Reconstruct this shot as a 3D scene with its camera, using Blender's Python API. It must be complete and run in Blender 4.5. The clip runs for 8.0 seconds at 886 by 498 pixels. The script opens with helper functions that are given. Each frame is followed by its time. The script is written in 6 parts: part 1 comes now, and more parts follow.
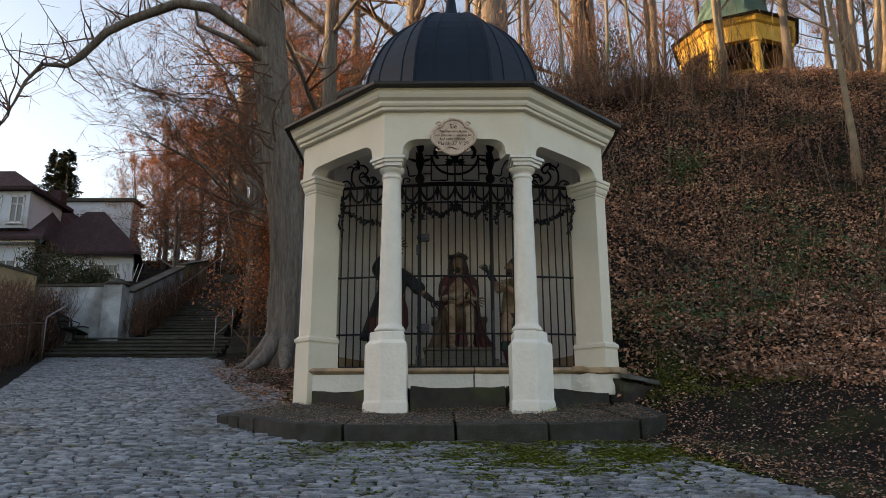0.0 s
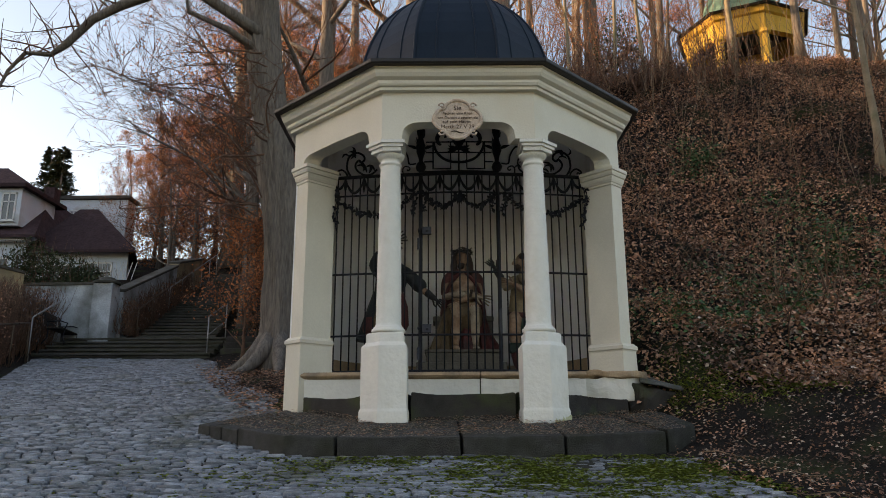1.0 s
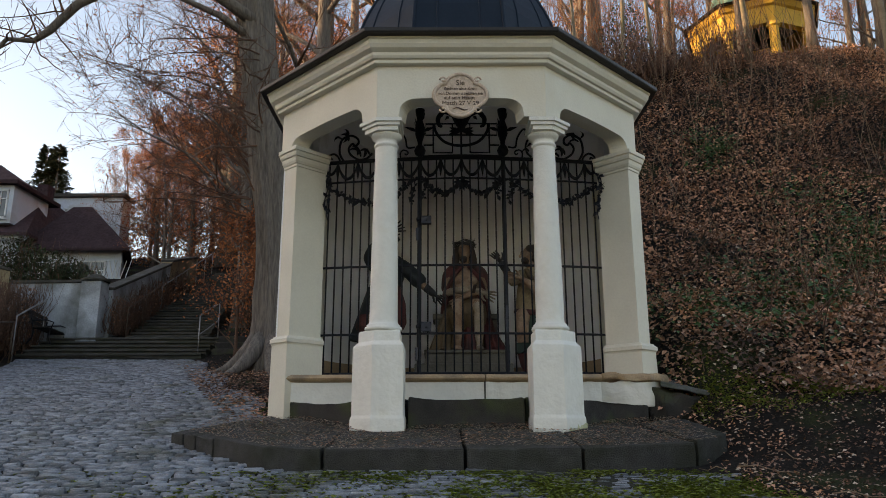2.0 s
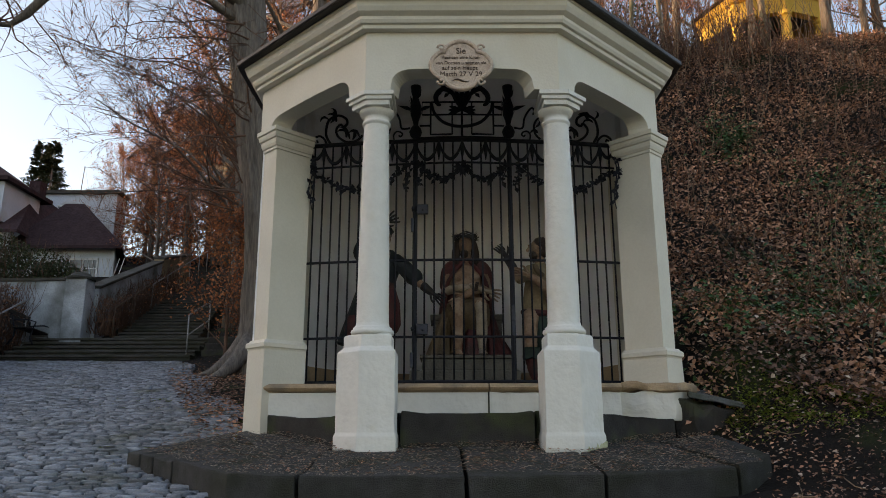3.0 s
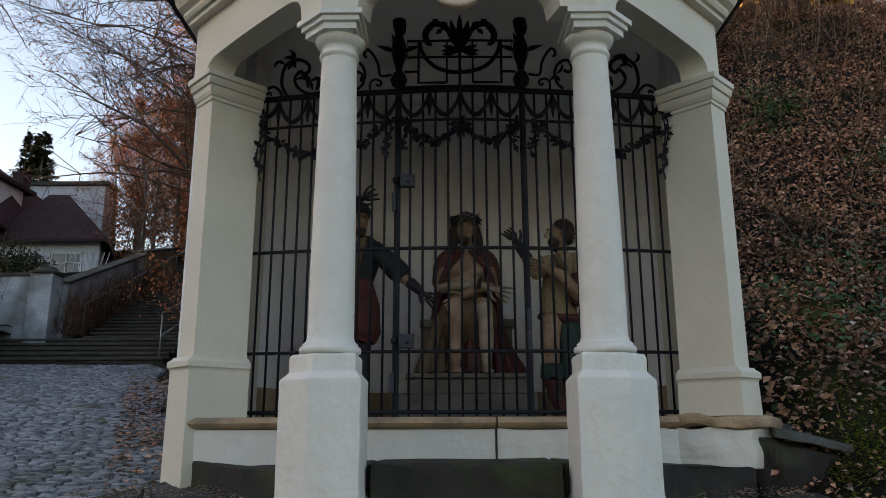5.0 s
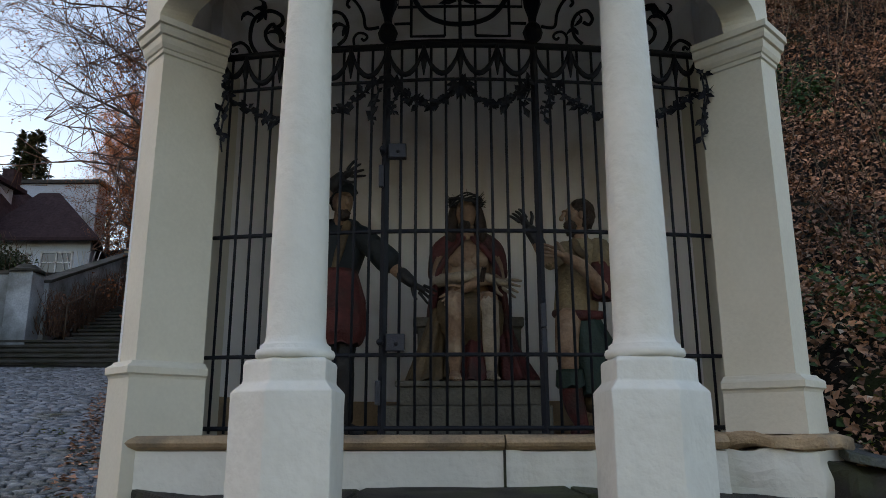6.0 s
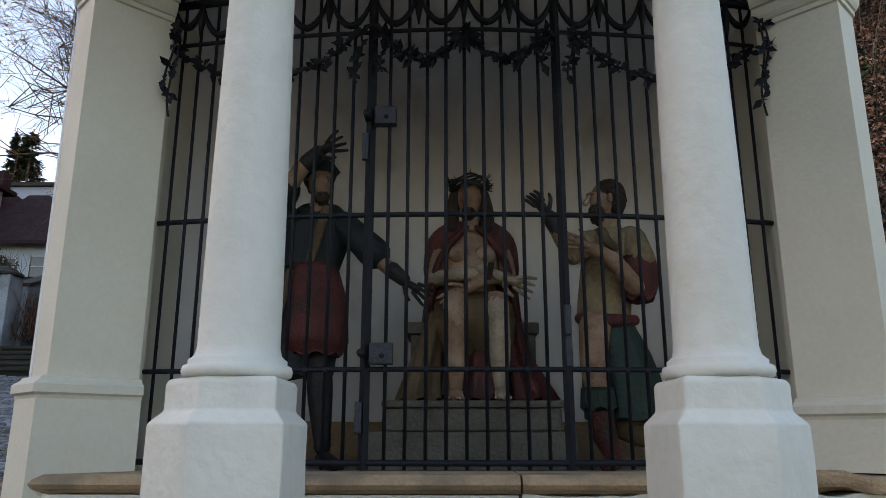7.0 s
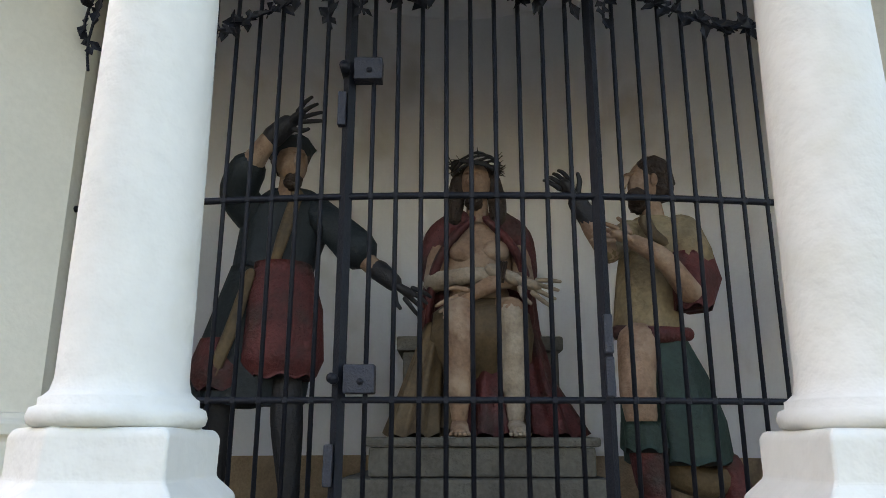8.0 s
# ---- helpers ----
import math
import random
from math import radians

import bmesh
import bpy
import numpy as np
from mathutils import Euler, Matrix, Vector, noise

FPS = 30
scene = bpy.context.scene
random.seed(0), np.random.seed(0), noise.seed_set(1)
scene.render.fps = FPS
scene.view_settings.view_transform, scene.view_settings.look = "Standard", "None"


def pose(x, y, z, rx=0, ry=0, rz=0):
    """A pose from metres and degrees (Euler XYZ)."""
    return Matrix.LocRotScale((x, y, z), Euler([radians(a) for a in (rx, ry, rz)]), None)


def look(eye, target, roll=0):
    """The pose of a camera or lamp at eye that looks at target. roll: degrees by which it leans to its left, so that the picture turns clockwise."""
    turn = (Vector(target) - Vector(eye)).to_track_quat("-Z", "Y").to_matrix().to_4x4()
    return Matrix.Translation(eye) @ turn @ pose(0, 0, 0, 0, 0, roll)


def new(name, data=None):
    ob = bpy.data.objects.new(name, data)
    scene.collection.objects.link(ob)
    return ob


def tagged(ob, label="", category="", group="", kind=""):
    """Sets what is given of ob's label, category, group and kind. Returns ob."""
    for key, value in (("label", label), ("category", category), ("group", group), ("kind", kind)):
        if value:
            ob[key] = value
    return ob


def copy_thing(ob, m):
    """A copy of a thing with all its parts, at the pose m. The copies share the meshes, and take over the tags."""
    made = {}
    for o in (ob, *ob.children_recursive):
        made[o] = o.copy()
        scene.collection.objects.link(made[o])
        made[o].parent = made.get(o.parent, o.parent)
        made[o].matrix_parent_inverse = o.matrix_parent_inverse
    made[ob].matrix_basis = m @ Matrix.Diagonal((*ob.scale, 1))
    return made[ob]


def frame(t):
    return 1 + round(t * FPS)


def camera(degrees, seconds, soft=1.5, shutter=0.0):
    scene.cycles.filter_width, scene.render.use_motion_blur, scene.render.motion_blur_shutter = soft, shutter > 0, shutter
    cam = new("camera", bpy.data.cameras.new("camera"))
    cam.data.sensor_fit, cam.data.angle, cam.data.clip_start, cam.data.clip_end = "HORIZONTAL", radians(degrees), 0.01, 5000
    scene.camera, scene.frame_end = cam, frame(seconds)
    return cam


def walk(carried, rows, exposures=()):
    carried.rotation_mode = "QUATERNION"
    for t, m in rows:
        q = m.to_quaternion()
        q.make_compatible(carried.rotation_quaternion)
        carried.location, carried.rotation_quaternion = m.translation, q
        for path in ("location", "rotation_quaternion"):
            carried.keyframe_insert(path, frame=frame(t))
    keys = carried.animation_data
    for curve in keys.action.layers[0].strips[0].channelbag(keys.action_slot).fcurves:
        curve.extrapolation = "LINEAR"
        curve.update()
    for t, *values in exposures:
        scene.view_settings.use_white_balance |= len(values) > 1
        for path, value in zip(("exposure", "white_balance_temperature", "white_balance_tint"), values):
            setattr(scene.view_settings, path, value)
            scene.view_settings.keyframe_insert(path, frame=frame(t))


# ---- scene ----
cam = camera(61.7, 8.0, 0.5)
METRES, EYE, TILT, LEAN, TURN = 7.0, 1.5, 0.0, 0.0, 0.0
ROWS = [
    (0.0, 0.0, 0.0, 0.0, 0.04, 13.87, 0.17),
    (0.5, -0.0026, 0.0478, 0.0095, 0.06, 13.78, 0.23),
    (1.0, -0.0061, 0.1058, 0.0174, 0.02, 13.78, 0.25),
    (1.5, -0.0075, 0.1589, 0.0209, -0.01, 13.88, 0.17),
    (3.0, -0.0039, 0.3418, 0.0503, 0.07, 13.77, 0.13),
    (3.5, 0.0023, 0.4066, 0.0618, 0.26, 13.71, 0.08),
    (4.0, 0.0053, 0.4672, 0.0733, 0.32, 13.59, 0.06),
    (4.5, 0.0066, 0.5317, 0.0897, 0.34, 13.31, 0.18),
    (6.0, 0.0103, 0.724, 0.1159, 0.34, 13.45, 0.15),
    (6.5, 0.0098, 0.788, 0.1222, 0.22, 13.74, 0.01),
    (7.0, 0.0104, 0.8515, 0.1327, 0.27, 13.99, -0.03),
    (7.5, 0.0103, 0.915, 0.1432, 0.3, 14.35, -0.19),
    (8.0, 0.0122, 0.9727, 0.1525, 0.55, 14.83, -0.13),
]
EXPOSURES = [(0.0, 1.64, 7900, 21), (3.0, 1.58, 7650, 21), (4.5, 1.5, 7350, 21), (6.0, 1.48, 7150, 21), (6.6, 1.58, 7050, 21), (7.0, 1.76, 7050, 21), (7.5, 2.22, 7050, 21), (8.0, 2.7, 7150, 22)]
walk(cam, [(t, pose(0, 0, EYE, TILT, LEAN, TURN) @ pose(METRES * x, METRES * y, METRES * z, 90 + pitch, roll, yaw)) for t, x, y, z, yaw, pitch, roll in ROWS], EXPOSURES)

# ---- light ----
SUN_AZ, SUN_EL = -87.0, 10.0        # degrees from +y towards +x, and above the horizon
world = bpy.data.worlds.new("world")
scene.world = world
world.use_nodes = True
wn = world.node_tree
sky = wn.nodes.new("ShaderNodeTexSky")
sky.sky_type = 'NISHITA'
sky.sun_disc = False
sky.sun_elevation, sky.sun_rotation = radians(SUN_EL), radians(SUN_AZ)
sky.air_density, sky.dust_density = 1.0, 1.3
wn.links.new(sky.outputs[0], wn.nodes["Background"].inputs[0])
wn.nodes["Background"].inputs[1].default_value = 0.15
sun = new("sun", bpy.data.lights.new("sun", 'SUN'))
sun.data.energy, sun.data.angle, sun.data.color = 4.0, radians(0.6), (1.0, 0.72, 0.42)
sd = Vector((math.sin(radians(SUN_AZ)) * math.cos(radians(SUN_EL)), math.cos(radians(SUN_AZ)) * math.cos(radians(SUN_EL)), math.sin(radians(SUN_EL))))
sun.matrix_world = look(sd * 100, (0, 0, 0))


# ---- materials ----
def mat(name, col, col2=None, rough=0.7, metal=0.0, scale=6.0, fine=60.0, bump=0.15, stain=None, stain_scale=1.5, stain_amount=0.5, rand=0.0, spec=0.4, grit=0.35, stretch=1.0):
    """A surface with two tones in coarse noise, a fine grain with relief, stains of another colour and a shift from piece to piece."""
    m = bpy.data.materials.new(name)
    m.use_nodes = True
    nt = m.node_tree
    b = nt.nodes["Principled BSDF"]
    b.inputs["Roughness"].default_value, b.inputs["Metallic"].default_value = rough, metal
    b.inputs["Specular IOR Level"].default_value = spec
    geo = nt.nodes.new("ShaderNodeNewGeometry")

    where = geo.outputs["Position"]
    if stretch != 1.0:
        vm = nt.nodes.new("ShaderNodeVectorMath")
        vm.operation = 'MULTIPLY'
        vm.inputs[1].default_value = (1.0, 1.0, stretch)
        nt.links.new(where, vm.inputs[0])
        where = vm.outputs[0]

    def nz(sc, detail=4.0):
        n = nt.nodes.new("ShaderNodeTexNoise")
        n.inputs["Scale"].default_value, n.inputs["Detail"].default_value = sc, detail
        nt.links.new(where, n.inputs["Vector"])
        return n

    def ramp(src, lo, hi):
        r = nt.nodes.new("ShaderNodeMapRange")
        r.inputs[1].default_value, r.inputs[2].default_value = lo, hi
        nt.links.new(src, r.inputs[0])
        return r.outputs[0]

    def mix(fac, a, c, blend='MIX'):
        x = nt.nodes.new("ShaderNodeMix")
        x.data_type, x.blend_type = 'RGBA', blend
        for s, v in ((0, fac), (6, a), (7, c)):
            if isinstance(v, (float, int)):
                x.inputs[s].default_value = v
            elif isinstance(v, tuple):
                x.inputs[s].default_value = (*v, 1.0)
            else:
                nt.links.new(v, x.inputs[s])
        return x.outputs[2]

    col2 = col2 or tuple(c * 0.8 for c in col)
    coarse, grain = nz(scale), nz(fine, 3.0)
    out = mix(ramp(coarse.outputs[0], 0.35, 0.65), col, col2)
    out = mix(grit, out, mix(ramp(grain.outputs[0], 0.3, 0.7), tuple(c * 0.6 for c in col), tuple(min(1.0, c * 1.3) for c in col)))
    if stain:
        st = nz(stain_scale, 6.0)
        out = mix(ramp(st.outputs[0], 0.62 - 0.25 * stain_amount, 0.72), out, stain)
    if rand:
        info = nt.nodes.new("ShaderNodeObjectInfo")
        add = nt.nodes.new("ShaderNodeMath")
        add.operation = 'ADD'
        nt.links.new(info.outputs["Random"], add.inputs[0])
        nt.links.new(geo.outputs["Random Per Island"], add.inputs[1])
        fr = nt.nodes.new("ShaderNodeMath")
        fr.operation = 'FRACT'
        nt.links.new(add.outputs[0], fr.inputs[0])
        hsv = nt.nodes.new("ShaderNodeHueSaturation")
        r2 = nt.nodes.new("ShaderNodeMapRange")
        r2.inputs[3].default_value, r2.inputs[4].default_value = 1.0 - rand, 1.0 + rand
        nt.links.new(fr.outputs[0], r2.inputs[0])
        nt.links.new(r2.outputs[0], hsv.inputs["Value"])
        nt.links.new(out, hsv.inputs["Color"])
        out = hsv.outputs[0]
    nt.links.new(out, b.inputs["Base Color"])
    rr = nt.nodes.new("ShaderNodeMapRange")
    rr.inputs[3].default_value, rr.inputs[4].default_value = max(0.05, rough - 0.12), min(1.0, rough + 0.12)
    nt.links.new(coarse.outputs[0], rr.inputs[0])
    nt.links.new(rr.outputs[0], b.inputs["Roughness"])
    if bump:
        bp = nt.nodes.new("ShaderNodeBump")
        bp.inputs["Strength"].default_value, bp.inputs["Distance"].default_value = bump, 0.02
        sm = nt.nodes.new("ShaderNodeMath")
        sm.operation = 'ADD'
        nt.links.new(coarse.outputs[0], sm.inputs[0])
        nt.links.new(grain.outputs[0], sm.inputs[1])
        nt.links.new(sm.outputs[0], bp.inputs["Height"])
        nt.links.new(bp.outputs[0], b.inputs["Normal"])
    return m


plaster = mat("cream_plaster", (0.67, 0.645, 0.56), (0.63, 0.605, 0.52), 0.75, grit=0.08, scale=2.5, fine=45, bump=0.12, stain=(0.62, 0.58, 0.48), stain_scale=1.3, stain_amount=0.2)
white_paint = mat("white_limewash", (0.69, 0.69, 0.65), (0.65, 0.65, 0.61), 0.7, grit=0.06, scale=7, fine=22, bump=0.3, stain=(0.62, 0.61, 0.54), stain_scale=3.0, stain_amount=0.1)
niche_paint = mat("niche_plaster", (0.88, 0.88, 0.90), (0.84, 0.84, 0.86), 0.8, grit=0.06, scale=2, fine=50, bump=0.1, stain=(0.62, 0.58, 0.54), stain_scale=1.1, stain_amount=0.15)
roof_metal = mat("dark_sheet_metal", (0.009, 0.018, 0.032), (0.014, 0.024, 0.04), 0.55, 0.0, spec=0.12, grit=0.15, scale=2, fine=25, bump=0.08)
eave_metal = mat("eave_metal", (0.03, 0.028, 0.027), None, 0.5, 0.4, scale=3, fine=30)
iron = mat("black_iron", (0.007, 0.009, 0.015), (0.012, 0.014, 0.022), 0.55, 0.0, spec=0.22, scale=20, fine=120, bump=0.2)
sandstone = mat("sandstone_sill", (0.42, 0.30, 0.19), (0.34, 0.24, 0.15), 0.85, scale=6, fine=70, bump=0.4, stain=(0.17, 0.14, 0.11), stain_scale=3, stain_amount=0.4)
dark_stone = mat("dark_weathered_stone", (0.036, 0.033, 0.031), (0.012, 0.012, 0.011), 0.85, grit=0.45, scale=6, fine=110, bump=0.5, stain=(0.05, 0.065, 0.02), stain_scale=2.2, stain_amount=0.5)
slab_stone = mat("slab_stone", (0.056, 0.055, 0.053), (0.016, 0.016, 0.015), 0.85, grit=0.6, scale=9, fine=120, bump=0.9, stain=(0.02, 0.024, 0.012), stain_scale=3.4, stain_amount=0.7, rand=0.22)
sett = mat("grey_sett_stone", (0.21, 0.235, 0.27), (0.10, 0.114, 0.135), 0.42, scale=14, fine=80, bump=0.8, rand=0.5, stain=(0.07, 0.075, 0.05), stain_scale=1.2, stain_amount=0.3)
slate_grey = mat("grey_slate", (0.10, 0.11, 0.115), (0.05, 0.055, 0.055), 0.7, grit=0.5, scale=9, fine=80, bump=0.7, stain=(0.035, 0.045, 0.018), stain_scale=4.0, stain_amount=0.5)
# Paler than the floor looks, to bounce sky light up the niche wall.
floor_stone = mat("worn_floor_stone", (0.34, 0.32, 0.28), (0.24, 0.225, 0.20), 0.85, grit=0.4, scale=5, fine=90, bump=0.4, stain=(0.09, 0.085, 0.07), stain_scale=2.5, stain_amount=0.4)
soil = mat("leafy_soil", (0.014, 0.011, 0.009), (0.007, 0.006, 0.005), 0.95, spec=0.15, scale=5, fine=45, bump=1.0, stain=(0.03, 0.04, 0.012), stain_scale=0.9, stain_amount=0.3)
joint = mat("sett_joint_soil", (0.008, 0.008, 0.007), (0.016, 0.02, 0.007), 0.95, scale=1.2, fine=50, bump=0.6)
bark = mat("grey_bark", (0.17, 0.145, 0.125), (0.016, 0.014, 0.013), 0.9, scale=13, fine=44, bump=1.0, stretch=0.10, grit=0.62)


# ---- mesh helpers ----
def mesh_of(name, verts, faces, material, smooth=False):
    me = bpy.data.meshes.new(name)
    me.from_pydata([tuple(v) for v in verts], [], faces)
    for m in (material if isinstance(material, (list, tuple)) else [material]):
        me.materials.append(m)
    if smooth:
        me.polygons.foreach_set("use_smooth", [True] * len(me.polygons))
    me.update()
    return me


def obj(name, verts, faces, material, parent=None, label="", smooth=False):
    ob = new(name, mesh_of(name, verts, faces, material, smooth))
    ob.parent = parent
    if label:
        ob["label"] = label
    return ob


def part(name, bm, material, parent=None, label="", smooth=False):
    me = bpy.data.meshes.new(name)
    bmesh.ops.recalc_face_normals(bm, faces=bm.faces)
    bm.to_mesh(me)
    bm.free()
    me.materials.append(material)
    if smooth:
        me.polygons.foreach_set("use_smooth", [True] * len(me.polygons))
    ob = new(name, me)
    ob.parent = parent
    if label:
        ob["label"] = label
    return ob


def thing(name, place, label, category, group="", kind=""):
    ob = new(name)
    ob.location = place
    ob.empty_display_size = 0.2
    return tagged(ob, label, category, group, kind)


def box_bm(x0, x1, y0, y1, z0, z1, bevel=0.0, bm=None):
    bm = bm or bmesh.new()
    r = bmesh.ops.create_cube(bm, size=1)
    for v in r["verts"]:
        v.co = Vector((x0 + (v.co.x + 0.5) * (x1 - x0), y0 + (v.co.y + 0.5) * (y1 - y0), z0 + (v.co.z + 0.5) * (z1 - z0)))
    if bevel:
        es = {e for v in r["verts"] for e in v.link_edges}
        bmesh.ops.bevel(bm, geom=list(es), offset=bevel, segments=2, affect='EDGES', profile=0.6)
    return bm


def prism(poly, z0, z1, bevel=0.0):
    """An upright prism on a plan polygon; z0 and z1 may be functions of x, y."""
    bm = bmesh.new()
    f0 = z0 if callable(z0) else (lambda x, y: z0)
    f1 = z1 if callable(z1) else (lambda x, y: z1)
    lo = [bm.verts.new((x, y, f0(x, y))) for x, y in poly]
    hi = [bm.verts.new((x, y, f1(x, y))) for x, y in poly]
    n = len(poly)
    bm.faces.new(lo[::-1])
    bm.faces.new(hi)
    for i in range(n):
        bm.faces.new((lo[i], lo[(i + 1) % n], hi[(i + 1) % n], hi[i]))
    if bevel:
        bmesh.ops.bevel(bm, geom=bm.edges[:], offset=bevel, segments=2, affect='EDGES', profile=0.6)
    return bm


def worn(bm, amount=0.012, cuts=4, freq=5.0):
    """Breaks up the faces of a stone block and wears them unevenly."""
    bmesh.ops.triangulate(bm, faces=bm.faces[:])
    long = [e for e in bm.edges if e.calc_length() > 0.09]
    bmesh.ops.subdivide_edges(bm, edges=long, cuts=cuts, use_grid_fill=True)
    for v in bm.verts:
        p = v.co * freq
        v.co += Vector((noise.noise(p), noise.noise(p + Vector((9, 0, 0))), 1.3 * noise.noise(p + Vector((0, 9, 0))))) * amount
    return bm


def lathe(profile, n, turn=0.0, close=True, stretch=1.0):
    """Rings of n sides round z from (radius, z) pairs."""
    bm = bmesh.new()
    rings = []
    for r, z in profile:
        rings.append([bm.verts.new((r * math.cos(turn + 2 * math.pi * k / n), stretch * r * math.sin(turn + 2 * math.pi * k / n), z)) for k in range(n)])
    for a, b in zip(rings, rings[1:]):
        for k in range(n):
            bm.faces.new((a[k], a[(k + 1) % n], b[(k + 1) % n], b[k]))
    if close:
        bm.faces.new(rings[0][::-1])
        bm.faces.new(rings[-1])
    return bm


class Tubes:
    """Collects tapered tubes, cards and lumps into one vertex and face list."""

    def __init__(self):
        self.v, self.f = [], []

    def tube(self, pts, radii, sides=5, cap=True, flat=1.0):
        pts = [Vector(p) for p in pts]
        base = len(self.v)
        n = len(pts)
        up = None
        for i, p in enumerate(pts):
            d = (pts[min(i + 1, n - 1)] - pts[max(i - 1, 0)])
            d = d.normalized() if d.length > 1e-9 else Vector((0, 0, 1))
            if up is None:
                up = Vector((0, 0, 1)) if abs(d.z) < 0.9 else Vector((0, 1, 0))
            s = d.cross(up)
            s = s.normalized() if s.length > 1e-6 else Vector((1, 0, 0))
            up = s.cross(d).normalized()
            r = radii[i] if isinstance(radii, (list, tuple)) else radii
            for k in range(sides):
                a = 2 * math.pi * k / sides
                self.v.append(p + s * (r * math.cos(a)) + up * (r * flat * math.sin(a)))
        for i in range(n - 1):
            for k in range(sides):
                a, b = base + i * sides, base + (i + 1) * sides
                self.f.append((a + k, a + (k + 1) % sides, b + (k + 1) % sides, b + k))
        if cap:
            self.f.append(tuple(base + k for k in range(sides))[::-1])
            self.f.append(tuple(base + (n - 1) * sides + k for k in range(sides)))

    def leaf(self, p, d, n, length, width):
        """A folded leaf of two quads."""
        d, n = Vector(d).normalized(), Vector(n).normalized()
        s = d.cross(n)
        s = s.normalized() if s.length > 1e-6 else Vector((1, 0, 0))
        m = s.cross(d)
        b = len(self.v)
        p = Vector(p)
        self.v += [p, p + d * (length * 0.5) + s * (width * 0.5) + m * (width * 0.25), p + d * length, p + d * (length * 0.5) - s * (width * 0.5) + m * (width * 0.25)]
        self.f += [(b, b + 1, b + 2), (b, b + 2, b + 3)]

    def make(self, name, material, parent=None, label="", smooth=True):
        return obj(name, self.v, self.f, material, parent, label, smooth)


def smooth_step(a, b, x):
    t = min(1.0, max(0.0, (x - a) / (b - a)))
    return t * t * (3 - 2 * t)


# ---- ground ----
def lane(y):
    """The height of the cobbled lane, which climbs to the foot of the steps and on beside them."""
    if y < 21.1:
        return 0.284 + 0.156 * y
    return 3.576 + 0.33 * (min(y, 50) - 21.1) + 0.12 * max(0, y - 50)


HILL = ((0, -2.0), (8.6, 1.9), (9.6, 2.75), (11.0, 3.3), (12.0, 4.0), (14.4, 6.2), (16.4, 8.5), (17.8, 9.9), (20, 11.2), (30, 15.3), (40, 19), (60, 24), (140, 34))


def hill(x, y):
    q = y + 0.12 * (min(x, 12) - 4) - 1.75 * max(0.0, 2.6 - x)
    for (a, za), (b, zb) in zip(HILL, HILL[1:]):
        if q <= b:
            return za + (zb - za) * (q - a) / (b - a)
    return HILL[-1][1]


def bank(x, y):
    d = (x - 2.25) * 0.933 + (y - 7.75) * 0.367
    return lane(min(y, 12)) + 0.5 * smooth_step(0.0, 1.9, d) + 0.1 * max(0, d - 1.9)


def ground_z(x, y):
    z = lane(y)
    if x > 1.5:
        z = max(z, bank(x, y)) if y < 14 else z
    h = hill(x, y)
    if (x - 0.135) ** 2 + (y - 10.17) ** 2 < 1.95 ** 2:
        return min(z, 1.9)
    k = 0.25
    if abs(h - z) < k:
        z = max(h, z) + (k - abs(h - z)) ** 2 / (4 * k)
    else:
        z = max(h, z)
    return z


def rough_z(x, y):
    z = ground_z(x, y)
    w = smooth_step(0.02, 0.4, z - lane(y)) if y < 21 else 1.0
    big = smooth_step(9.3, 11, y) * (0.30 * noise.noise(Vector((x * 0.55, y * 0.55, 7))) + 0.16 * noise.noise(Vector((x * 1.5, y * 1.5, 3)))) if x > 2.4 else 0.0
    return z + big + w * (0.10 * noise.noise(Vector((x * 0.9, y * 0.9, 0))) + 0.05 * noise.noise(Vector((x * 3, y * 3, 5))) + 0.025 * noise.noise(Vector((x * 7, y * 7, 2))))


def lane_margin(y):
    """Where the setts end and the earth bank begins, before the terrace."""
    return 2.0 + 0.35 * max(0.0, min(1.4, 6.6 - y))


def sunk(x, y):
    """The bed of the setts lies a little under the soil beside it."""
    if y > 21.2 or x < -11.5:
        return 0.0
    return 0.06 * (1 - smooth_step(-0.1, 0.15, x - (lane_margin(y) if y < 7.6 else 2.3)))


def build_ground():
    xs = np.concatenate([np.linspace(-400, -40, 14), np.linspace(-36, -9, 28), np.arange(-8.6, 12, 0.25), np.arange(12.5, 30, 1.0), np.linspace(34, 400, 16)])
    ys = np.concatenate([np.linspace(-300, -10, 12), np.arange(-8, 4, 1.0), np.arange(4, 20, 0.25), np.arange(20.5, 60, 1.0), np.linspace(64, 900, 24)])
    verts = [(x, y, rough_z(x, y) - sunk(x, y)) for y in ys for x in xs]
    nx = len(xs)
    faces = [(j * nx + i, j * nx + i + 1, (j + 1) * nx + i + 1, (j + 1) * nx + i) for j in range(len(ys) - 1) for i in range(nx - 1)]
    tagged(obj("ground", verts, faces, soil, smooth=True), "dark leaf-strewn soil climbing into a steep wooded bank", "ground", kind="structure")


build_ground()

# ---- the chapel: an octagon, its front side towards the lane ----
CX, SIDE = 0.135, 1.54
AP = SIDE / 2 * (1 + math.sqrt(2))          # 1.859
FRONT = 8.31
CY = FRONT + AP
ZB, ZP, ZC = 1.68, 2.60, 4.66               # paving, pedestal top, springing of the arches
CORNER = [(CX + AP / math.cos(math.pi / 8) * math.cos(radians(-112.5 + 45 * k)), CY + AP / math.cos(math.pi / 8) * math.sin(radians(-112.5 + 45 * k))) for k in range(8)]
# corner 0: front left, 1: front right, 2: right, ... 7: left


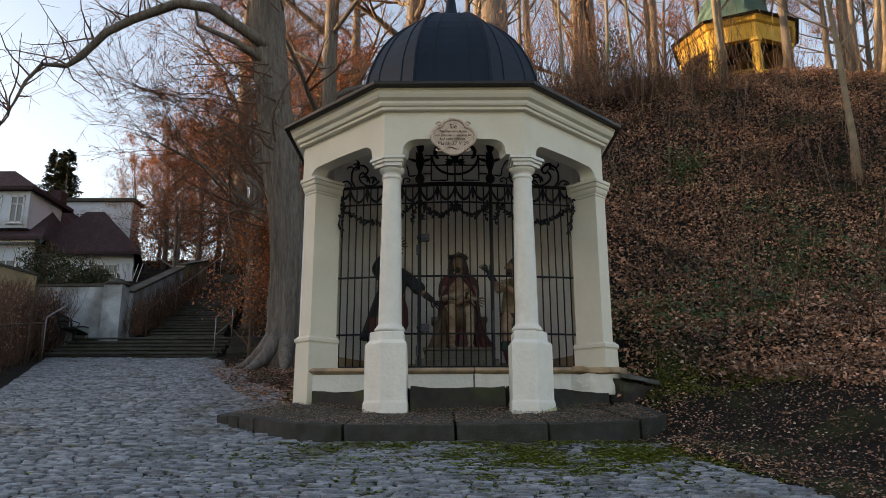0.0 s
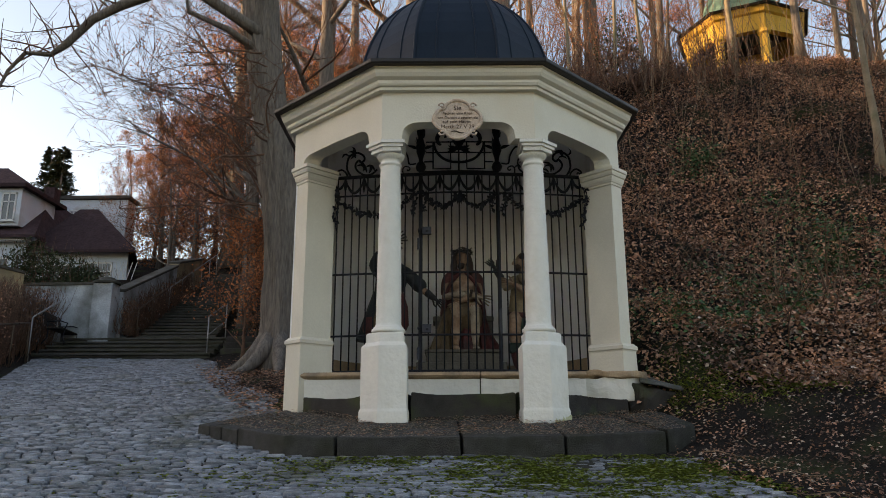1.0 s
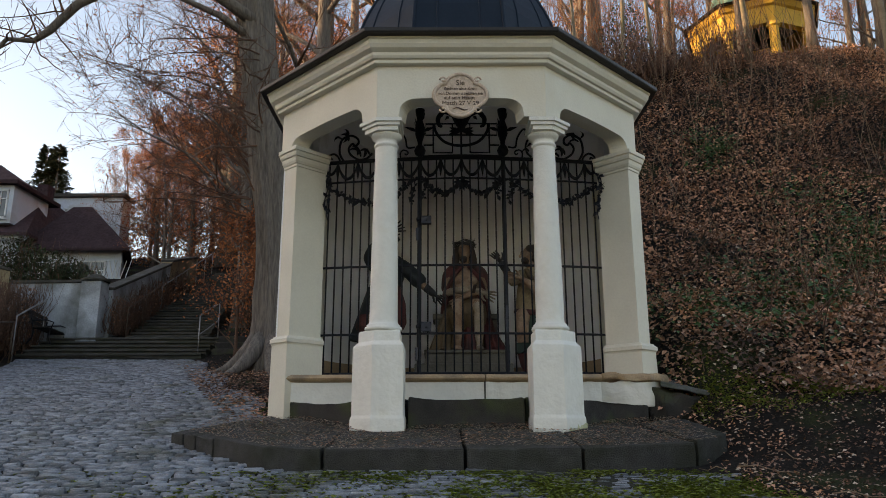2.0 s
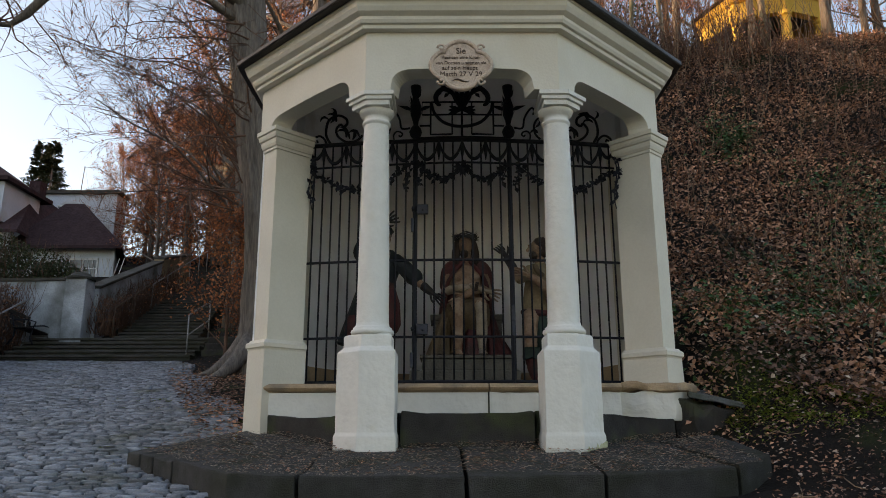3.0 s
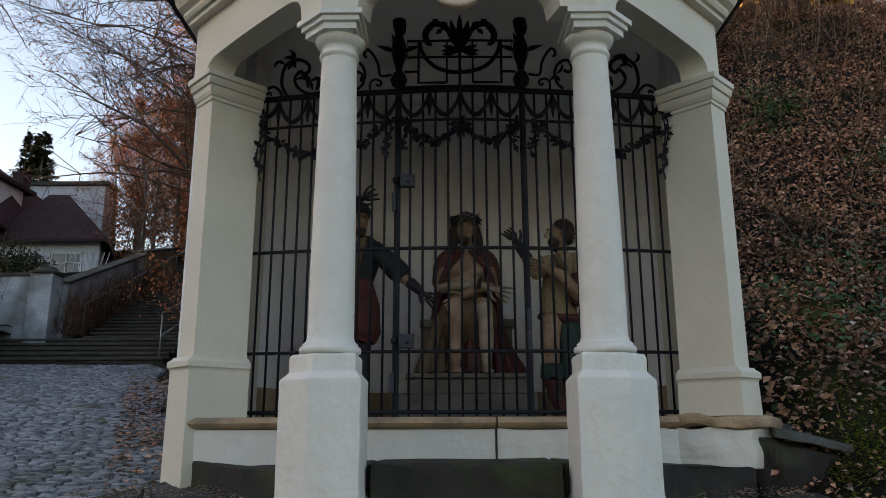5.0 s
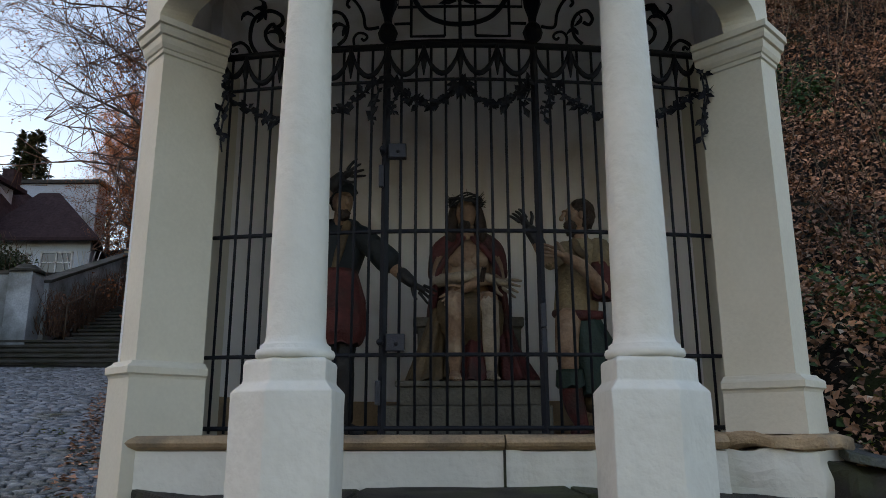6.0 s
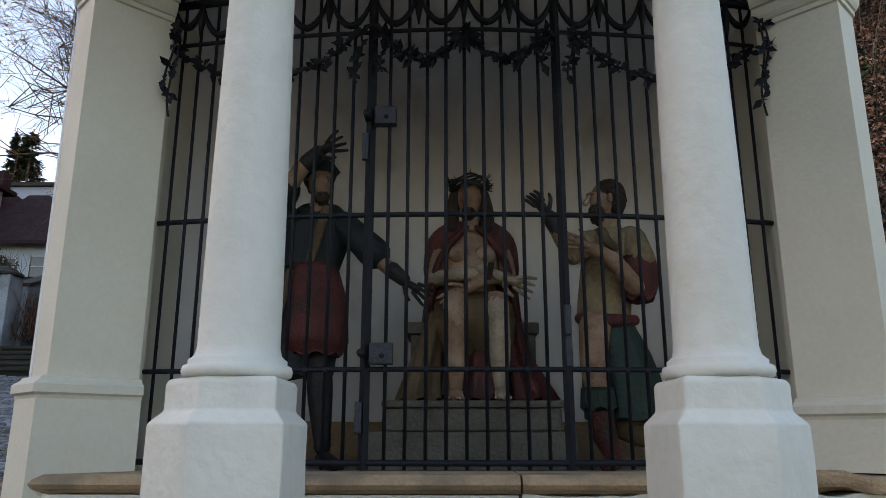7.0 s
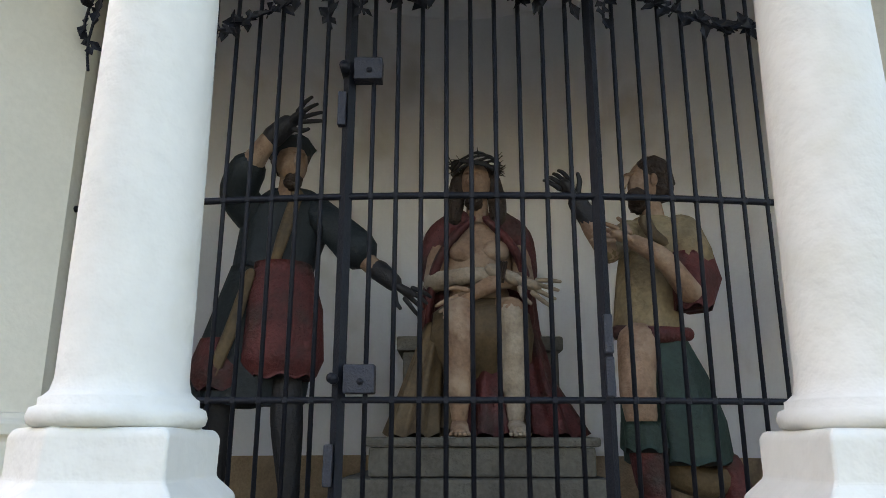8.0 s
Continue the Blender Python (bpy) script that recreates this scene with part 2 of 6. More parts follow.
def octagon(a):
    r = a / math.cos(math.pi / 8)
    return [(r * math.cos(radians(-112.5 + 45 * k)), r * math.sin(radians(-112.5 + 45 * k))) for k in range(8)]


chapel = thing("wayside_chapel", (CX, CY, ZB), "cream plastered octagonal wayside chapel with dark domed metal roof", "chapel")


def local(x, y):
    return x - CX, y - CY


INSET = {-112.5: (0.03, 0.08), -67.5: (0.045, 0.08), -157.5: (0.06, 0.0)}       # these stand slightly inside their corners


def knee(corner_deg, out, inn, run, back=None):
    """Plan of a pier at an octagon corner: it follows both sides by `run`, with faces `out` before and `inn` behind the axis."""
    r = AP / math.cos(math.pi / 8)
    a = radians(corner_deg)
    c = Vector((r * math.cos(a), r * math.sin(a)))
    d1 = Vector((math.cos(a - radians(112.5)), math.sin(a - radians(112.5))))   # along the side before it
    d2 = Vector((math.cos(a + radians(112.5)), math.sin(a + radians(112.5))))   # along the side after it
    n1 = Vector((math.cos(a - radians(22.5)), math.sin(a - radians(22.5))))
    n2 = Vector((math.cos(a + radians(22.5)), math.sin(a + radians(22.5))))
    bis = Vector((math.cos(a), math.sin(a)))
    k = math.cos(radians(22.5))
    c = c + Vector(INSET.get(corner_deg, (0.0, 0.0)))
    run1, run2 = run if isinstance(run, tuple) else (run, run)
    return [tuple(p) for p in (c + d1 * run1 - n1 * inn, c + d1 * run1 + n1 * out, c + bis * (out / k), c + d2 * run2 + n2 * out, c + d2 * run2 - n2 * inn, c - bis * (inn / k))]


def shift(bm, dz):
    for v in bm.verts:
        v.co.z += dz
    return bm


def stack(name, plans, material, label="", bevel=0.0):
    """A pier from plan polygons at rising heights; bevel rounds its edges by hand-plastered unevenness."""
    bm = bmesh.new()
    rings = [[bm.verts.new((x, y, z - ZB)) for x, y in poly] for poly, z in plans]
    n = len(rings[0])
    bm.faces.new(rings[0][::-1])
    bm.faces.new(rings[-1])
    for a, b in zip(rings, rings[1:]):
        for k in range(n):
            bm.faces.new((a[k], a[(k + 1) % n], b[(k + 1) % n], b[k]))
    if bevel:
        bmesh.ops.bevel(bm, geom=bm.edges[:], offset=bevel, segments=3, affect='EDGES', profile=0.5, clamp_overlap=True)
        long = [e for e in bm.edges if e.calc_length() > 0.12]
        bmesh.ops.subdivide_edges(bm, edges=long, cuts=5, use_grid_fill=True)
        for v in bm.verts:
            p = v.co * 7.0
            v.co += Vector((noise.noise(p), noise.noise(p + Vector((5, 0, 0))), 0.5 * noise.noise(p + Vector((0, 5, 0))))) * 0.005
    return part(name, bm, material, chapel, label)


def pedestal(deg):
    o, r = 0.20, 0.20
    P = lambda e: knee(deg, o + e, o + e, r + e)
    ob = stack("pedestal", [(P(0.012), ZB - 0.10), (P(0.01), ZB + 0.13), (P(0.0), ZB + 0.16), (P(0.0), ZP - 0.14), (P(-0.035), ZP - 0.10), (P(-0.035), ZP - 0.015), (P(-0.045), ZP)], white_paint, "white limewashed faceted column pedestal", 0.007)
    ob.data.polygons.foreach_set("use_smooth", [True] * len(ob.data.polygons))
    ob.data.set_sharp_from_angle(angle=radians(11))


def column(deg):
    r = AP / math.cos(math.pi / 8)
    c = (r * math.cos(radians(deg)) + INSET[deg][0], r * math.sin(radians(deg)) + INSET[deg][1])
    prof = [(0.160, ZP), (0.172, ZP + 0.007), (0.176, ZP + 0.022), (0.171, ZP + 0.038), (0.157, ZP + 0.044), (0.157, ZP + 0.058), (0.150, ZP + 0.062), (0.138, ZP + 0.074), (0.132, ZP + 0.10)]
    for i in range(1, 9):
        t = i / 8
        prof.append((0.132 - 0.024 * t ** 1.5, ZP + 0.10 + t * (ZC - 0.256 - ZP - 0.10)))
    prof += [(0.108, ZC - 0.252), (0.121, ZC - 0.244), (0.124, ZC - 0.232), (0.121, ZC - 0.220), (0.108, ZC - 0.214), (0.108, ZC - 0.180), (0.118, ZC - 0.172), (0.138, ZC - 0.158), (0.149, ZC - 0.138), (0.152, ZC - 0.115)]
    bm = lathe([(a, z - ZB) for a, z in prof], 40)
    for v in bm.verts:
        v.co.x += c[0]
        v.co.y += c[1]
    part("column", bm, white_paint, chapel, "smooth white round column", smooth=True)
    P = lambda e: knee(deg, 0.175 + e, 0.175 + e, 0.12 + e)
    stack("capital", [(P(-0.02), ZC - 0.12), (P(0.0), ZC - 0.115), (P(0.0), ZC - 0.075), (P(0.02), ZC - 0.07), (P(0.02), ZC - 0.04), (P(0.04), ZC - 0.035), (P(0.04), ZC)], white_paint)


def pier(deg, left, base, head):
    """A corner pier; base is the top of its foot moulding, head the top of its cap."""
    run = lambda e: (0.16 + e, 0.55) if left else (0.55, 0.16 + e)
    P = lambda e: knee(deg, 0.14 + e, 0.26, run(e))
    foot = 2.268 if left else ZB - 0.3
    stack("pier", [(P(0.055), foot), (P(0.048), base - 0.10), (P(0.054), base - 0.085), (P(0.068), base - 0.075), (P(0.068), base - 0.04), (P(0.058), base - 0.03), (P(0.04), base - 0.02), (P(0.03), base - 0.005), (P(0.0), base), (P(0.0), head - 0.205), (P(0.012), head - 0.20), (P(0.012), head - 0.175), (P(0.022), head - 0.17), (P(0.034), head - 0.145), (P(0.038), head - 0.12), (P(0.038), head - 0.10), (P(0.054), head - 0.095), (P(0.062), head - 0.07), (P(0.062), head - 0.045), (P(0.078), head - 0.04), (P(0.078), head)], plaster, "cream plastered corner pier with moulded cap")


for deg in (-112.5, -67.5):
    pedestal(deg)
    column(deg)
pier(-157.5, False, 2.675, 4.735)
pier(-22.5, True, 2.59, 4.685)


def wall_slab(k, t_out, t_in, z0, z1, name, material, arch=None):
    """The piece of wall over or along octagon side k, optionally with a flat arch cut into its foot."""
    (x0, y0), (x1, y1) = [local(*CORNER[i]) for i in (k, (k + 1) % 8)]
    a, b = Vector((x0, y0)), Vector((x1, y1))
    d = (b - a).normalized()
    nrm = Vector((d.y, -d.x))
    L = (b - a).length
    tan = math.tan(math.pi / 8)
    if arch is None:
        bottom = [(0.0, z0), (L, z0)]
    else:
        s0, s1, rise = arch
        bottom = [(0.0, z0), (s0, z0)]
        h = rise
        for i in range(0, 9):
            t = i / 8 * math.pi / 2
            bottom.append((s0 + 0.01 + 0.15 * (1 - math.cos(t)), z0 + h * (0.35 + 0.60 * math.sin(t))))
        for i in range(1, 8):
            u = i / 8
            bottom.append((s0 + 0.16 + (s1 - s0 - 0.32) * u, z0 + h * (0.95 + 0.05 * math.sin(u * math.pi))))
        for i in range(8, -1, -1):
            t = i / 8 * math.pi / 2
            bottom.append((s1 - 0.01 - 0.15 * (1 - math.cos(t)), z0 + h * (0.35 + 0.60 * math.sin(t))))
        bottom += [(s1, z0), (L, z0)]
    bm = bmesh.new()

    def put(s, z, o):
        e = -o * tan * (1 - 2 * s / L)          # mitre at the corners
        p = a + d * (s + e) + nrm * o
        return bm.verts.new((p.x, p.y, z - ZB))

    of, ob_ = [put(s, z, t_out) for s, z in bottom], [put(s, z, -t_in) for s, z in bottom]
    tf, tb = [put(s, z1, t_out) for s, z in bottom], [put(s, z1, -t_in) for s, z in bottom]
    for i in range(len(bottom) - 1):
        for q in ((of[i], of[i + 1], tf[i + 1], tf[i]), (ob_[i + 1], ob_[i], tb[i], tb[i + 1]), (ob_[i], ob_[i + 1], of[i + 1], of[i]), (tf[i], tf[i + 1], tb[i + 1], tb[i])):
            bm.faces.new(q)
    bm.faces.new((of[0], tf[0], tb[0], ob_[0]))
    bm.faces.new((of[-1], ob_[-1], tb[-1], tf[-1]))
    return part(name, bm, material, chapel)


wall_slab(7, 0.13, 0.06, ZC + 0.003, 5.24, "arched_beam", plaster, (0.16, SIDE - 0.20, 0.20))
wall_slab(0, 0.13, 0.06, ZC + 0.003, 5.24, "arched_beam", plaster, (0.20, SIDE - 0.20, 0.20))
wall_slab(1, 0.13, 0.06, ZC + 0.003, 5.24, "arched_beam", plaster, (0.20, SIDE - 0.16, 0.20))
for k in (2, 3, 4, 5, 6):
    wall_slab(k, 0.10, 0.12, ZB - 0.4, 5.238, "niche_wall", niche_paint)

cornice = [(2.03, 5.20), (2.05, 5.205), (2.05, 5.24), (2.075, 5.245), (2.09, 5.27), (2.09, 5.30), (2.10, 5.305), (2.135, 5.325), (2.155, 5.36), (2.16, 5.40), (2.175, 5.41), (2.175, 5.435)]


def ring8(profile, material, name, inner=1.5, label=""):
    bm = bmesh.new()
    prof = [(inner, profile[0][1])] + list(profile) + [(inner, profile[-1][1])]
    rings = [[bm.verts.new((x, y, z - ZB)) for x, y in octagon(a)] for a, z in prof]
    for i in range(len(rings)):
        a, b = rings[i], rings[(i + 1) % len(rings)]
        for k in range(8):
            bm.faces.new((a[k], a[(k + 1) % 8], b[(k + 1) % 8], b[k]))
    return part(name, bm, material, chapel, label)


ring8(cornice, plaster, "cornice", 1.78, label="cream moulded octagonal cornice")
ring8([(2.24, 5.425), (2.25, 5.44), (2.25, 5.475), (2.2, 5.485)], eave_metal, "eave", 1.95, "thin dark metal eave edge")
bm = bmesh.new()
rings = [[bm.verts.new((x, y, z - ZB)) for x, y in octagon(a)] for a, z in ((1.76, 5.22), (1.62, 5.36), (1.3, 5.5), (0.8, 5.6), (0.15, 5.64))]
for a, b in zip(rings, rings[1:]):
    for k in range(8):
        bm.faces.new((a[k], a[(k + 1) % 8], b[(k + 1) % 8], b[k]))
bm.faces.new(rings[-1])
part("chapel_ceiling", bm, niche_paint, chapel, "shallow plastered vault")

dome = [(2.22, 5.47), (1.9, 5.56), (1.55, 5.68), (1.33, 5.80), (1.25, 5.95), (1.22, 6.15), (1.19, 6.4), (1.14, 6.58), (1.08, 6.74), (1.0, 6.91), (0.91, 7.05), (0.8, 7.18), (0.68, 7.30), (0.53, 7.41), (0.36, 7.49), (0.18, 7.53)]
bm = bmesh.new()
rings = [[bm.verts.new((x, y, z - ZB)) for x, y in octagon(a)] for a, z in dome]
for a, b in zip(rings, rings[1:]):
    for k in range(8):
        bm.faces.new((a[k], a[(k + 1) % 8], b[(k + 1) % 8], b[k]))
bm.faces.new(rings[-1])
dome_ob = part("dome_roof", bm, roof_metal, chapel, "dark blue-grey sheet metal bell dome with standing seams")
for k in range(8):
    T = Tubes()
    T.tube([(*octagon(a)[k], z - ZB) for a, z in dome], 0.024, 6)
    T.make("seam", roof_metal, chapel)
    for u in (0.26, 0.74):
        T = Tubes()
        T.tube([(*(Vector(octagon(a)[k]).lerp(Vector(octagon(a)[(k + 1) % 8]), u)), z - ZB + 0.004) for a, z in dome[3:]], 0.013, 5)
        T.make("seam", roof_metal, chapel)
part("finial", lathe([(r, z - ZB) for r, z in ((0.24, 7.50), (0.25, 7.54), (0.15, 7.62), (0.09, 7.76), (0.065, 7.95), (0.055, 8.2), (0.12, 8.3), (0.17, 8.42), (0.12, 8.55), (0.03, 8.65))], 20), roof_metal, chapel, smooth=True)

# ---- foot of the chapel: slabs, step, sill, floor ----
def slab_top(x, y):
    return 1.555 + 0.155 * (y - 7.33) + 0.012 * math.sin(3 * x)


SLABS = [[(-2.52, 8.42), (-2.36, 8.26), (-1.80, 8.78), (-1.9, 9.2)], [(-2.345, 8.245), (-2.19, 8.10), (-1.66, 8.62), (-1.79, 8.77)], [(-2.175, 8.085), (-1.98, 7.9), (-1.5, 8.45), (-1.65, 8.61)],
         [(-1.97, 7.88), (-1.43, 7.38), (-0.98, 7.35), (-0.95, 8.2), (-1.48, 8.42)],
         [(-0.965, 7.35), (0.11, 7.32), (0.10, 8.3), (-0.94, 8.25)],
         [(0.125, 7.325), (1.02, 7.40), (0.98, 8.35), (0.115, 8.32)],
         [(1.035, 7.41), (1.98, 7.66), (1.75, 8.7), (0.99, 8.4)],
         [(1.995, 7.67), (2.35, 8.0), (2.3, 8.9), (1.765, 8.75)],
         [(-1.88, 9.22), (-1.49, 8.47), (-0.95, 8.24), (-0.9, 9.0), (-1.6, 9.5)],
         [(-0.93, 8.26), (0.10, 8.32), (0.10, 9.0), (-0.88, 9.0)],
         [(0.115, 8.33), (0.98, 8.37), (1.0, 9.0), (0.115, 9.0)],
         [(0.995, 8.42), (1.75, 8.72), (1.9, 9.3), (1.02, 9.0)]]
terrace = tagged(new("stone_terrace"), "low terrace of dark worn stone slabs strewn with dry leaves", "terrace", kind="structure")
for poly in SLABS:
    c = sum((Vector(p) for p in poly), Vector((0, 0))) / len(poly)
    q = [tuple(c + (Vector(p) - c) * 0.988) for p in poly]
    e = 0.012 * math.sin(7 * c.x + 3 * c.y)
    part("slab", worn(prism(q, lambda x, y: slab_top(x, y) - 0.24, lambda x, y: slab_top(x, y) + e, 0.014)), slab_stone, terrace)

STEPS = [([(-0.375, 8.46), (-0.1, 8.50), (0.16, 8.51), (0.42, 8.50), (0.70, 8.46), (0.70, 9.15), (-0.375, 9.15)], 2.0),
         ([(-1.62, 9.18), (-1.32, 8.93), (-1.05, 8.69), (-0.80, 8.47), (-0.39, 8.62), (-0.39, 9.15), (-1.30, 9.4)], 1.97),
         ([(0.715, 8.62), (1.10, 8.47), (1.36, 8.68), (1.62, 8.92), (1.98, 9.0), (2.02, 9.3), (1.6, 9.4), (0.715, 9.15)], 1.99)]
for i, (poly, z) in enumerate(STEPS):
    dip = (lambda x, y: 1.955 + 0.045 * min(1.0, ((x + 1.13) / 0.4) ** 2)) if i == 1 else (lambda x, y: 2.0 - 0.02 * math.cos(3.2 * (x - 0.16)) - 0.04 * smooth_step(0.8, 1.5, x))
    ob = part("step_stone", worn(prism(poly, 1.5, dip, 0.02), 0.010), dark_stone)
    tagged(ob, "dark hollow-worn sandstone step block between white pedestals", "step", "step stones of the chapel")


def sill_y(x):
    return 9.135 + 0.03 * ((x - 0.15) / 1.7) ** 2


def curved_wall(x0, x1, n, depth, z0, z1, bulge=0.0):
    """A wall that follows the bow of the sill; bulge rounds its front."""
    bm = bmesh.new()
    rows = []
    m = 5 if bulge else 2
    for i in range(n + 1):
        x = x0 + (x1 - x0) * i / n
        y = sill_y(x)
        col = []
        for j in range(m):
            a = j / (m - 1)
            col.append(bm.verts.new((x, y - bulge * math.sin(math.pi * a), z0 + (z1 - z0) * a)))
        col += [bm.verts.new((x, y + depth, z1)), bm.verts.new((x, y + depth, z0))]
        rows.append(col)
    for a, b in zip(rows, rows[1:]):
        for j in range(len(a)):
            k = (j + 1) % len(a)
            bm.faces.new((a[j], b[j], b[k], a[k]))
    bm.faces.new(rows[0])
    bm.faces.new(rows[-1][::-1])
    return bm


parapet = thing("parapet", (0.15, 9.2, 1.9), "low white parapet with a rounded sandstone coping", "parapet")


def under(ob, parent):
    ob.parent = parent
    ob.matrix_parent_inverse = Matrix.Translation(-parent.location)
    return ob


for x0, x1 in ((-1.60, 0.37), (0.376, 1.56)):
    wall_bm = curved_wall(x0, x1, 12, 0.3, 1.85, 2.185)
    under(part("parapet_wall", worn(wall_bm, 0.012, 3, 9.0) if x0 > 0 else wall_bm, white_paint), parapet)
for x0, x1 in ((-1.645, -0.62), (-0.615, 0.372), (0.382, 1.05), (1.056, 1.56)):
    under(part("coping_stone", curved_wall(x0, x1, 10, 0.32, 2.19, 2.265, 0.045), sandstone, label="rounded sandstone coping", smooth=False), parapet)
end_wall = prism([(1.565, 9.225), (1.78, 9.12), (2.01, 9.08), (2.2, 9.2), (2.2, 9.75), (1.565, 9.75)], 1.93, 2.185, 0.01)
under(part("parapet_wall", worn(end_wall, 0.022, 4, 7.0), white_paint), parapet)
end_coping = prism([(1.565, 9.19), (1.78, 9.085), (2.03, 9.045), (2.26, 9.18), (2.26, 9.78), (1.565, 9.78)], 2.19, 2.264, 0.02)
under(part("coping_stone", worn(end_coping, 0.028, 4, 8.0), sandstone, label="broken weathered coping under the pier"), parapet)
crack_bm = box_bm(0.366, 0.38, 9.125, 9.16, 2.0, 2.19)
under(part("parapet_crack", crack_bm, dark_stone, label="dark crack in the whitewash"), parapet)

floor_poly = [(-1.58, 9.42), (0.15, 9.30), (1.88, 9.42), (1.9, 10.9), (0.85, 11.95), (-0.6, 11.95), (-1.63, 10.9)]
tagged(part("niche_floor", prism(floor_poly, 1.8, 2.235), floor_stone), "stone floor of the chapel niche, lightened to bounce light", "floor", kind="structure")
# the rounded back of the niche, with a brown stone band round its foot
def apse(r0, r1, z0, z1, n=40):
    bm = bmesh.new()
    rows = []
    for i in range(n + 1):
        a = math.pi * i / n
        rows.append([bm.verts.new((0.15 + r * math.cos(a), 9.82 + r * math.sin(a), z)) for r, z in ((r0, z0), (r0, z1), (r1, z1), (r1, z0))])
    for p, q in zip(rows, rows[1:]):
        for j in range(4):
            k = (j + 1) % 4
            bm.faces.new((p[j], q[j], q[k], p[k]))
    bm.faces.new(rows[0])
    bm.faces.new(rows[-1][::-1])
    return bm


tagged(part("wall_apse", apse(1.67, 1.75, 2.1, 5.58), niche_paint, smooth=False), "pale plastered rounded back wall of the niche", "wall", kind="structure")
tagged(part("baseboard", apse(1.645, 1.668, 2.2, 2.51), sandstone), "brown sandstone band along the niche wall", "baseboard", kind="structure")

# rough block and slate pieces at the right end of the parapet
bm = prism([(2.02, 9.12), (2.2, 9.0), (2.62, 9.0), (2.72, 9.4), (2.3, 9.65), (2.05, 9.5)], 1.6, lambda x, y: 2.13 - 0.20 * (x - 2.1) + 0.12 * (y - 9.2), 0.03)
tagged(part("rough_stone", worn(bm, 0.05, 3, 9.0), dark_stone), "rough dark broken stone block beside the pier", "stone")
for poly, z in (([(2.12, 9.0), (2.58, 8.94), (2.70, 9.30), (2.2, 9.36)], 2.21), ([(2.22, 9.39), (2.72, 9.33), (2.8, 9.58), (2.3, 9.64)], 2.235)):
    bm = prism(poly, lambda x, y: z - 0.05 - 0.20 * (x - 2.1) + 0.12 * (y - 9.2), lambda x, y: z - 0.20 * (x - 2.1) + 0.12 * (y - 9.2), 0.010)
    tagged(part("slate_slab", worn(bm, 0.014, 3, 8.0), slate_grey), "tilted grey slate slab on mossy bank", "slab", "slate slabs by the pier")


# ---- the wrought iron grille ----
GX = 0.165


def gy(x):
    return 9.60 - 0.165 * (1 - ((x - GX) / 1.57) ** 2)


def arch_z(x):
    """The two top rails rise a hair to the middle."""
    return 0.01 * (1 - min(1.0, abs(x - GX) / 0.5) ** 2)


grille = thing("iron_grille", (GX, 9.5, 2.27), "black wrought iron grille with gate, festoons and leaf garlands", "grille")


def gpart(T, name, label="", smooth=True):
    ob = T.make(name, iron, None, label, smooth)
    return under(ob, grille)


def rail(z, r, x0=-1.41, x1=1.735, n=36, rise=0.0, y_off=0.0, name="rail"):
    T = Tubes()
    T.tube([(x, gy(x) + y_off, z + rise * arch_z(x)) for x in np.linspace(x0, x1, n)], r, 6)
    gpart(T, name)


rail(2.30, 0.016)
rail(2.72, 0.0132, -1.50, 1.82)
rail(3.47, 0.0132, -1.49, 1.80)
rail(4.465, 0.011, rise=1.0)
rail(4.71, 0.022, rise=1.0, name="top_rail")
xs_bars = [GX + 0.0945 * k for k in range(-16, 17)]
for i, x in enumerate(xs_bars):
    post = i in (11, 21)
    T = Tubes()
    T.tube([(x, gy(x), 2.27), (x, gy(x), 4.71 + arch_z(x))], 0.024 if post else 0.0089, 4 if post else 6)
    gpart(T, "gate_post" if post else "bar", smooth=not post)
# small collars where the bars pass the rails
collar_bm = lathe([(0.0150, -0.011), (0.0150, 0.011)], 6)
collar_me = bpy.data.meshes.new("collar")
collar_bm.to_mesh(collar_me)
collar_bm.free()
collar_me.materials.append(iron)
for x in xs_bars:
    for z in (2.72, 3.47):
        ob = new("collar", collar_me)
        ob.location = (x, gy(x), z)
        under(ob, grille)
# festoons between the two top rails
spans = [GX + 0.236 * k for k in range(-6, 7)]
spans = [-1.41] + spans + [1.735]
for xa, xb in zip(spans, spans[1:]):
    T = Tubes()
    pts = []
    sag = 0.20 * min(1.0, (xb - xa) / 0.236)
    for j in range(11):
        u = j / 10
        x = xa + (xb - xa) * u
        pts.append((x, gy(x) - 0.014, 4.70 + arch_z(x) - sag * math.sin(math.pi * u) ** 0.7))
    T.tube(pts, [0.007 + 0.013 * math.sin(math.pi * j / 10) for j in range(11)], 6)
    T.tube([(xa, gy(xa) - 0.014, 4.70 + arch_z(xa)), (xa, gy(xa) - 0.014, 4.60 + arch_z(xa)), (xa, gy(xa) - 0.014, 4.49 + arch_z(xa))], [0.01, 0.022, 0.004], 6)
    gpart(T, "festoon")

rng = random.Random(4)


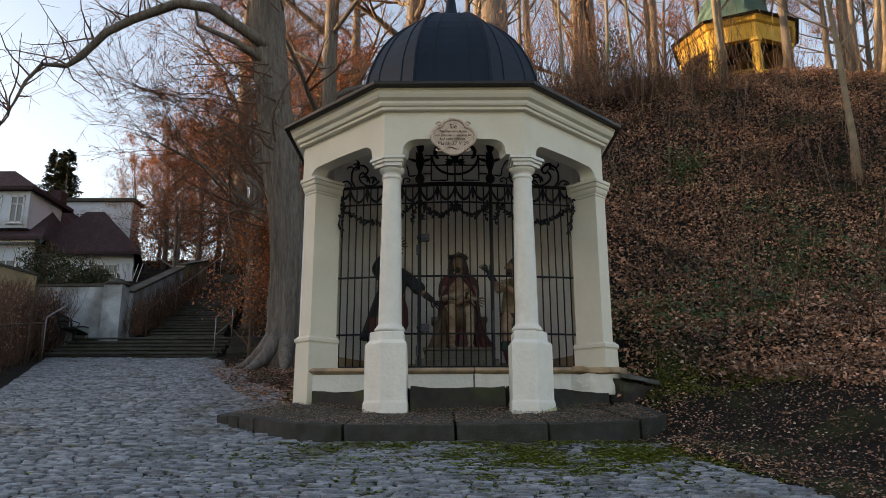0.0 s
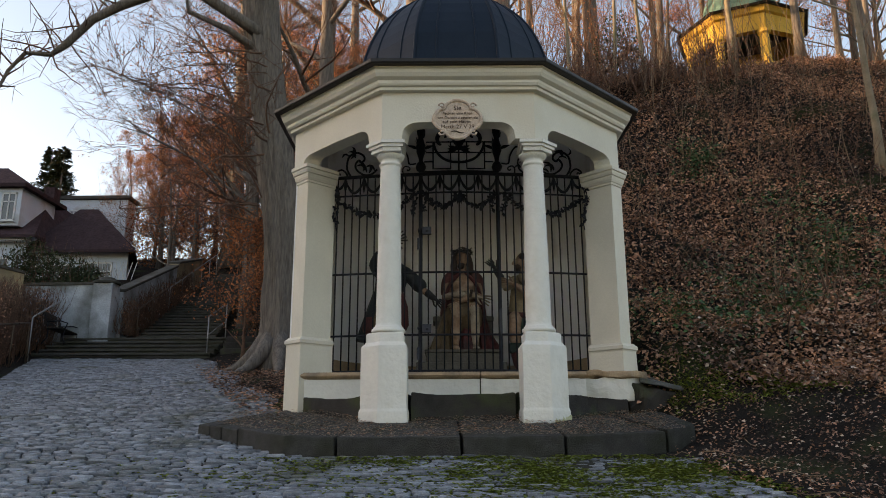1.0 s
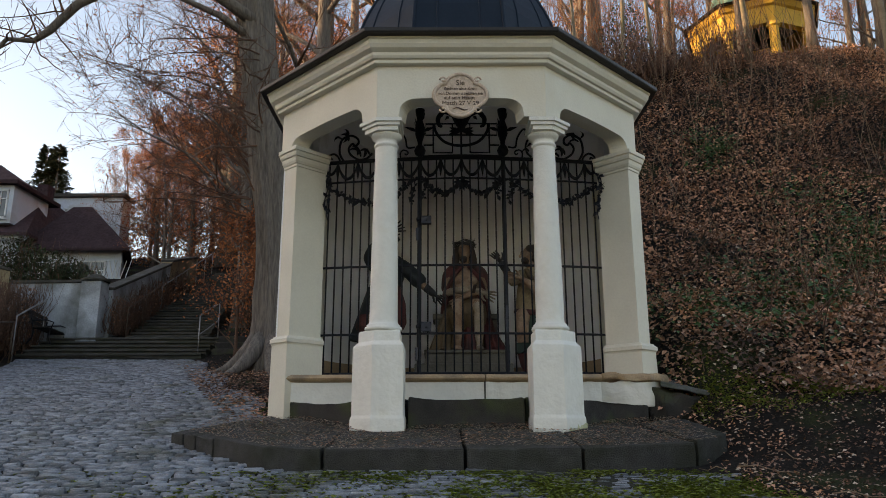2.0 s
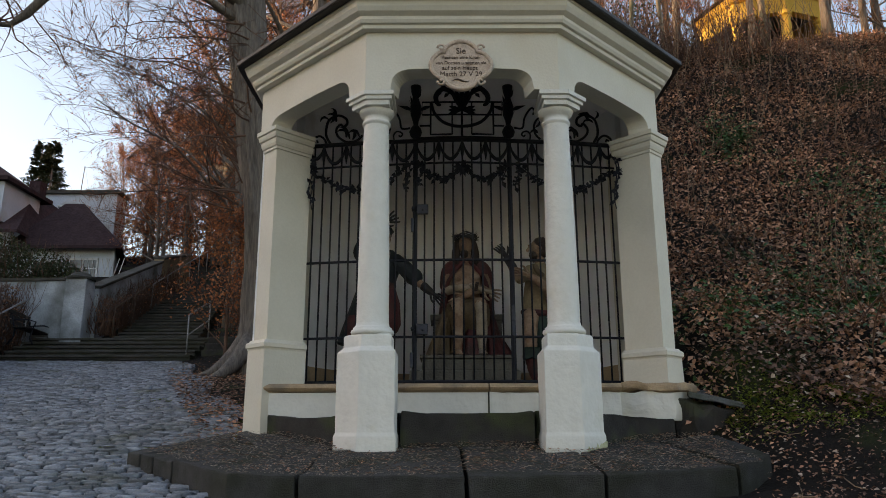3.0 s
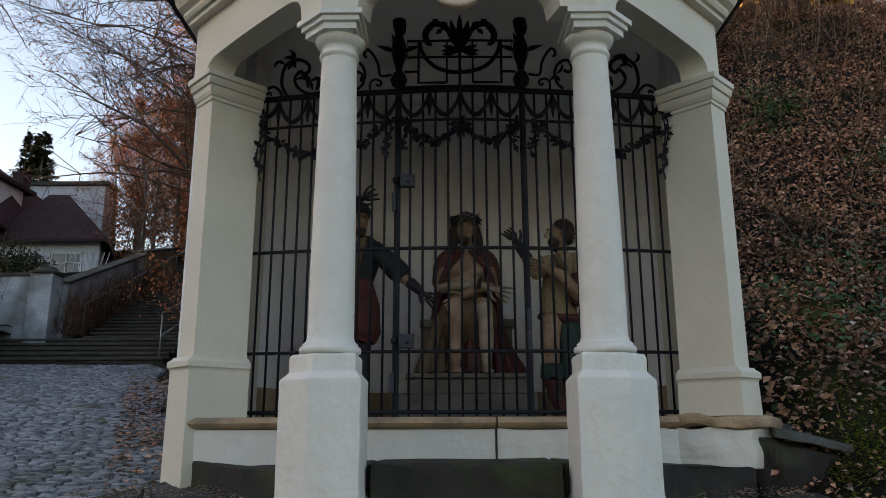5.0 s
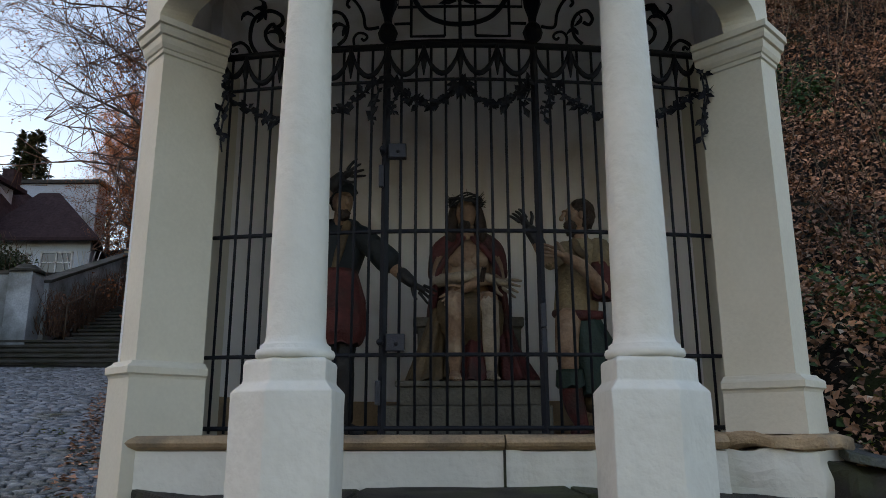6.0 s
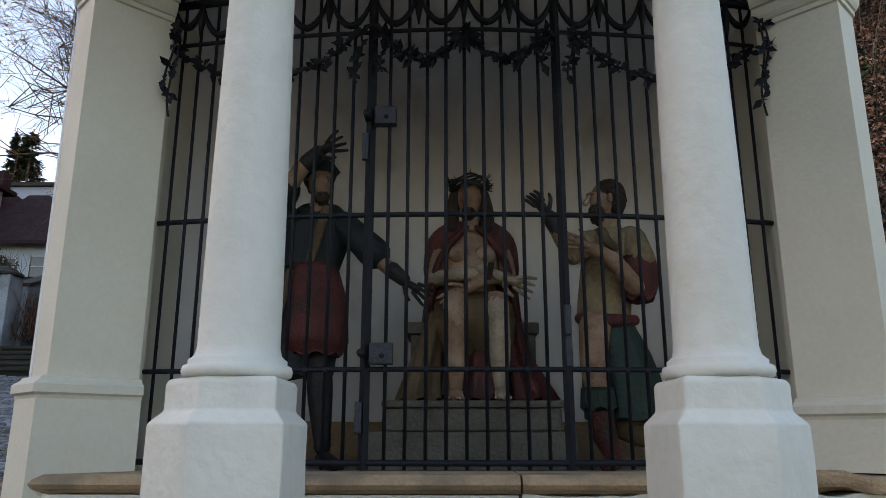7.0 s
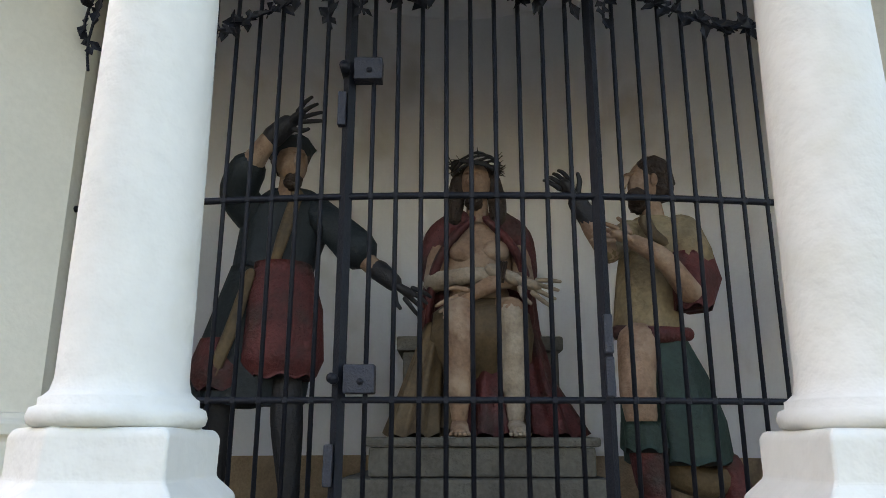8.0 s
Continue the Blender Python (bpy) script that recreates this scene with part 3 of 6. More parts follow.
def garland(xa, xb, za, zb, sag, count, tail=()):
    """A leafy swag from one point to another, with hanging ends."""
    T = Tubes()
    pts = []
    for j in range(17):
        u = j / 16
        x = xa + (xb - xa) * u
        pts.append(Vector((x, gy(x) - 0.03 - 0.008 * math.sin(20 * u), za + (zb - za) * u - sag * math.sin(math.pi * u) + 0.008 * math.sin(25 * u))))
    T.tube(pts, 0.007, 5)
    spots = [(pts[int(u)], pts[min(16, int(u) + 1)]) for u in np.linspace(0, 15.9, count)]
    for tx, tz, tl in tail:
        ty = 9.42 if abs(tx - GX) > 1.4 else gy(tx) - 0.035
        q = [Vector((tx + 0.02 * math.sin(6 * j / 8), ty, tz - tl * j / 8)) for j in range(9)]
        T.tube(q, 0.006, 5)
        spots += list(zip(q, q[1:]))[::2]
    for a, b in spots:
        for r in range(2):
            p = a.lerp(b, rng.random())
            d = Vector((rng.uniform(-1, 1), rng.uniform(-0.8, 0.2), rng.uniform(-1.1, 0.6)))
            T.leaf(p, d, (rng.uniform(-0.4, 0.4), -1, rng.uniform(-0.3, 0.3)), rng.uniform(0.05, 0.085), rng.uniform(0.03, 0.046))
            T.leaf(p, -d, (rng.uniform(-0.4, 0.4), -1, 0.2), rng.uniform(0.04, 0.06), rng.uniform(0.025, 0.04))
    gpart(T, "garland", "iron vine garland with leaves", smooth=False)["kind"] = "stuff"


garland(-0.27, GX, 4.44, 4.43, 0.15, 20, ((-0.25, 4.46, 0.24),))
garland(GX, 0.60, 4.43, 4.44, 0.15, 20, ((0.58, 4.46, 0.24),))
garland(-0.36, -1.37, 4.45, 4.42, 0.24, 32, ((-0.38, 4.46, 0.30), (-1.325, 4.52, 0.54), (-1.35, 4.50, 0.40)))
garland(0.69, 1.70, 4.45, 4.42, 0.24, 32, ((0.71, 4.46, 0.30), (1.69, 4.52, 0.54), (1.715, 4.50, 0.40)))
# hanging leaf cluster in the middle
T = Tubes()
for a in (-1.3, -0.9, -0.5, -0.2, 0.2, 0.5, 0.9, 1.3):
    T.leaf((GX, gy(GX) - 0.035, 4.43), (math.sin(a), -0.25, -math.cos(a)), (0, -1, -0.2), 0.15 - 0.03 * abs(a), 0.04)
gpart(T, "leaf_pendant", smooth=False)


def flower(x, z, s):
    """A tall bud on a ball, as on the gate posts."""
    T = Tubes()
    y = gy(x)
    prof = [(0.02, 0.0), (0.055, 0.03), (0.068, 0.075), (0.05, 0.12), (0.025, 0.15), (0.03, 0.19), (0.055, 0.27), (0.06, 0.36), (0.038, 0.43), (0.03, 0.46), (0.05, 0.53), (0.055, 0.59), (0.03, 0.6)]
    T.tube([(x, y, z + s * h) for r, h in prof], [r * s for r, h in prof], 10)
    for k in range(10):
        a = 2 * math.pi * k / 10
        T.leaf((x, y, z + s * (0.2 + 0.025 * k)), (math.cos(a), math.sin(a), 1.6), (math.cos(a), math.sin(a), -0.4), 0.14 * s, 0.045 * s)
    T.leaf((x, y, z + 0.3 * s), (-1, -0.1, 0.35), (0, -1, 0.2), 0.2 * s, 0.05)
    T.leaf((x, y, z + 0.3 * s), (1, -0.1, 0.35), (0, -1, 0.2), 0.2 * s, 0.05)
    gpart(T, "post_finial", "iron bud finial with leaves", smooth=False)


def wire(name, pts, r):
    """A bent iron strap through points (x, z) in the grille's plane."""
    T = Tubes()
    T.tube([(x, gy(x), z) for x, z in pts], r, 5)
    gpart(T, name)


def scroll(cx, cz, r0, r1, a0, a1, n=18):
    return [(cx + (r0 + (r1 - r0) * i / n) * math.cos(a0 + (a1 - a0) * i / n), cz + (r0 + (r1 - r0) * i / n) * math.sin(a0 + (a1 - a0) * i / n)) for i in range(n + 1)]


for x in (xs_bars[11], xs_bars[21]):
    flower(x, 4.735, 0.98)
ZT = 4.72


def bend(pts, n=5):
    """A smooth run through points (x, z)."""
    P = [Vector(p) for p in pts]
    outp = []
    for i in range(len(P) - 1):
        p0, p1, p2, p3 = P[max(i - 1, 0)], P[i], P[i + 1], P[min(i + 2, len(P) - 1)]
        for j in range(n):
            u = j / n
            outp.append(tuple(0.5 * ((2 * p1) + (p2 - p0) * u + (2 * p0 - 5 * p1 + 4 * p2 - p3) * u * u + (3 * p1 - p0 - 3 * p2 + p3) * u ** 3)))
    return outp + [tuple(P[-1])]


def acanthus(name, spots):
    """Curling iron leaves: (x, z, direction, length)."""
    T = Tubes()
    for x, z, a, L in spots:
        pts = [(x + L * u * math.cos(a + 0.9 * u * u), gy(x) - 0.012 - 0.03 * math.sin(3 * u), z + L * u * math.sin(a + 0.9 * u * u)) for u in (0, 0.2, 0.45, 0.7, 0.88, 1.0)]
        T.tube(pts, [0.006, 0.015, 0.021, 0.016, 0.009, 0.002], 6, flat=0.45)
    gpart(T, name, smooth=False)


rail(4.74, 0.009, -0.28, 0.61, 16, rise=1.0, name="rail")
for s in (-1, 1):
    mir = lambda pts: [(GX + s * d, z) for d, z in pts]
    # straps beside the palmette, with the swag between them
    wire("strap", mir([(0.10, ZT + 0.06), (0.32, ZT + 0.06), (0.32, ZT + 0.415)]), 0.011)
    wire("strap", mir([(0.0, ZT + 0.415), (0.407, ZT + 0.415), (0.407, ZT + 0.275), (0.0, ZT + 0.275)]), 0.010)
    wire("strap", mir([(0.10, ZT + 0.06), (0.10, ZT + 0.415)]), 0.008)
    wire("strap", mir([(0.43, ZT + 0.154), (0.32, ZT + 0.154)]), 0.010)
    wire("swag", mir(bend([(0.315, ZT + 0.415), (0.29, ZT + 0.31), (0.208, ZT + 0.205), (0.10, ZT + 0.155), (0.0, ZT + 0.145)])), 0.017)
    # the lyre beside each post
    wire("scroll", mir(bend([(0.53, 4.855), (0.615, 4.853), (0.637, 4.95), (0.675, 5.03), (0.722, 5.08), (0.748, 5.04), (0.73, 5.01)])), 0.011)
    wire("scroll", mir(bend([(0.692, 4.73), (0.696, 4.785), (0.668, 4.82), (0.625, 4.812), (0.608, 4.785), (0.628, 4.764), (0.645, 4.78)])), 0.009)
    wire("scroll", mir(bend([(0.80, 4.74), (0.752, 4.79), (0.738, 4.88), (0.775, 4.96), (0.84, 4.985), (0.875, 4.93), (0.85, 4.885), (0.81, 4.90)])), 0.012)
    # the leafy scrolls at the ends
    wire("scroll", mir(bend([(1.35, 4.72), (1.405, 4.83), (1.385, 4.98), (1.285, 5.035), (1.20, 4.995), (1.185, 4.935), (1.225, 4.905), (1.25, 4.935)])), 0.014)
    wire("scroll", mir(bend([(1.02, 4.80), (1.08, 4.745), (1.18, 4.735), (1.27, 4.795), (1.30, 4.87), (1.262, 4.93), (1.235, 4.915)])), 0.013)
    wire("scroll", mir(bend([(1.545, 4.73), (1.54, 4.79), (1.475, 4.82), (1.42, 4.78), (1.395, 4.73)])), 0.012)
    wire("scroll", mir(bend([(1.53, 4.755), (1.50, 4.775), (1.49, 4.75)])), 0.010)
    acanthus("scroll_leaves", [(GX + s * d, z, (a if s > 0 else math.pi - a), L) for d, z, a, L in ((1.36, 4.95, 2.6, 0.13), (1.33, 5.0, 2.2, 0.12), (1.30, 4.96, 1.6, 0.12), (1.38, 4.99, 0.6, 0.09), (1.19, 4.78, 1.9, 0.13), (1.15, 4.76, 1.4, 0.16), (1.12, 4.75, 2.3, 0.11), (1.05, 4.78, 1.2, 0.12), (0.75, 4.86, 0.4, 0.09), (0.77, 4.80, 2.4, 0.08))])
    # drooping palmette leaf
    T = Tubes()
    pts = bend([(0.015, ZT + 0.36), (0.075, ZT + 0.48), (0.19, ZT + 0.55), (0.265, ZT + 0.47), (0.25, ZT + 0.385), (0.215, ZT + 0.37)], 4)
    T.tube([(GX + s * d, gy(GX) - 0.02, z) for d, z in pts], [0.012 + 0.016 * math.sin(math.pi * i / (len(pts) - 1)) for i in range(len(pts))], 6, flat=0.5)
    for d, z, a, L in ((0.09, ZT + 0.50, 0.9, 0.08), (0.15, ZT + 0.54, 0.5, 0.08), (0.20, ZT + 0.53, -0.9, 0.10), (0.13, ZT + 0.50, -0.8, 0.08)):
        T.leaf((GX + s * d, gy(GX) - 0.025, z), (s * math.cos(a), -0.15, math.sin(a)), (0, -1, 0.1), L, 0.045)
    gpart(T, "palmette_leaf", smooth=False)
# the palmette
T = Tubes()
for a, L in ((-0.5, 0.24), (-0.25, 0.29), (0.0, 0.33), (0.25, 0.29), (0.5, 0.24)):
    pts = [(GX + math.sin(a) * L * u, gy(GX) - 0.02, ZT + 0.30 + L * u * math.cos(a)) for u in (0, 0.3, 0.6, 0.85, 1.0)]
    T.tube(pts, [0.01, 0.02, 0.026, 0.016, 0.002], 6, flat=0.5)
T.tube([(GX, gy(GX), ZT), (GX, gy(GX), ZT + 0.34)], 0.012, 5)
for s in (-1, 1):
    for a in (0.1, 0.7, 2.6, -0.5):
        T.leaf((GX + s * 0.02, gy(GX) - 0.025, ZT + 0.295), (s * math.cos(a), -0.2, 0.5 * math.sin(a)), (0, -1, 0.1), 0.13, 0.055)
gpart(T, "palmette", "iron palmette with bow", smooth=False)

lock_iron = mat("worn_blue_iron", (0.03, 0.035, 0.05), (0.05, 0.05, 0.06), 0.5, 0.4, scale=25, fine=120, bump=0.3)
for z, hh in ((3.98, 0.046), (2.79, 0.05)):
    x = xs_bars[11]
    under(part("lock_case", box_bm(x + 0.02, x + 0.13, gy(x) - 0.05, gy(x) + 0.01, z - hh, z + hh, 0.006), lock_iron, label="blue-black iron lock case"), grille)
    T = Tubes()
    T.tube([(x - 0.015, gy(x) - 0.075, z), (x - 0.015, gy(x) + 0.02, z)], 0.019, 10)
    gpart(T, "lock_barrel")
    T = Tubes()
    T.tube([(x + 0.08, gy(x) - 0.054, z - 0.01), (x + 0.08, gy(x) - 0.048, z - 0.01)], 0.012, 8)
    gpart(T, "keyhole")
for x, z in ((xs_bars[11] - 0.02, 3.82), (xs_bars[11] - 0.02, 2.50), (xs_bars[21] + 0.01, 2.95), (xs_bars[21] + 0.01, 2.80)):
    under(part("hinge", box_bm(x - 0.02, x + 0.012, gy(x) - 0.035, gy(x), z - 0.07, z + 0.07, 0.006), lock_iron), grille)


# ---- the plaque over the arch ----
plaque_stone = mat("pale_carved_stone", (0.58, 0.47, 0.385), (0.49, 0.39, 0.315), 0.85, scale=14, fine=90, bump=0.35, stain=(0.30, 0.23, 0.18), stain_scale=8, stain_amount=0.4)
letter_mat = mat("dark_lettering", (0.10, 0.07, 0.055), None, 0.8, scale=30)
PX, PZ, PY = 0.125, 4.865, FRONT - 0.13


def cartouche(k, y0, y1, name, label):
    pts = []
    for i in range(64):
        a = 2 * math.pi * i / 64
        r = 0.78 + 0.27 * abs(math.cos(2 * a)) ** 0.75 + 0.03 * abs(math.sin(2 * a)) ** 8
        pts.append((0.262 * k * r * math.cos(a), 0.225 * k * r * math.sin(a)))
    bm = bmesh.new()
    f = [bm.verts.new((x, y0, z)) for x, z in pts]
    m = [bm.verts.new((x * 1.02, y0 + 0.012, z * 1.02)) for x, z in pts]
    b = [bm.verts.new((x * 1.02, y1, z * 1.02)) for x, z in pts]
    bm.faces.new(f[::-1])
    bm.faces.new(b)
    for u, v in ((f, m), (m, b)):
        for i in range(64):
            j = (i + 1) % 64
            bm.faces.new((u[i], u[j], v[j], v[i]))
    return part(name, bm, plaque_stone, plaque, label)


plaque = thing("inscription_plaque", (PX, PY, PZ), "pale carved stone cartouche with a worn inscription", "plaque")
cartouche(0.90, -0.05, 0.02, "panel", "")
T = Tubes()
ring = []
for i in range(65):
    a = 2 * math.pi * i / 64
    r = 0.78 + 0.27 * abs(math.cos(2 * a)) ** 0.75 + 0.03 * abs(math.sin(2 * a)) ** 8
    ring.append((0.245 * r * math.cos(a), -0.05, 0.21 * r * math.sin(a)))
T.tube(ring, 0.019, 8, cap=False)
for sx in (-1, 1):
    for sz in (-1, 1):
        T.tube([(sx * (0.165 + q[0]), -0.06, sz * (0.155 + q[1])) for q in scroll(0, 0, 0.035, 0.01, 0, 6.0, 12)], 0.011, 6)
T.make("carved_rim", plaque_stone, plaque)


def words(text, x, z, size, parent, base):
    cu = bpy.data.curves.new("lettering", 'FONT')
    cu.body, cu.size, cu.align_x, cu.extrude = text, size, 'CENTER', 0.002
    tmp = bpy.data.objects.new("lettering", cu)
    scene.collection.objects.link(tmp)
    bpy.context.view_layer.update()
    me = bpy.data.meshes.new_from_object(tmp.evaluated_get(bpy.context.evaluated_depsgraph_get()))
    bpy.data.objects.remove(tmp)
    me.materials.clear()
    me.materials.append(letter_mat)
    ob = new("lettering", me)
    ob.parent = parent
    ob.matrix_local = pose(x, base, z, 90, 0, 0)
    return ob


words("Sie", 0.0, 0.105, 0.075, plaque, -0.053)
words("auf sein Haupt", -0.01, -0.045, 0.052, plaque, -0.053)
words("Matth 27 V 29", 0.0, -0.105, 0.062, plaque, -0.053)
words("flechten eine Kron", 0.0, 0.055, 0.042, plaque, -0.053)
words("von Dornen u setzten sie", 0.0, 0.005, 0.042, plaque, -0.053)
T = Tubes()
T.tube([(-0.07 + 0.14 * u, -0.053, -0.145 + 0.012 * math.sin(6 * u)) for u in np.linspace(0, 1, 9)], [0.002 + 0.006 * math.sin(math.pi * u) for u in np.linspace(0, 1, 9)], 5)
T.make("flourish", letter_mat, plaque)

# ---- the three painted statues on their stone base ----
SKIN, RED, TEAL, DARK, OCHRE, CREAM, GREEN, HAIR, STONE, GREY = range(10)
statue_mats = [mat("painted_skin", (0.30, 0.19, 0.125), (0.16, 0.09, 0.056), 0.6, scale=12, fine=60, bump=0.3, stain=(0.40, 0.30, 0.22), stain_scale=7, stain_amount=0.5),
               mat("painted_red_cloth", (0.11, 0.024, 0.024), (0.045, 0.012, 0.012), 0.65, scale=8, fine=60, bump=0.5, stain=(0.03, 0.022, 0.018), stain_scale=5, stain_amount=0.5),
               mat("painted_teal_cloth", (0.008, 0.014, 0.018), (0.014, 0.02, 0.023), 0.65, scale=8, fine=60, bump=0.3),
               mat("painted_dark_leather", (0.014, 0.014, 0.017), None, 0.6, scale=10, bump=0.3),
               mat("painted_ochre_cloth", (0.13, 0.088, 0.045), (0.05, 0.035, 0.022), 0.7, scale=7, fine=50, bump=0.3),
               mat("painted_cream_cloth", (0.27, 0.21, 0.12), (0.15, 0.11, 0.065), 0.7, scale=9, fine=50, bump=0.5, stain=(0.09, 0.065, 0.04), stain_scale=6, stain_amount=0.5),
               mat("painted_green_cloth", (0.018, 0.042, 0.034), (0.012, 0.024, 0.022), 0.65, scale=7, bump=0.3),
               mat("painted_dark_hair", (0.025, 0.015, 0.01), (0.04, 0.022, 0.014), 0.6, scale=30, bump=0.6),
               mat("grey_plinth_stone", (0.11, 0.105, 0.09), (0.065, 0.06, 0.053), 0.9, scale=5, fine=50, bump=0.5),
               mat("painted_pale_cloth", (0.36, 0.30, 0.235), (0.21, 0.165, 0.12), 0.65, scale=9, bump=0.3)]


class Carving:
    """One statue as one mesh: limbs, lumps and folded cloth, each with its paint."""

    def __init__(self):
        self.T, self.ids = Tubes(), []

    def _mark(self, m):
        self.ids += [m] * (len(self.T.f) - len(self.ids))

    def limb(self, pts, radii, m, sides=12, flat=1.0):
        P = [Vector(p) for p in pts]
        # rounded ends and a smooth run between the joints
        fine, rr = [], []
        n = len(P)
        for i in range(n - 1):
            p0, p1, p2, p3 = P[max(i - 1, 0)], P[i], P[i + 1], P[min(i + 2, n - 1)]
            for j in range(5):
                u = j / 5
                fine.append(0.5 * ((2 * p1) + (p2 - p0) * u + (2 * p0 - 5 * p1 + 4 * p2 - p3) * u * u + (3 * p1 - p0 - 3 * p2 + p3) * u ** 3))
                rr.append(radii[i] + (radii[i + 1] - radii[i]) * u * u * (3 - 2 * u))
        fine.append(P[-1])
        rr.append(radii[-1])
        d0, d1 = (fine[0] - fine[1]).normalized(), (fine[-1] - fine[-2]).normalized()
        head = [(fine[0] + d0 * rr[0] * math.sin(a), rr[0] * math.cos(a)) for a in (1.45, 1.0, 0.5)]
        tail = [(fine[-1] + d1 * rr[-1] * math.sin(a), rr[-1] * math.cos(a)) for a in (0.5, 1.0, 1.45)]
        pts2 = [p for p, r in head] + fine + [p for p, r in tail]
        r2 = [r for p, r in head] + rr + [r for p, r in tail]
        self.T.tube(pts2, r2, sides, flat=flat)
        self._mark(m)

    def lump(self, c, rx, ry, rz, m, rough=0.0, tilt=0.0):
        base = len(self.T.v)
        nu, nv = 16, 10
        c = Vector(c)
        for j in range(nv + 1):
            t = math.pi * j / nv
            for i in range(nu):
                a = 2 * math.pi * i / nu
                d = Vector((math.sin(t) * math.cos(a), math.sin(t) * math.sin(a), math.cos(t)))
                k = 1 + rough * noise.noise(d * 3.5 + c * 5)
                self.T.v.append(c + Vector((d.x * rx * k + tilt * d.z * rz, d.y * ry * k, d.z * rz * k)))
        for j in range(nv):
            for i in range(nu):
                a, b = base + j * nu, base + (j + 1) * nu
                self.T.f.append((a + i, b + i, b + (i + 1) % nu, a + (i + 1) % nu))
        self._mark(m)

    def cloth(self, rings, m, folds=9, depth=0.12, seed=0.0):
        """Folded cloth from rings (x, y, z, rx, ry), top first; the folds deepen downwards."""
        base = len(self.T.v)
        n = 56
        steps = []
        for (a, b) in zip(rings, rings[1:]):
            for j in range(5):
                steps.append([p + (q - p) * j / 5 for p, q in zip(a, b)])
        steps.append(list(rings[-1]))
        for s, (x, y, z, rx, ry) in enumerate(steps):
            u = s / (len(steps) - 1)
            for i in range(n):
                a = 2 * math.pi * i / n
                w = math.sin(folds * a + seed + 0.8 * math.sin(2 * a + seed) + 0.6 * u)
                k = 1 + depth * (0.25 + 0.75 * u) * w * (0.7 + 0.3 * math.sin(3 * a + seed))
                self.T.v.append(Vector((x + rx * k * math.cos(a), y + ry * k * math.sin(a), z + 0.01 * w * u)))
        for s in range(len(steps) - 1):
            for i in range(n):
                a, b = base + s * n, base + (s + 1) * n
                self.T.f.append((a + i, b + i, b + (i + 1) % n, a + (i + 1) % n))
        self.T.f.append(tuple(base + i for i in range(n))[::-1])
        self.T.f.append(tuple(base + (len(steps) - 1) * n + i for i in range(n)))
        self._mark(m)

    def fingers(self, wrist, d, m, size=1.0, curl=0.3, spread=0.35):
        d = Vector(d).normalized()
        side = d.cross(Vector((0, -1, 0.1))).normalized()
        nrm = side.cross(d)
        w = Vector(wrist)
        self.limb([w, w + d * 0.075 * size], [0.026 * size, 0.036 * size], m, 10, 0.6)
        for k in range(4):
            o = (k - 1.5) * 0.019 * size
            b = w + d * 0.085 * size + side * o
            e = b + (d + side * spread * (k - 1.5) * 0.4 - nrm * curl).normalized() * 0.05 * size
            g = e + (d - nrm * curl * 2.4 + side * spread * (k - 1.5) * 0.3).normalized() * 0.04 * size
            self.limb([b, e, g], [0.011 * size, 0.0095 * size, 0.007 * size], m, 7)
        b = w + d * 0.03 * size + side * 0.03 * size
        self.limb([b, b + (d + side).normalized() * 0.045 * size, b + (d * 1.4 + side).normalized() * 0.075 * size], [0.013 * size, 0.011 * size, 0.008 * size], m, 7)

    def head(self, c, face, hair=HAIR, s=1.0, beard=True):
        c = Vector(c)
        f = Vector(face).normalized()
        self.lump(c, 0.078 * s, 0.088 * s, 0.112 * s, SKIN)
        self.lump(c - f * 0.046 * s + Vector((0, 0, 0.030 * s)), 0.098 * s, 0.098 * s, 0.106 * s, hair, 0.2)
        self.limb([c + f * 0.080 * s + Vector((0, 0, 0.035 * s)), c + f * 0.112 * s - Vector((0, 0, 0.018 * s))], [0.011 * s, 0.018 * s], SKIN, 8)
        self.lump(c + f * 0.052 * s + Vector((0, 0, 0.04 * s)), 0.052 * s, 0.038 * s, 0.014 * s, SKIN)
        if beard:
            self.lump(c + f * 0.040 * s - Vector((0, 0, 0.102 * s)), 0.046 * s, 0.044 * s, 0.046 * s, hair, 0.25)
        self.limb([c - Vector((0, 0, 0.08 * s)) - f * 0.02, c - Vector((0, 0, 0.19 * s)) - f * 0.03], [0.052 * s, 0.06 * s], SKIN)

    def done(self, label):
        me = mesh_of("statue", self.T.v, self.T.f, statue_mats, True)
        me.polygons.foreach_set("material_index", self.ids)
        ob = new("statue", me)
        return tagged(ob, label, "statue", "painted statues in the niche")


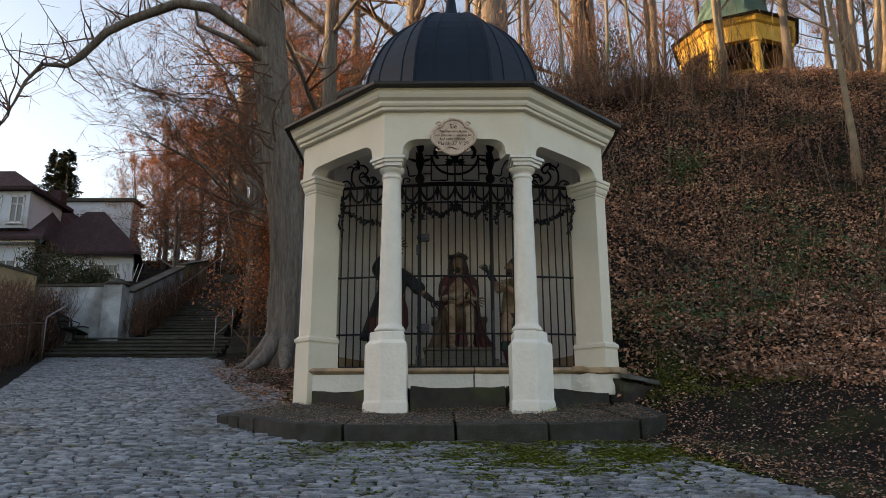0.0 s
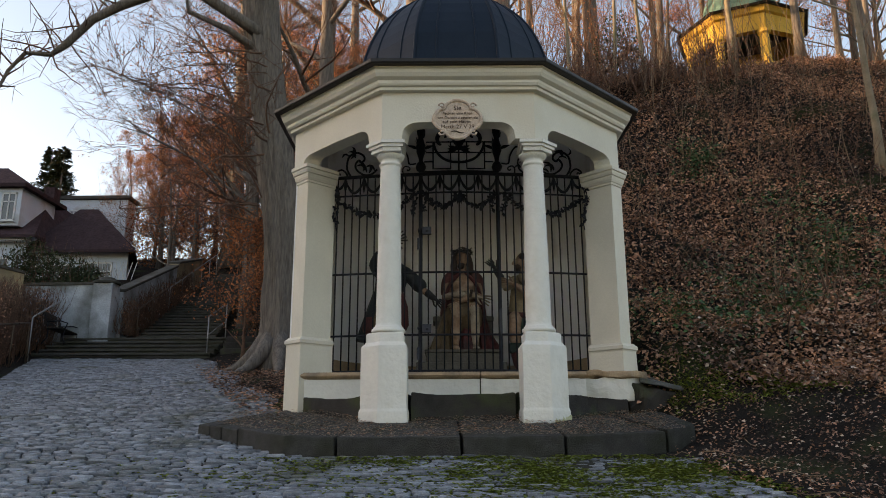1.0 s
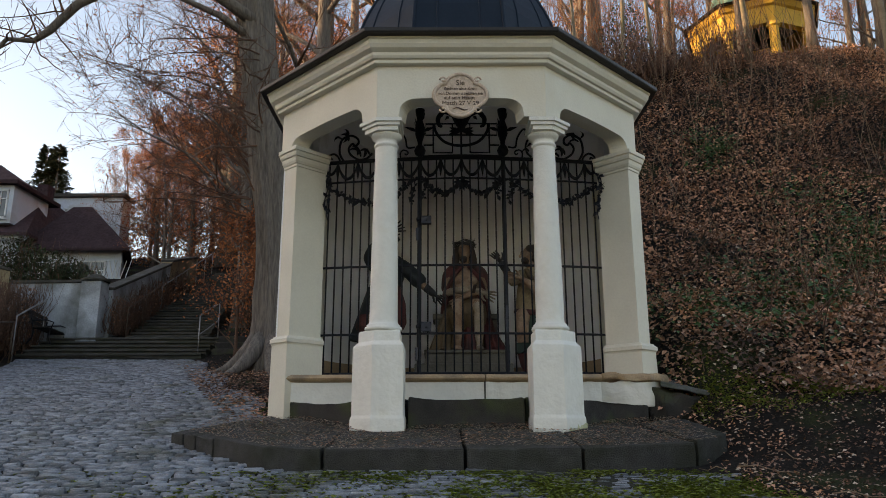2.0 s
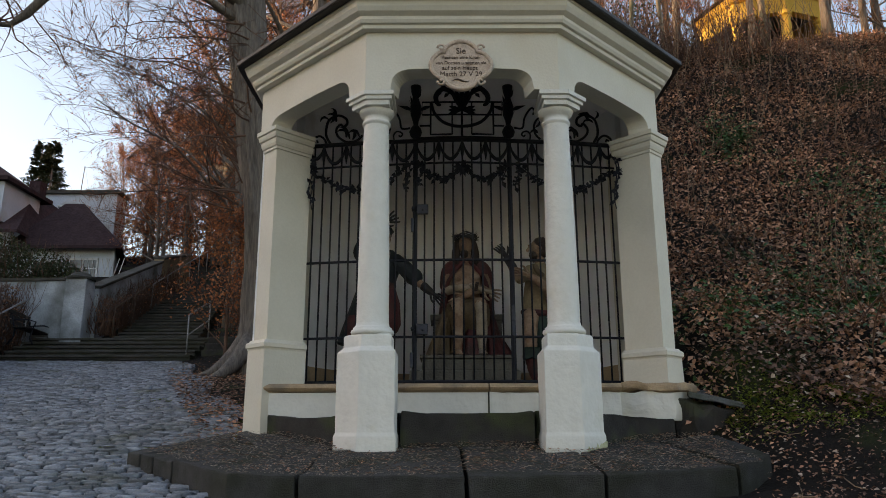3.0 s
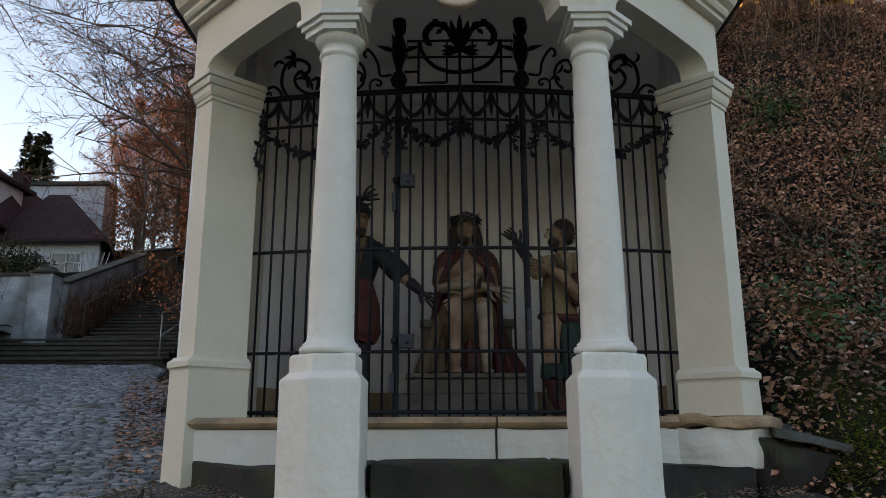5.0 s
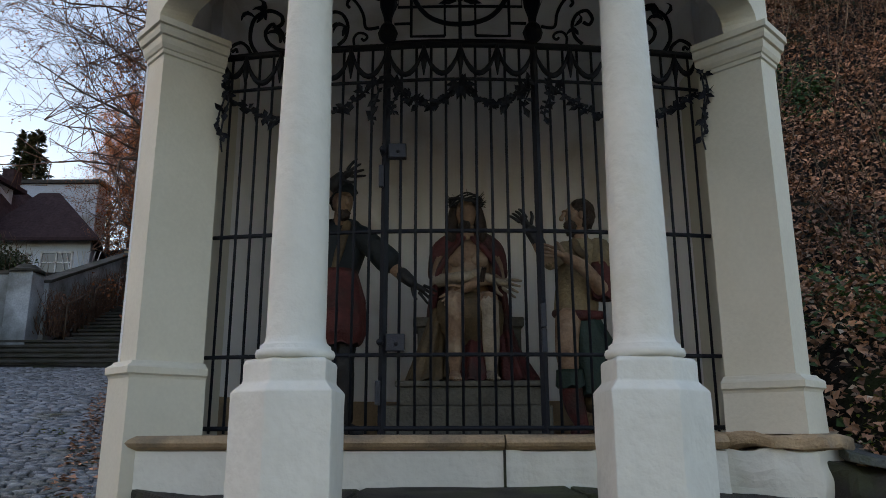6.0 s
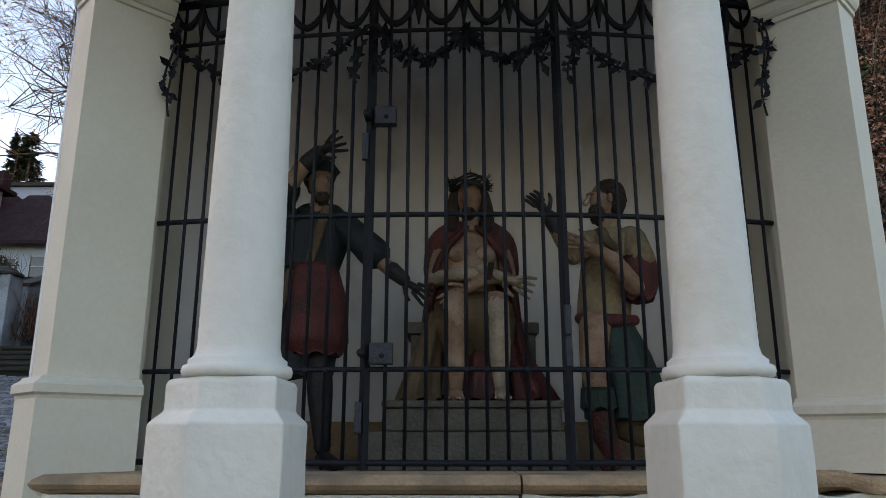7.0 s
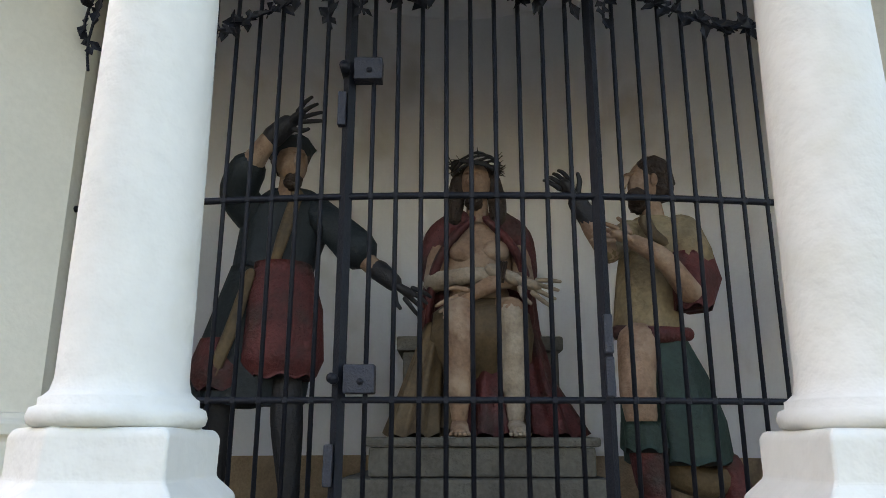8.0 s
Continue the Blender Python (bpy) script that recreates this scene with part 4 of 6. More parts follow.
def seated():
    C = Carving()
    x, y = 0.225, 10.42
    C.cloth([(x, y + 0.03, 3.66, 0.10, 0.08), (x, y + 0.03, 3.60, 0.21, 0.13), (x, y + 0.07, 3.40, 0.27, 0.16), (x, y + 0.10, 3.10, 0.30, 0.18), (x + 0.02, y + 0.10, 2.85, 0.35, 0.20), (x + 0.02, y + 0.08, 2.62, 0.40, 0.24)], RED, 11, 0.09, 0.4)
    C.lump((x, y - 0.075, 3.44), 0.165, 0.115, 0.20, SKIN)                      # chest
    C.lump((x, y - 0.09, 3.24), 0.15, 0.11, 0.14, SKIN)
    for s in (-1, 1):
        C.lump((x + s * 0.07, y - 0.15, 3.47), 0.075, 0.05, 0.06, SKIN)
        C.limb([(x + s * 0.10, y - 0.03, 3.65), (x + s * 0.19, y - 0.02, 3.56), (x + s * 0.22, y - 0.02, 3.40)], [0.07, 0.085, 0.075], RED)   # cloak on the shoulder
        C.limb([(x + s * 0.20, y - 0.05, 3.50), (x + s * 0.22, y - 0.08, 3.33)], [0.055, 0.05], SKIN)
        # cloak edge falling over the breast
        C.limb([(x + s * 0.04, y - 0.14, 3.63), (x + s * 0.14, y - 0.15, 3.52), (x + s * 0.215, y - 0.12, 3.38), (x + s * 0.25, y - 0.06, 3.15)], [0.03, 0.04, 0.04, 0.03], RED, 10, 0.6)
    C.limb([(x - 0.22, y - 0.10, 3.33), (x - 0.06, y - 0.24, 3.33), (x + 0.06, y - 0.25, 3.335)], [0.05, 0.042, 0.032], GREY)
    C.limb([(x + 0.22, y - 0.09, 3.33), (x + 0.10, y - 0.24, 3.31), (x - 0.03, y - 0.29, 3.24)], [0.05, 0.042, 0.034], SKIN)
    C.fingers((x - 0.02, y - 0.295, 3.24), (-0.75, -0.25, -0.5), SKIN, 1.1, 0.15)
    C.limb([(x + 0.05, y - 0.27, 3.35), (x + 0.16, y - 0.26, 3.31)], [0.034, 0.03], GREY)
    C.fingers((x + 0.16, y - 0.26, 3.31), (0.9, -0.1, -0.35), GREY, 1.15, 0.05, 0.6)
    for k in range(3):
        C.limb([(x + 0.075 + 0.012 * k, y - 0.30, 3.29), (x + 0.085 + 0.012 * k, y - 0.305, 3.34), (x + 0.095 + 0.012 * k, y - 0.28, 3.385)], [0.007] * 3, HAIR, 6)   # cord
    C.cloth([(x, y - 0.07, 3.24, 0.15, 0.12), (x, y - 0.16, 3.16, 0.22, 0.20), (x, y - 0.2, 3.05, 0.23, 0.2), (x - 0.01, y - 0.10, 2.85, 0.22, 0.16), (x - 0.02, y - 0.08, 2.63, 0.27, 0.20)], OCHRE, 9, 0.12, 1.3)
    for s, kx, fx, fy in ((-1, -0.10, -0.10, 10.10), (1, 0.13, 0.145, 10.06)):
        m = SKIN if s < 0 else GREY
        C.limb([(x + s * 0.09, y - 0.06, 3.17), (x + kx, y - 0.34, 3.14)], [0.09, 0.072], SKIN)
        C.limb([(x + kx, y - 0.35, 3.13), (x + kx + 0.01, y - 0.36, 3.0), (x + fx, y - 0.33, 2.86), (x + fx, y - 0.30, 2.68)], [0.068, 0.058, 0.06, 0.036], m)
        C.limb([(x + fx, y - 0.30, 2.655), (x + fx, fy - 0.06, 2.628), (x + fx, fy - 0.10, 2.618)], [0.038, 0.04, 0.032], m, 10, 0.7)
        for k in range(5):
            C.limb([(x + fx + (k - 2) * 0.016, fy - 0.10, 2.618), (x + fx + (k - 2) * 0.019, fy - 0.145, 2.611)], [0.011, 0.009], m, 6)
    # cloak between and beside the legs
    C.cloth([(x + 0.03, y - 0.16, 3.08, 0.05, 0.07), (x + 0.03, y - 0.2, 2.85, 0.09, 0.09), (x + 0.04, y - 0.2, 2.61, 0.13, 0.13)], RED, 7, 0.2, 2.0)
    C.cloth([(x - 0.2, y - 0.1, 3.12, 0.06, 0.12), (x - 0.26, y - 0.16, 2.85, 0.09, 0.14), (x - 0.30, y - 0.2, 2.61, 0.13, 0.16)], OCHRE, 8, 0.2, 0.5)
    C.cloth([(x + 0.24, y - 0.0, 3.10, 0.06, 0.12), (x + 0.27, y - 0.08, 2.85, 0.08, 0.14), (x + 0.34, y - 0.12, 2.61, 0.14, 0.14)], RED, 8, 0.2, 0.5)
    h = Vector((x - 0.01, y - 0.06, 3.845))
    C.head(h, (-0.3, -1, -0.05))
    for s in (-1, 1):
        C.limb([h + Vector((s * 0.085, 0.01, 0.02)), h + Vector((s * 0.105, 0.0, -0.09)), h + Vector((s * 0.11, -0.02, -0.19))], [0.042, 0.046, 0.04], HAIR, 10)
    r2 = random.Random(2)
    for k in range(7):                                                          # wreath of thorn twigs
        pts = [h + Vector((0.12 * math.cos(a), 0.005 + 0.122 * math.sin(a), 0.085 + 0.018 * math.sin(3 * a + k) + 0.008 * (k - 3))) for a in np.linspace(0, 6.283, 22)]
        C.limb(pts[::2], [0.007] * 11, DARK, 5)
    for k in range(40):
        a = r2.uniform(0, 6.28)
        p = h + Vector((0.12 * math.cos(a), 0.005 + 0.122 * math.sin(a), 0.085 + r2.uniform(-0.02, 0.03)))
        C.limb([p, p + Vector((0.035 * math.cos(a + r2.uniform(-1, 1)), 0.035 * math.sin(a), r2.uniform(-0.03, 0.04)))], [0.004, 0.0015], DARK, 4)
    return C.done("painted wooden statue seated in a red cloak with a wreath")


def standing_left():
    C = Carving()
    y = 10.16
    C.cloth([(-0.68, y + 0.04, 3.74, 0.12, 0.10), (-0.69, y + 0.03, 3.66, 0.21, 0.13), (-0.71, y + 0.02, 3.50, 0.205, 0.14), (-0.74, y, 3.34, 0.185, 0.14)], TEAL, 9, 0.04, 0.3)
    C.limb([(-0.62, y - 0.12, 3.68), (-0.66, y - 0.15, 3.50), (-0.70, y - 0.14, 3.35)], [0.03, 0.03, 0.022], OCHRE, 10, 0.5)      # shirt front
    C.cloth([(-0.75, y + 0.02, 3.36, 0.19, 0.15), (-0.79, y + 0.03, 3.12, 0.23, 0.18), (-0.84, y + 0.05, 2.86, 0.27, 0.2), (-0.87, y + 0.06, 2.74, 0.28, 0.2)], TEAL, 10, 0.10, 1.1)
    C.cloth([(-0.68, y - 0.07, 3.36, 0.13, 0.12), (-0.66, y - 0.08, 3.15, 0.17, 0.15), (-0.66, y - 0.08, 2.92, 0.18, 0.15), (-0.65, y - 0.07, 2.85, 0.14, 0.12)], RED, 8, 0.07, 0.2)
    C.limb([(-0.80, y - 0.16, 3.30), (-0.86, y - 0.18, 3.05), (-0.93, y - 0.17, 2.86)], [0.025, 0.03, 0.03], OCHRE, 8, 0.5)         # ochre lining
    C.cloth([(-0.93, y - 0.04, 3.02, 0.10, 0.11), (-0.94, y - 0.06, 2.88, 0.13, 0.13), (-0.93, y - 0.06, 2.80, 0.10, 0.11)], RED, 7, 0.07, 0.2)
    C.limb([(-0.63, y - 0.07, 2.88), (-0.625, y - 0.06, 2.68), (-0.60, y - 0.05, 2.36)], [0.062, 0.072, 0.046], DARK)
    C.limb([(-0.59, y - 0.04, 2.30), (-0.55, y - 0.16, 2.285), (-0.50, y - 0.25, 2.275)], [0.05, 0.05, 0.04], DARK, 10, 0.8)
    C.limb([(-0.93, y - 0.05, 2.84), (-0.94, y, 2.66), (-0.96, y + 0.05, 2.34)], [0.062, 0.068, 0.046], DARK)
    C.limb([(-0.96, y + 0.03, 2.30), (-0.98, y - 0.10, 2.285)], [0.05, 0.045], DARK, 10, 0.8)
    h = (-0.665, y - 0.06, 3.86)
    C.head(h, (0.5, -1, -0.25), HAIR, 0.95, True)
    C.lump((-0.69, y - 0.02, 3.94), 0.12, 0.12, 0.075, TEAL, 0.2)                       # cap
    # raised arm before the brow
    C.limb([(-0.85, y + 0.0, 3.62), (-0.90, y - 0.08, 3.70), (-0.85, y - 0.15, 3.79)], [0.09, 0.09, 0.085], TEAL)
    C.limb([(-0.85, y - 0.15, 3.79), (-0.76, y - 0.22, 3.88), (-0.70, y - 0.23, 3.95)], [0.06, 0.045, 0.04], SKIN)
    C.limb([(-0.72, y - 0.23, 3.92), (-0.66, y - 0.23, 3.98)], [0.05, 0.045], DARK)
    C.fingers((-0.67, y - 0.23, 3.97), (0.75, -0.25, 0.4), DARK, 1.05, 0.2, 0.9)
    # outstretched arm
    C.limb([(-0.54, y + 0.0, 3.62), (-0.44, y - 0.06, 3.53), (-0.34, y - 0.09, 3.43)], [0.085, 0.085, 0.095], TEAL)
    C.lump((-0.345, y - 0.09, 3.425), 0.075, 0.07, 0.075, TEAL, 0.3)
    C.limb([(-0.34, y - 0.09, 3.42), (-0.27, y - 0.11, 3.35), (-0.20, y - 0.12, 3.29)], [0.05, 0.042, 0.036], SKIN)
    C.limb([(-0.235, y - 0.115, 3.325), (-0.17, y - 0.12, 3.27)], [0.048, 0.04], DARK)
    C.fingers((-0.17, y - 0.12, 3.265), (0.75, -0.15, -0.5), DARK, 1.05, 0.45, 0.5)
    return C.done("painted wooden statue in a dark coat and red breeches, arm raised")


def standing_right():
    C = Carving()
    y = 9.98
    C.cloth([(0.98, y, 3.54, 0.08, 0.08), (1.0, y, 3.48, 0.15, 0.13), (0.97, y, 3.30, 0.155, 0.13), (0.94, y, 3.14, 0.145, 0.12), (0.93, y, 3.02, 0.145, 0.12)], CREAM, 8, 0.04, 0.3)
    C.limb([(0.92, y - 0.12, 3.50), (0.94, y - 0.14, 3.44), (1.0, y - 0.12, 3.40)], [0.03, 0.03, 0.025], OCHRE, 8, 0.6)
    C.limb([(0.79, y - 0.06, 3.03), (0.93, y - 0.13, 3.01), (1.08, y - 0.06, 3.02)], [0.03, 0.036, 0.03], RED, 10)
    C.cloth([(0.95, y + 0.01, 3.01, 0.14, 0.13), (0.99, y + 0.02, 2.85, 0.18, 0.16), (1.02, y + 0.03, 2.66, 0.21, 0.18), (1.03, y + 0.03, 2.50, 0.21, 0.19)], GREEN, 10, 0.12, 0.9)
    C.limb([(0.86, y - 0.10, 2.98), (0.84, y - 0.13, 2.80), (0.85, y - 0.12, 2.68)], [0.085, 0.075, 0.066], SKIN)
    C.cloth([(0.855, y - 0.12, 2.66, 0.085, 0.085), (0.86, y - 0.12, 2.55, 0.09, 0.09)], GREEN, 7, 0.12)
    C.limb([(0.86, y - 0.12, 2.56), (0.88, y - 0.10, 2.44), (0.92, y - 0.10, 2.32)], [0.07, 0.066, 0.045], RED)
    C.limb([(0.92, y - 0.12, 2.29), (0.86, y - 0.26, 2.275)], [0.046, 0.042], RED, 10, 0.8)
    C.limb([(1.0, y + 0.02, 2.48), (1.14, y + 0.03, 2.42), (1.24, y + 0.04, 2.46)], [0.08, 0.065, 0.05], OCHRE)
    C.limb([(1.24, y + 0.04, 2.49), (1.27, y + 0.02, 2.36), (1.26, y, 2.28)], [0.055, 0.06, 0.045], RED)
    C.head((0.955, y - 0.02, 3.70), (-1, -0.25, 0.0), HAIR, 0.95)
    C.lump((0.99, y - 0.045, 3.755), 0.078, 0.075, 0.068, HAIR, 0.15)
    C.lump((1.02, y - 0.03, 3.69), 0.06, 0.07, 0.085, HAIR, 0.2)
    C.lump((0.975, y - 0.105, 3.695), 0.017, 0.012, 0.030, SKIN)
    C.lump((0.905, y - 0.07, 3.625), 0.045, 0.04, 0.04, HAIR, 0.2)
    # raised arm
    C.limb([(0.87, y - 0.03, 3.46), (0.80, y - 0.09, 3.40), (0.755, y - 0.13, 3.36)], [0.07, 0.06, 0.05], CREAM)
    C.limb([(0.755, y - 0.13, 3.36), (0.70, y - 0.15, 3.44), (0.66, y - 0.15, 3.51)], [0.05, 0.045, 0.036], SKIN)
    C.limb([(0.685, y - 0.15, 3.48), (0.63, y - 0.15, 3.57)], [0.045, 0.042], DARK)
    C.fingers((0.625, y - 0.15, 3.575), (-0.5, -0.2, 0.7), DARK, 1.05, 0.7, 0.3)
    # near arm across the body, sleeve rolled
    C.limb([(1.09, y - 0.06, 3.46), (1.12, y - 0.10, 3.34)], [0.085, 0.085], CREAM)
    C.cloth([(1.11, y - 0.08, 3.36, 0.095, 0.095), (1.12, y - 0.09, 3.24, 0.11, 0.10), (1.10, y - 0.10, 3.12, 0.08, 0.08)], RED, 7, 0.12)
    C.limb([(1.07, y - 0.17, 3.18), (0.95, y - 0.24, 3.30), (0.84, y - 0.24, 3.37)], [0.05, 0.044, 0.034], SKIN)
    C.fingers((0.84, y - 0.24, 3.375), (-0.9, -0.1, 0.3), SKIN, 1.0, 0.3, 0.3)
    return C.done("painted wooden kneeling statue in a cream shirt and green skirt")


seated()
standing_left()
standing_right()
plinth = thing("statue_plinth", (0.2, 10.3, 2.24), "stepped grey weathered stone plinth beneath the statues", "plinth")
under(part("lower_step", box_bm(-0.37, 0.74, 9.86, 11.0, 2.236, 2.44, 0.015), statue_mats[STONE]), plinth)
under(part("upper_step", box_bm(-0.25, 0.68, 9.95, 10.9, 2.443, 2.56, 0.012), statue_mats[STONE]), plinth)
under(part("top_slab", box_bm(-0.27, 0.70, 9.93, 10.92, 2.563, 2.60, 0.012), statue_mats[STONE]), plinth)
seat = thing("stone_seat", (0.25, 10.6, 2.6), "grey stone block seat with a moulded top", "seat")
for x0, x1 in ((-0.14, 0.0), (0.48, 0.60)):
    under(part("seat_block", box_bm(x0, x1, 10.35, 10.75, 2.602, 3.0, 0.012), statue_mats[STONE]), seat)
    under(part("seat_cap", box_bm(x0 - 0.03, x1 + 0.02, 10.32, 10.78, 3.002, 3.07, 0.012), statue_mats[STONE]), seat)

# algae on the damp facet of one pedestal
algae = mat("green_algae_film", (0.50, 0.50, 0.33), (0.34, 0.36, 0.19), 0.85, scale=14, fine=70, bump=0.2, stain=(0.42, 0.43, 0.28), stain_scale=6, stain_amount=0.5)
facet = knee(-67.5, 0.215, 0.215, 0.215)
fa, fb = Vector(facet[2]), Vector(facet[3])
bm = bmesh.new()
low, top = [], []
rs = random.Random(8)
out = (fb - fa).normalized()
out = Vector((out.y, -out.x)) * 0.002
for i in range(13):
    u = 0.04 + 0.92 * i / 12
    q = fa.lerp(fb, u) + out
    h = 0.03 + 0.07 * u * u + rs.uniform(-0.015, 0.03)
    q += out * 3.0
    low.append(bm.verts.new((q.x, q.y, 0.0)))
    top.append(bm.verts.new((q.x, q.y, h)))
for i in range(12):
    bm.faces.new((low[i], low[i + 1], top[i + 1], top[i]))
part("algae_film", bm, algae, chapel, "green algae film on the white paint")

# ---- surroundings: materials ----
dead_leaf = mat("dry_brown_leaves", (0.42, 0.225, 0.14), (0.135, 0.07, 0.049), 0.7, scale=1.4, fine=40, bump=0.1, rand=0.85, stain=(0.06, 0.034, 0.026), stain_scale=0.45, stain_amount=0.5)
pale_leaf = mat("pale_dry_leaves", (0.42, 0.34, 0.27), (0.28, 0.21, 0.16), 0.7, scale=3.0, fine=40, bump=0.1, rand=0.4)
copper_leaf = mat("copper_beech_leaves", (0.40, 0.15, 0.055), (0.22, 0.06, 0.028), 0.7, scale=1.0, fine=30, bump=0.0, rand=0.45)
ivy_leaf = mat("ivy_green", (0.028, 0.075, 0.02), (0.042, 0.10, 0.026), 0.45, scale=2, fine=40, bump=0.1, rand=0.4)
moss_mat = mat("moss_green", (0.15, 0.19, 0.022), (0.09, 0.125, 0.018), 0.95, scale=8, fine=120, bump=0.6, rand=0.3)
twig_mat = mat("brown_twigs", (0.13, 0.07, 0.046), (0.075, 0.042, 0.03), 0.85, scale=3, fine=40, bump=0.2, rand=0.2)
pale_twig = mat("pale_dry_stems", (0.20, 0.14, 0.09), (0.11, 0.078, 0.055), 0.8, scale=3, fine=40, bump=0.2, rand=0.3)
pale_bark = mat("pale_young_bark", (0.22, 0.18, 0.13), (0.14, 0.115, 0.08), 0.85, scale=5, fine=40, bump=0.5, stain=(0.10, 0.11, 0.06), stain_scale=2, stain_amount=0.4)
# White house walls, with a cool blue cast put into the colour.
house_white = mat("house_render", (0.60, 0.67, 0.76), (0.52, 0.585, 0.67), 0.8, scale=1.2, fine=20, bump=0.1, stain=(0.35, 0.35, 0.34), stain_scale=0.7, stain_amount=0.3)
tile_red = mat("dark_red_roof_tiles", (0.05, 0.03, 0.034), (0.018, 0.012, 0.015), 0.85, spec=0.2, grit=0.7, scale=2.6, fine=9, bump=0.8, rand=0.25)
# Stained white wall; the same cool blue cast is in its colours.
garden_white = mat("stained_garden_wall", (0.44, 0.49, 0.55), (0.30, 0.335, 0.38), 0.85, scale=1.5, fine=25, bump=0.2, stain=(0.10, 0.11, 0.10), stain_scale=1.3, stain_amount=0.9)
ochre_wall = mat("ochre_wall", (0.30, 0.24, 0.15), (0.22, 0.18, 0.12), 0.85, scale=1.2, fine=25, bump=0.3, stain=(0.10, 0.09, 0.07), stain_scale=0.9, stain_amount=0.5)
step_mat = mat("dark_step_stone", (0.062, 0.06, 0.055), (0.03, 0.03, 0.025), 0.8, scale=3, fine=30, bump=0.5, stain=(0.025, 0.03, 0.014), stain_scale=1.6, stain_amount=0.6)
galv = mat("galvanised_rail", (0.32, 0.33, 0.34), (0.22, 0.22, 0.22), 0.45, 0.6, scale=8, fine=60, bump=0.1)
rail_brown = mat("rusty_brown_rail", (0.12, 0.085, 0.06), (0.08, 0.055, 0.04), 0.6, 0.3, scale=8, fine=60, bump=0.1)
window_white = mat("white_window_wood", (0.7, 0.72, 0.74), None, 0.5, scale=5)
dark_wood = mat("dark_wood", (0.02, 0.016, 0.014), (0.012, 0.01, 0.009), 0.7, scale=8, fine=50)
yellow_plaster = mat("yellow_plaster", (0.72, 0.45, 0.08), (0.62, 0.38, 0.07), 0.8, scale=1.5, fine=20, bump=0.1)
copper_green = mat("verdigris_copper", (0.10, 0.20, 0.17), (0.07, 0.14, 0.12), 0.6, 0.3, scale=2, fine=20, bump=0.1)
spruce_mat = mat("spruce_needles", (0.02, 0.035, 0.018), (0.03, 0.045, 0.02), 0.8, scale=1, fine=20, bump=0.0, rand=0.4)
hedge_mat = mat("hedge_leaves", (0.03, 0.05, 0.02), (0.045, 0.06, 0.025), 0.7, scale=1.5, bump=0.0, rand=0.4)
glass = bpy.data.materials.new("window_glass")
glass.use_nodes = True
gb = glass.node_tree.nodes["Principled BSDF"]
gb.inputs["Base Color"].default_value, gb.inputs["Roughness"].default_value, gb.inputs["Metallic"].default_value = (0.05, 0.06, 0.07, 1), 0.08, 0.0
gb.inputs["Specular IOR Level"].default_value = 0.8


# ---- trees ----
def grow(rr, height, r0, lean=(0, 0), limbs=9, first=0.3, spread=0.55, depth=3, sub=5, droop=0.0, thin=0.011, curve=0.12, up=0.35, stout=0.5):
    """A bare tree as two meshes: trunk with limbs, and the twigs. Returns also the tips of the twigs."""
    W, K, tips = Tubes(), Tubes(), []
    n = 9
    spine, rad = [], []
    for i in range(n + 1):
        t = i / n
        spine.append(Vector((lean[0] * t * t + 0.05 * height * curve * math.sin(3 * t + rr.random()), lean[1] * t * t + 0.05 * height * curve * math.cos(4 * t + rr.random()), height * t)))
        rad.append(max(thin, r0 * (1 - 0.85 * t) * (1 + 0.55 * math.exp(-t * 22))))
    W.tube(spine, rad, 10)

    def at(t):
        f = t * n
        i = min(n - 1, int(f))
        return spine[i].lerp(spine[i + 1], f - i), rad[i] + (rad[i + 1] - rad[i]) * (f - i)

    def branch(p, d, length, r, level):
        m = 5 if level < 2 else 4
        pts, rs = [p], [r]
        q, dd = p.copy(), d.normalized()
        for j in range(m):
            dd = (dd + Vector((rr.uniform(-1, 1), rr.uniform(-1, 1), rr.uniform(-0.7, 0.9))) * 0.22 + Vector((0, 0, 0.10 * up - droop * j / m))).normalized()
            q = q + dd * (length / m)
            pts.append(q.copy())
            rs.append(max(thin * 0.6, r * (1 - 0.8 * (j + 1) / m)))
        (W if level == 1 else K).tube(pts, rs, 6 if level == 1 else (4 if level == 2 else 3), cap=False)
        if level >= 2:
            tips.extend(pts[1:])
        if level < depth:
            for k in range(sub if level < 3 else sub - 1):
                t = rr.uniform(0.25, 1.0)
                i = min(m - 1, int(t * m))
                b = pts[i].lerp(pts[i + 1], t * m - i)
                dirn = (pts[i + 1] - pts[i]).normalized()
                side = Vector((rr.uniform(-1, 1), rr.uniform(-1, 1), rr.uniform(-0.5, 0.8)))
                branch(b, (dirn * 0.75 + side * 0.75), length * rr.uniform(0.35, 0.62), max(thin, rs[i] * 0.55), level + 1)

    for k in range(limbs):
        t = first + (0.97 - first) * (k + rr.random() * 0.8) / limbs
        p, r = at(t)
        a = k * 2.4 + rr.uniform(-0.5, 0.5)
        branch(p, Vector((math.cos(a), math.sin(a), up + 0.6 * t)), height * spread * (1.1 - 0.75 * t) * rr.uniform(0.75, 1.15), max(thin * 1.5, r * stout), 1)
    return W, K, tips


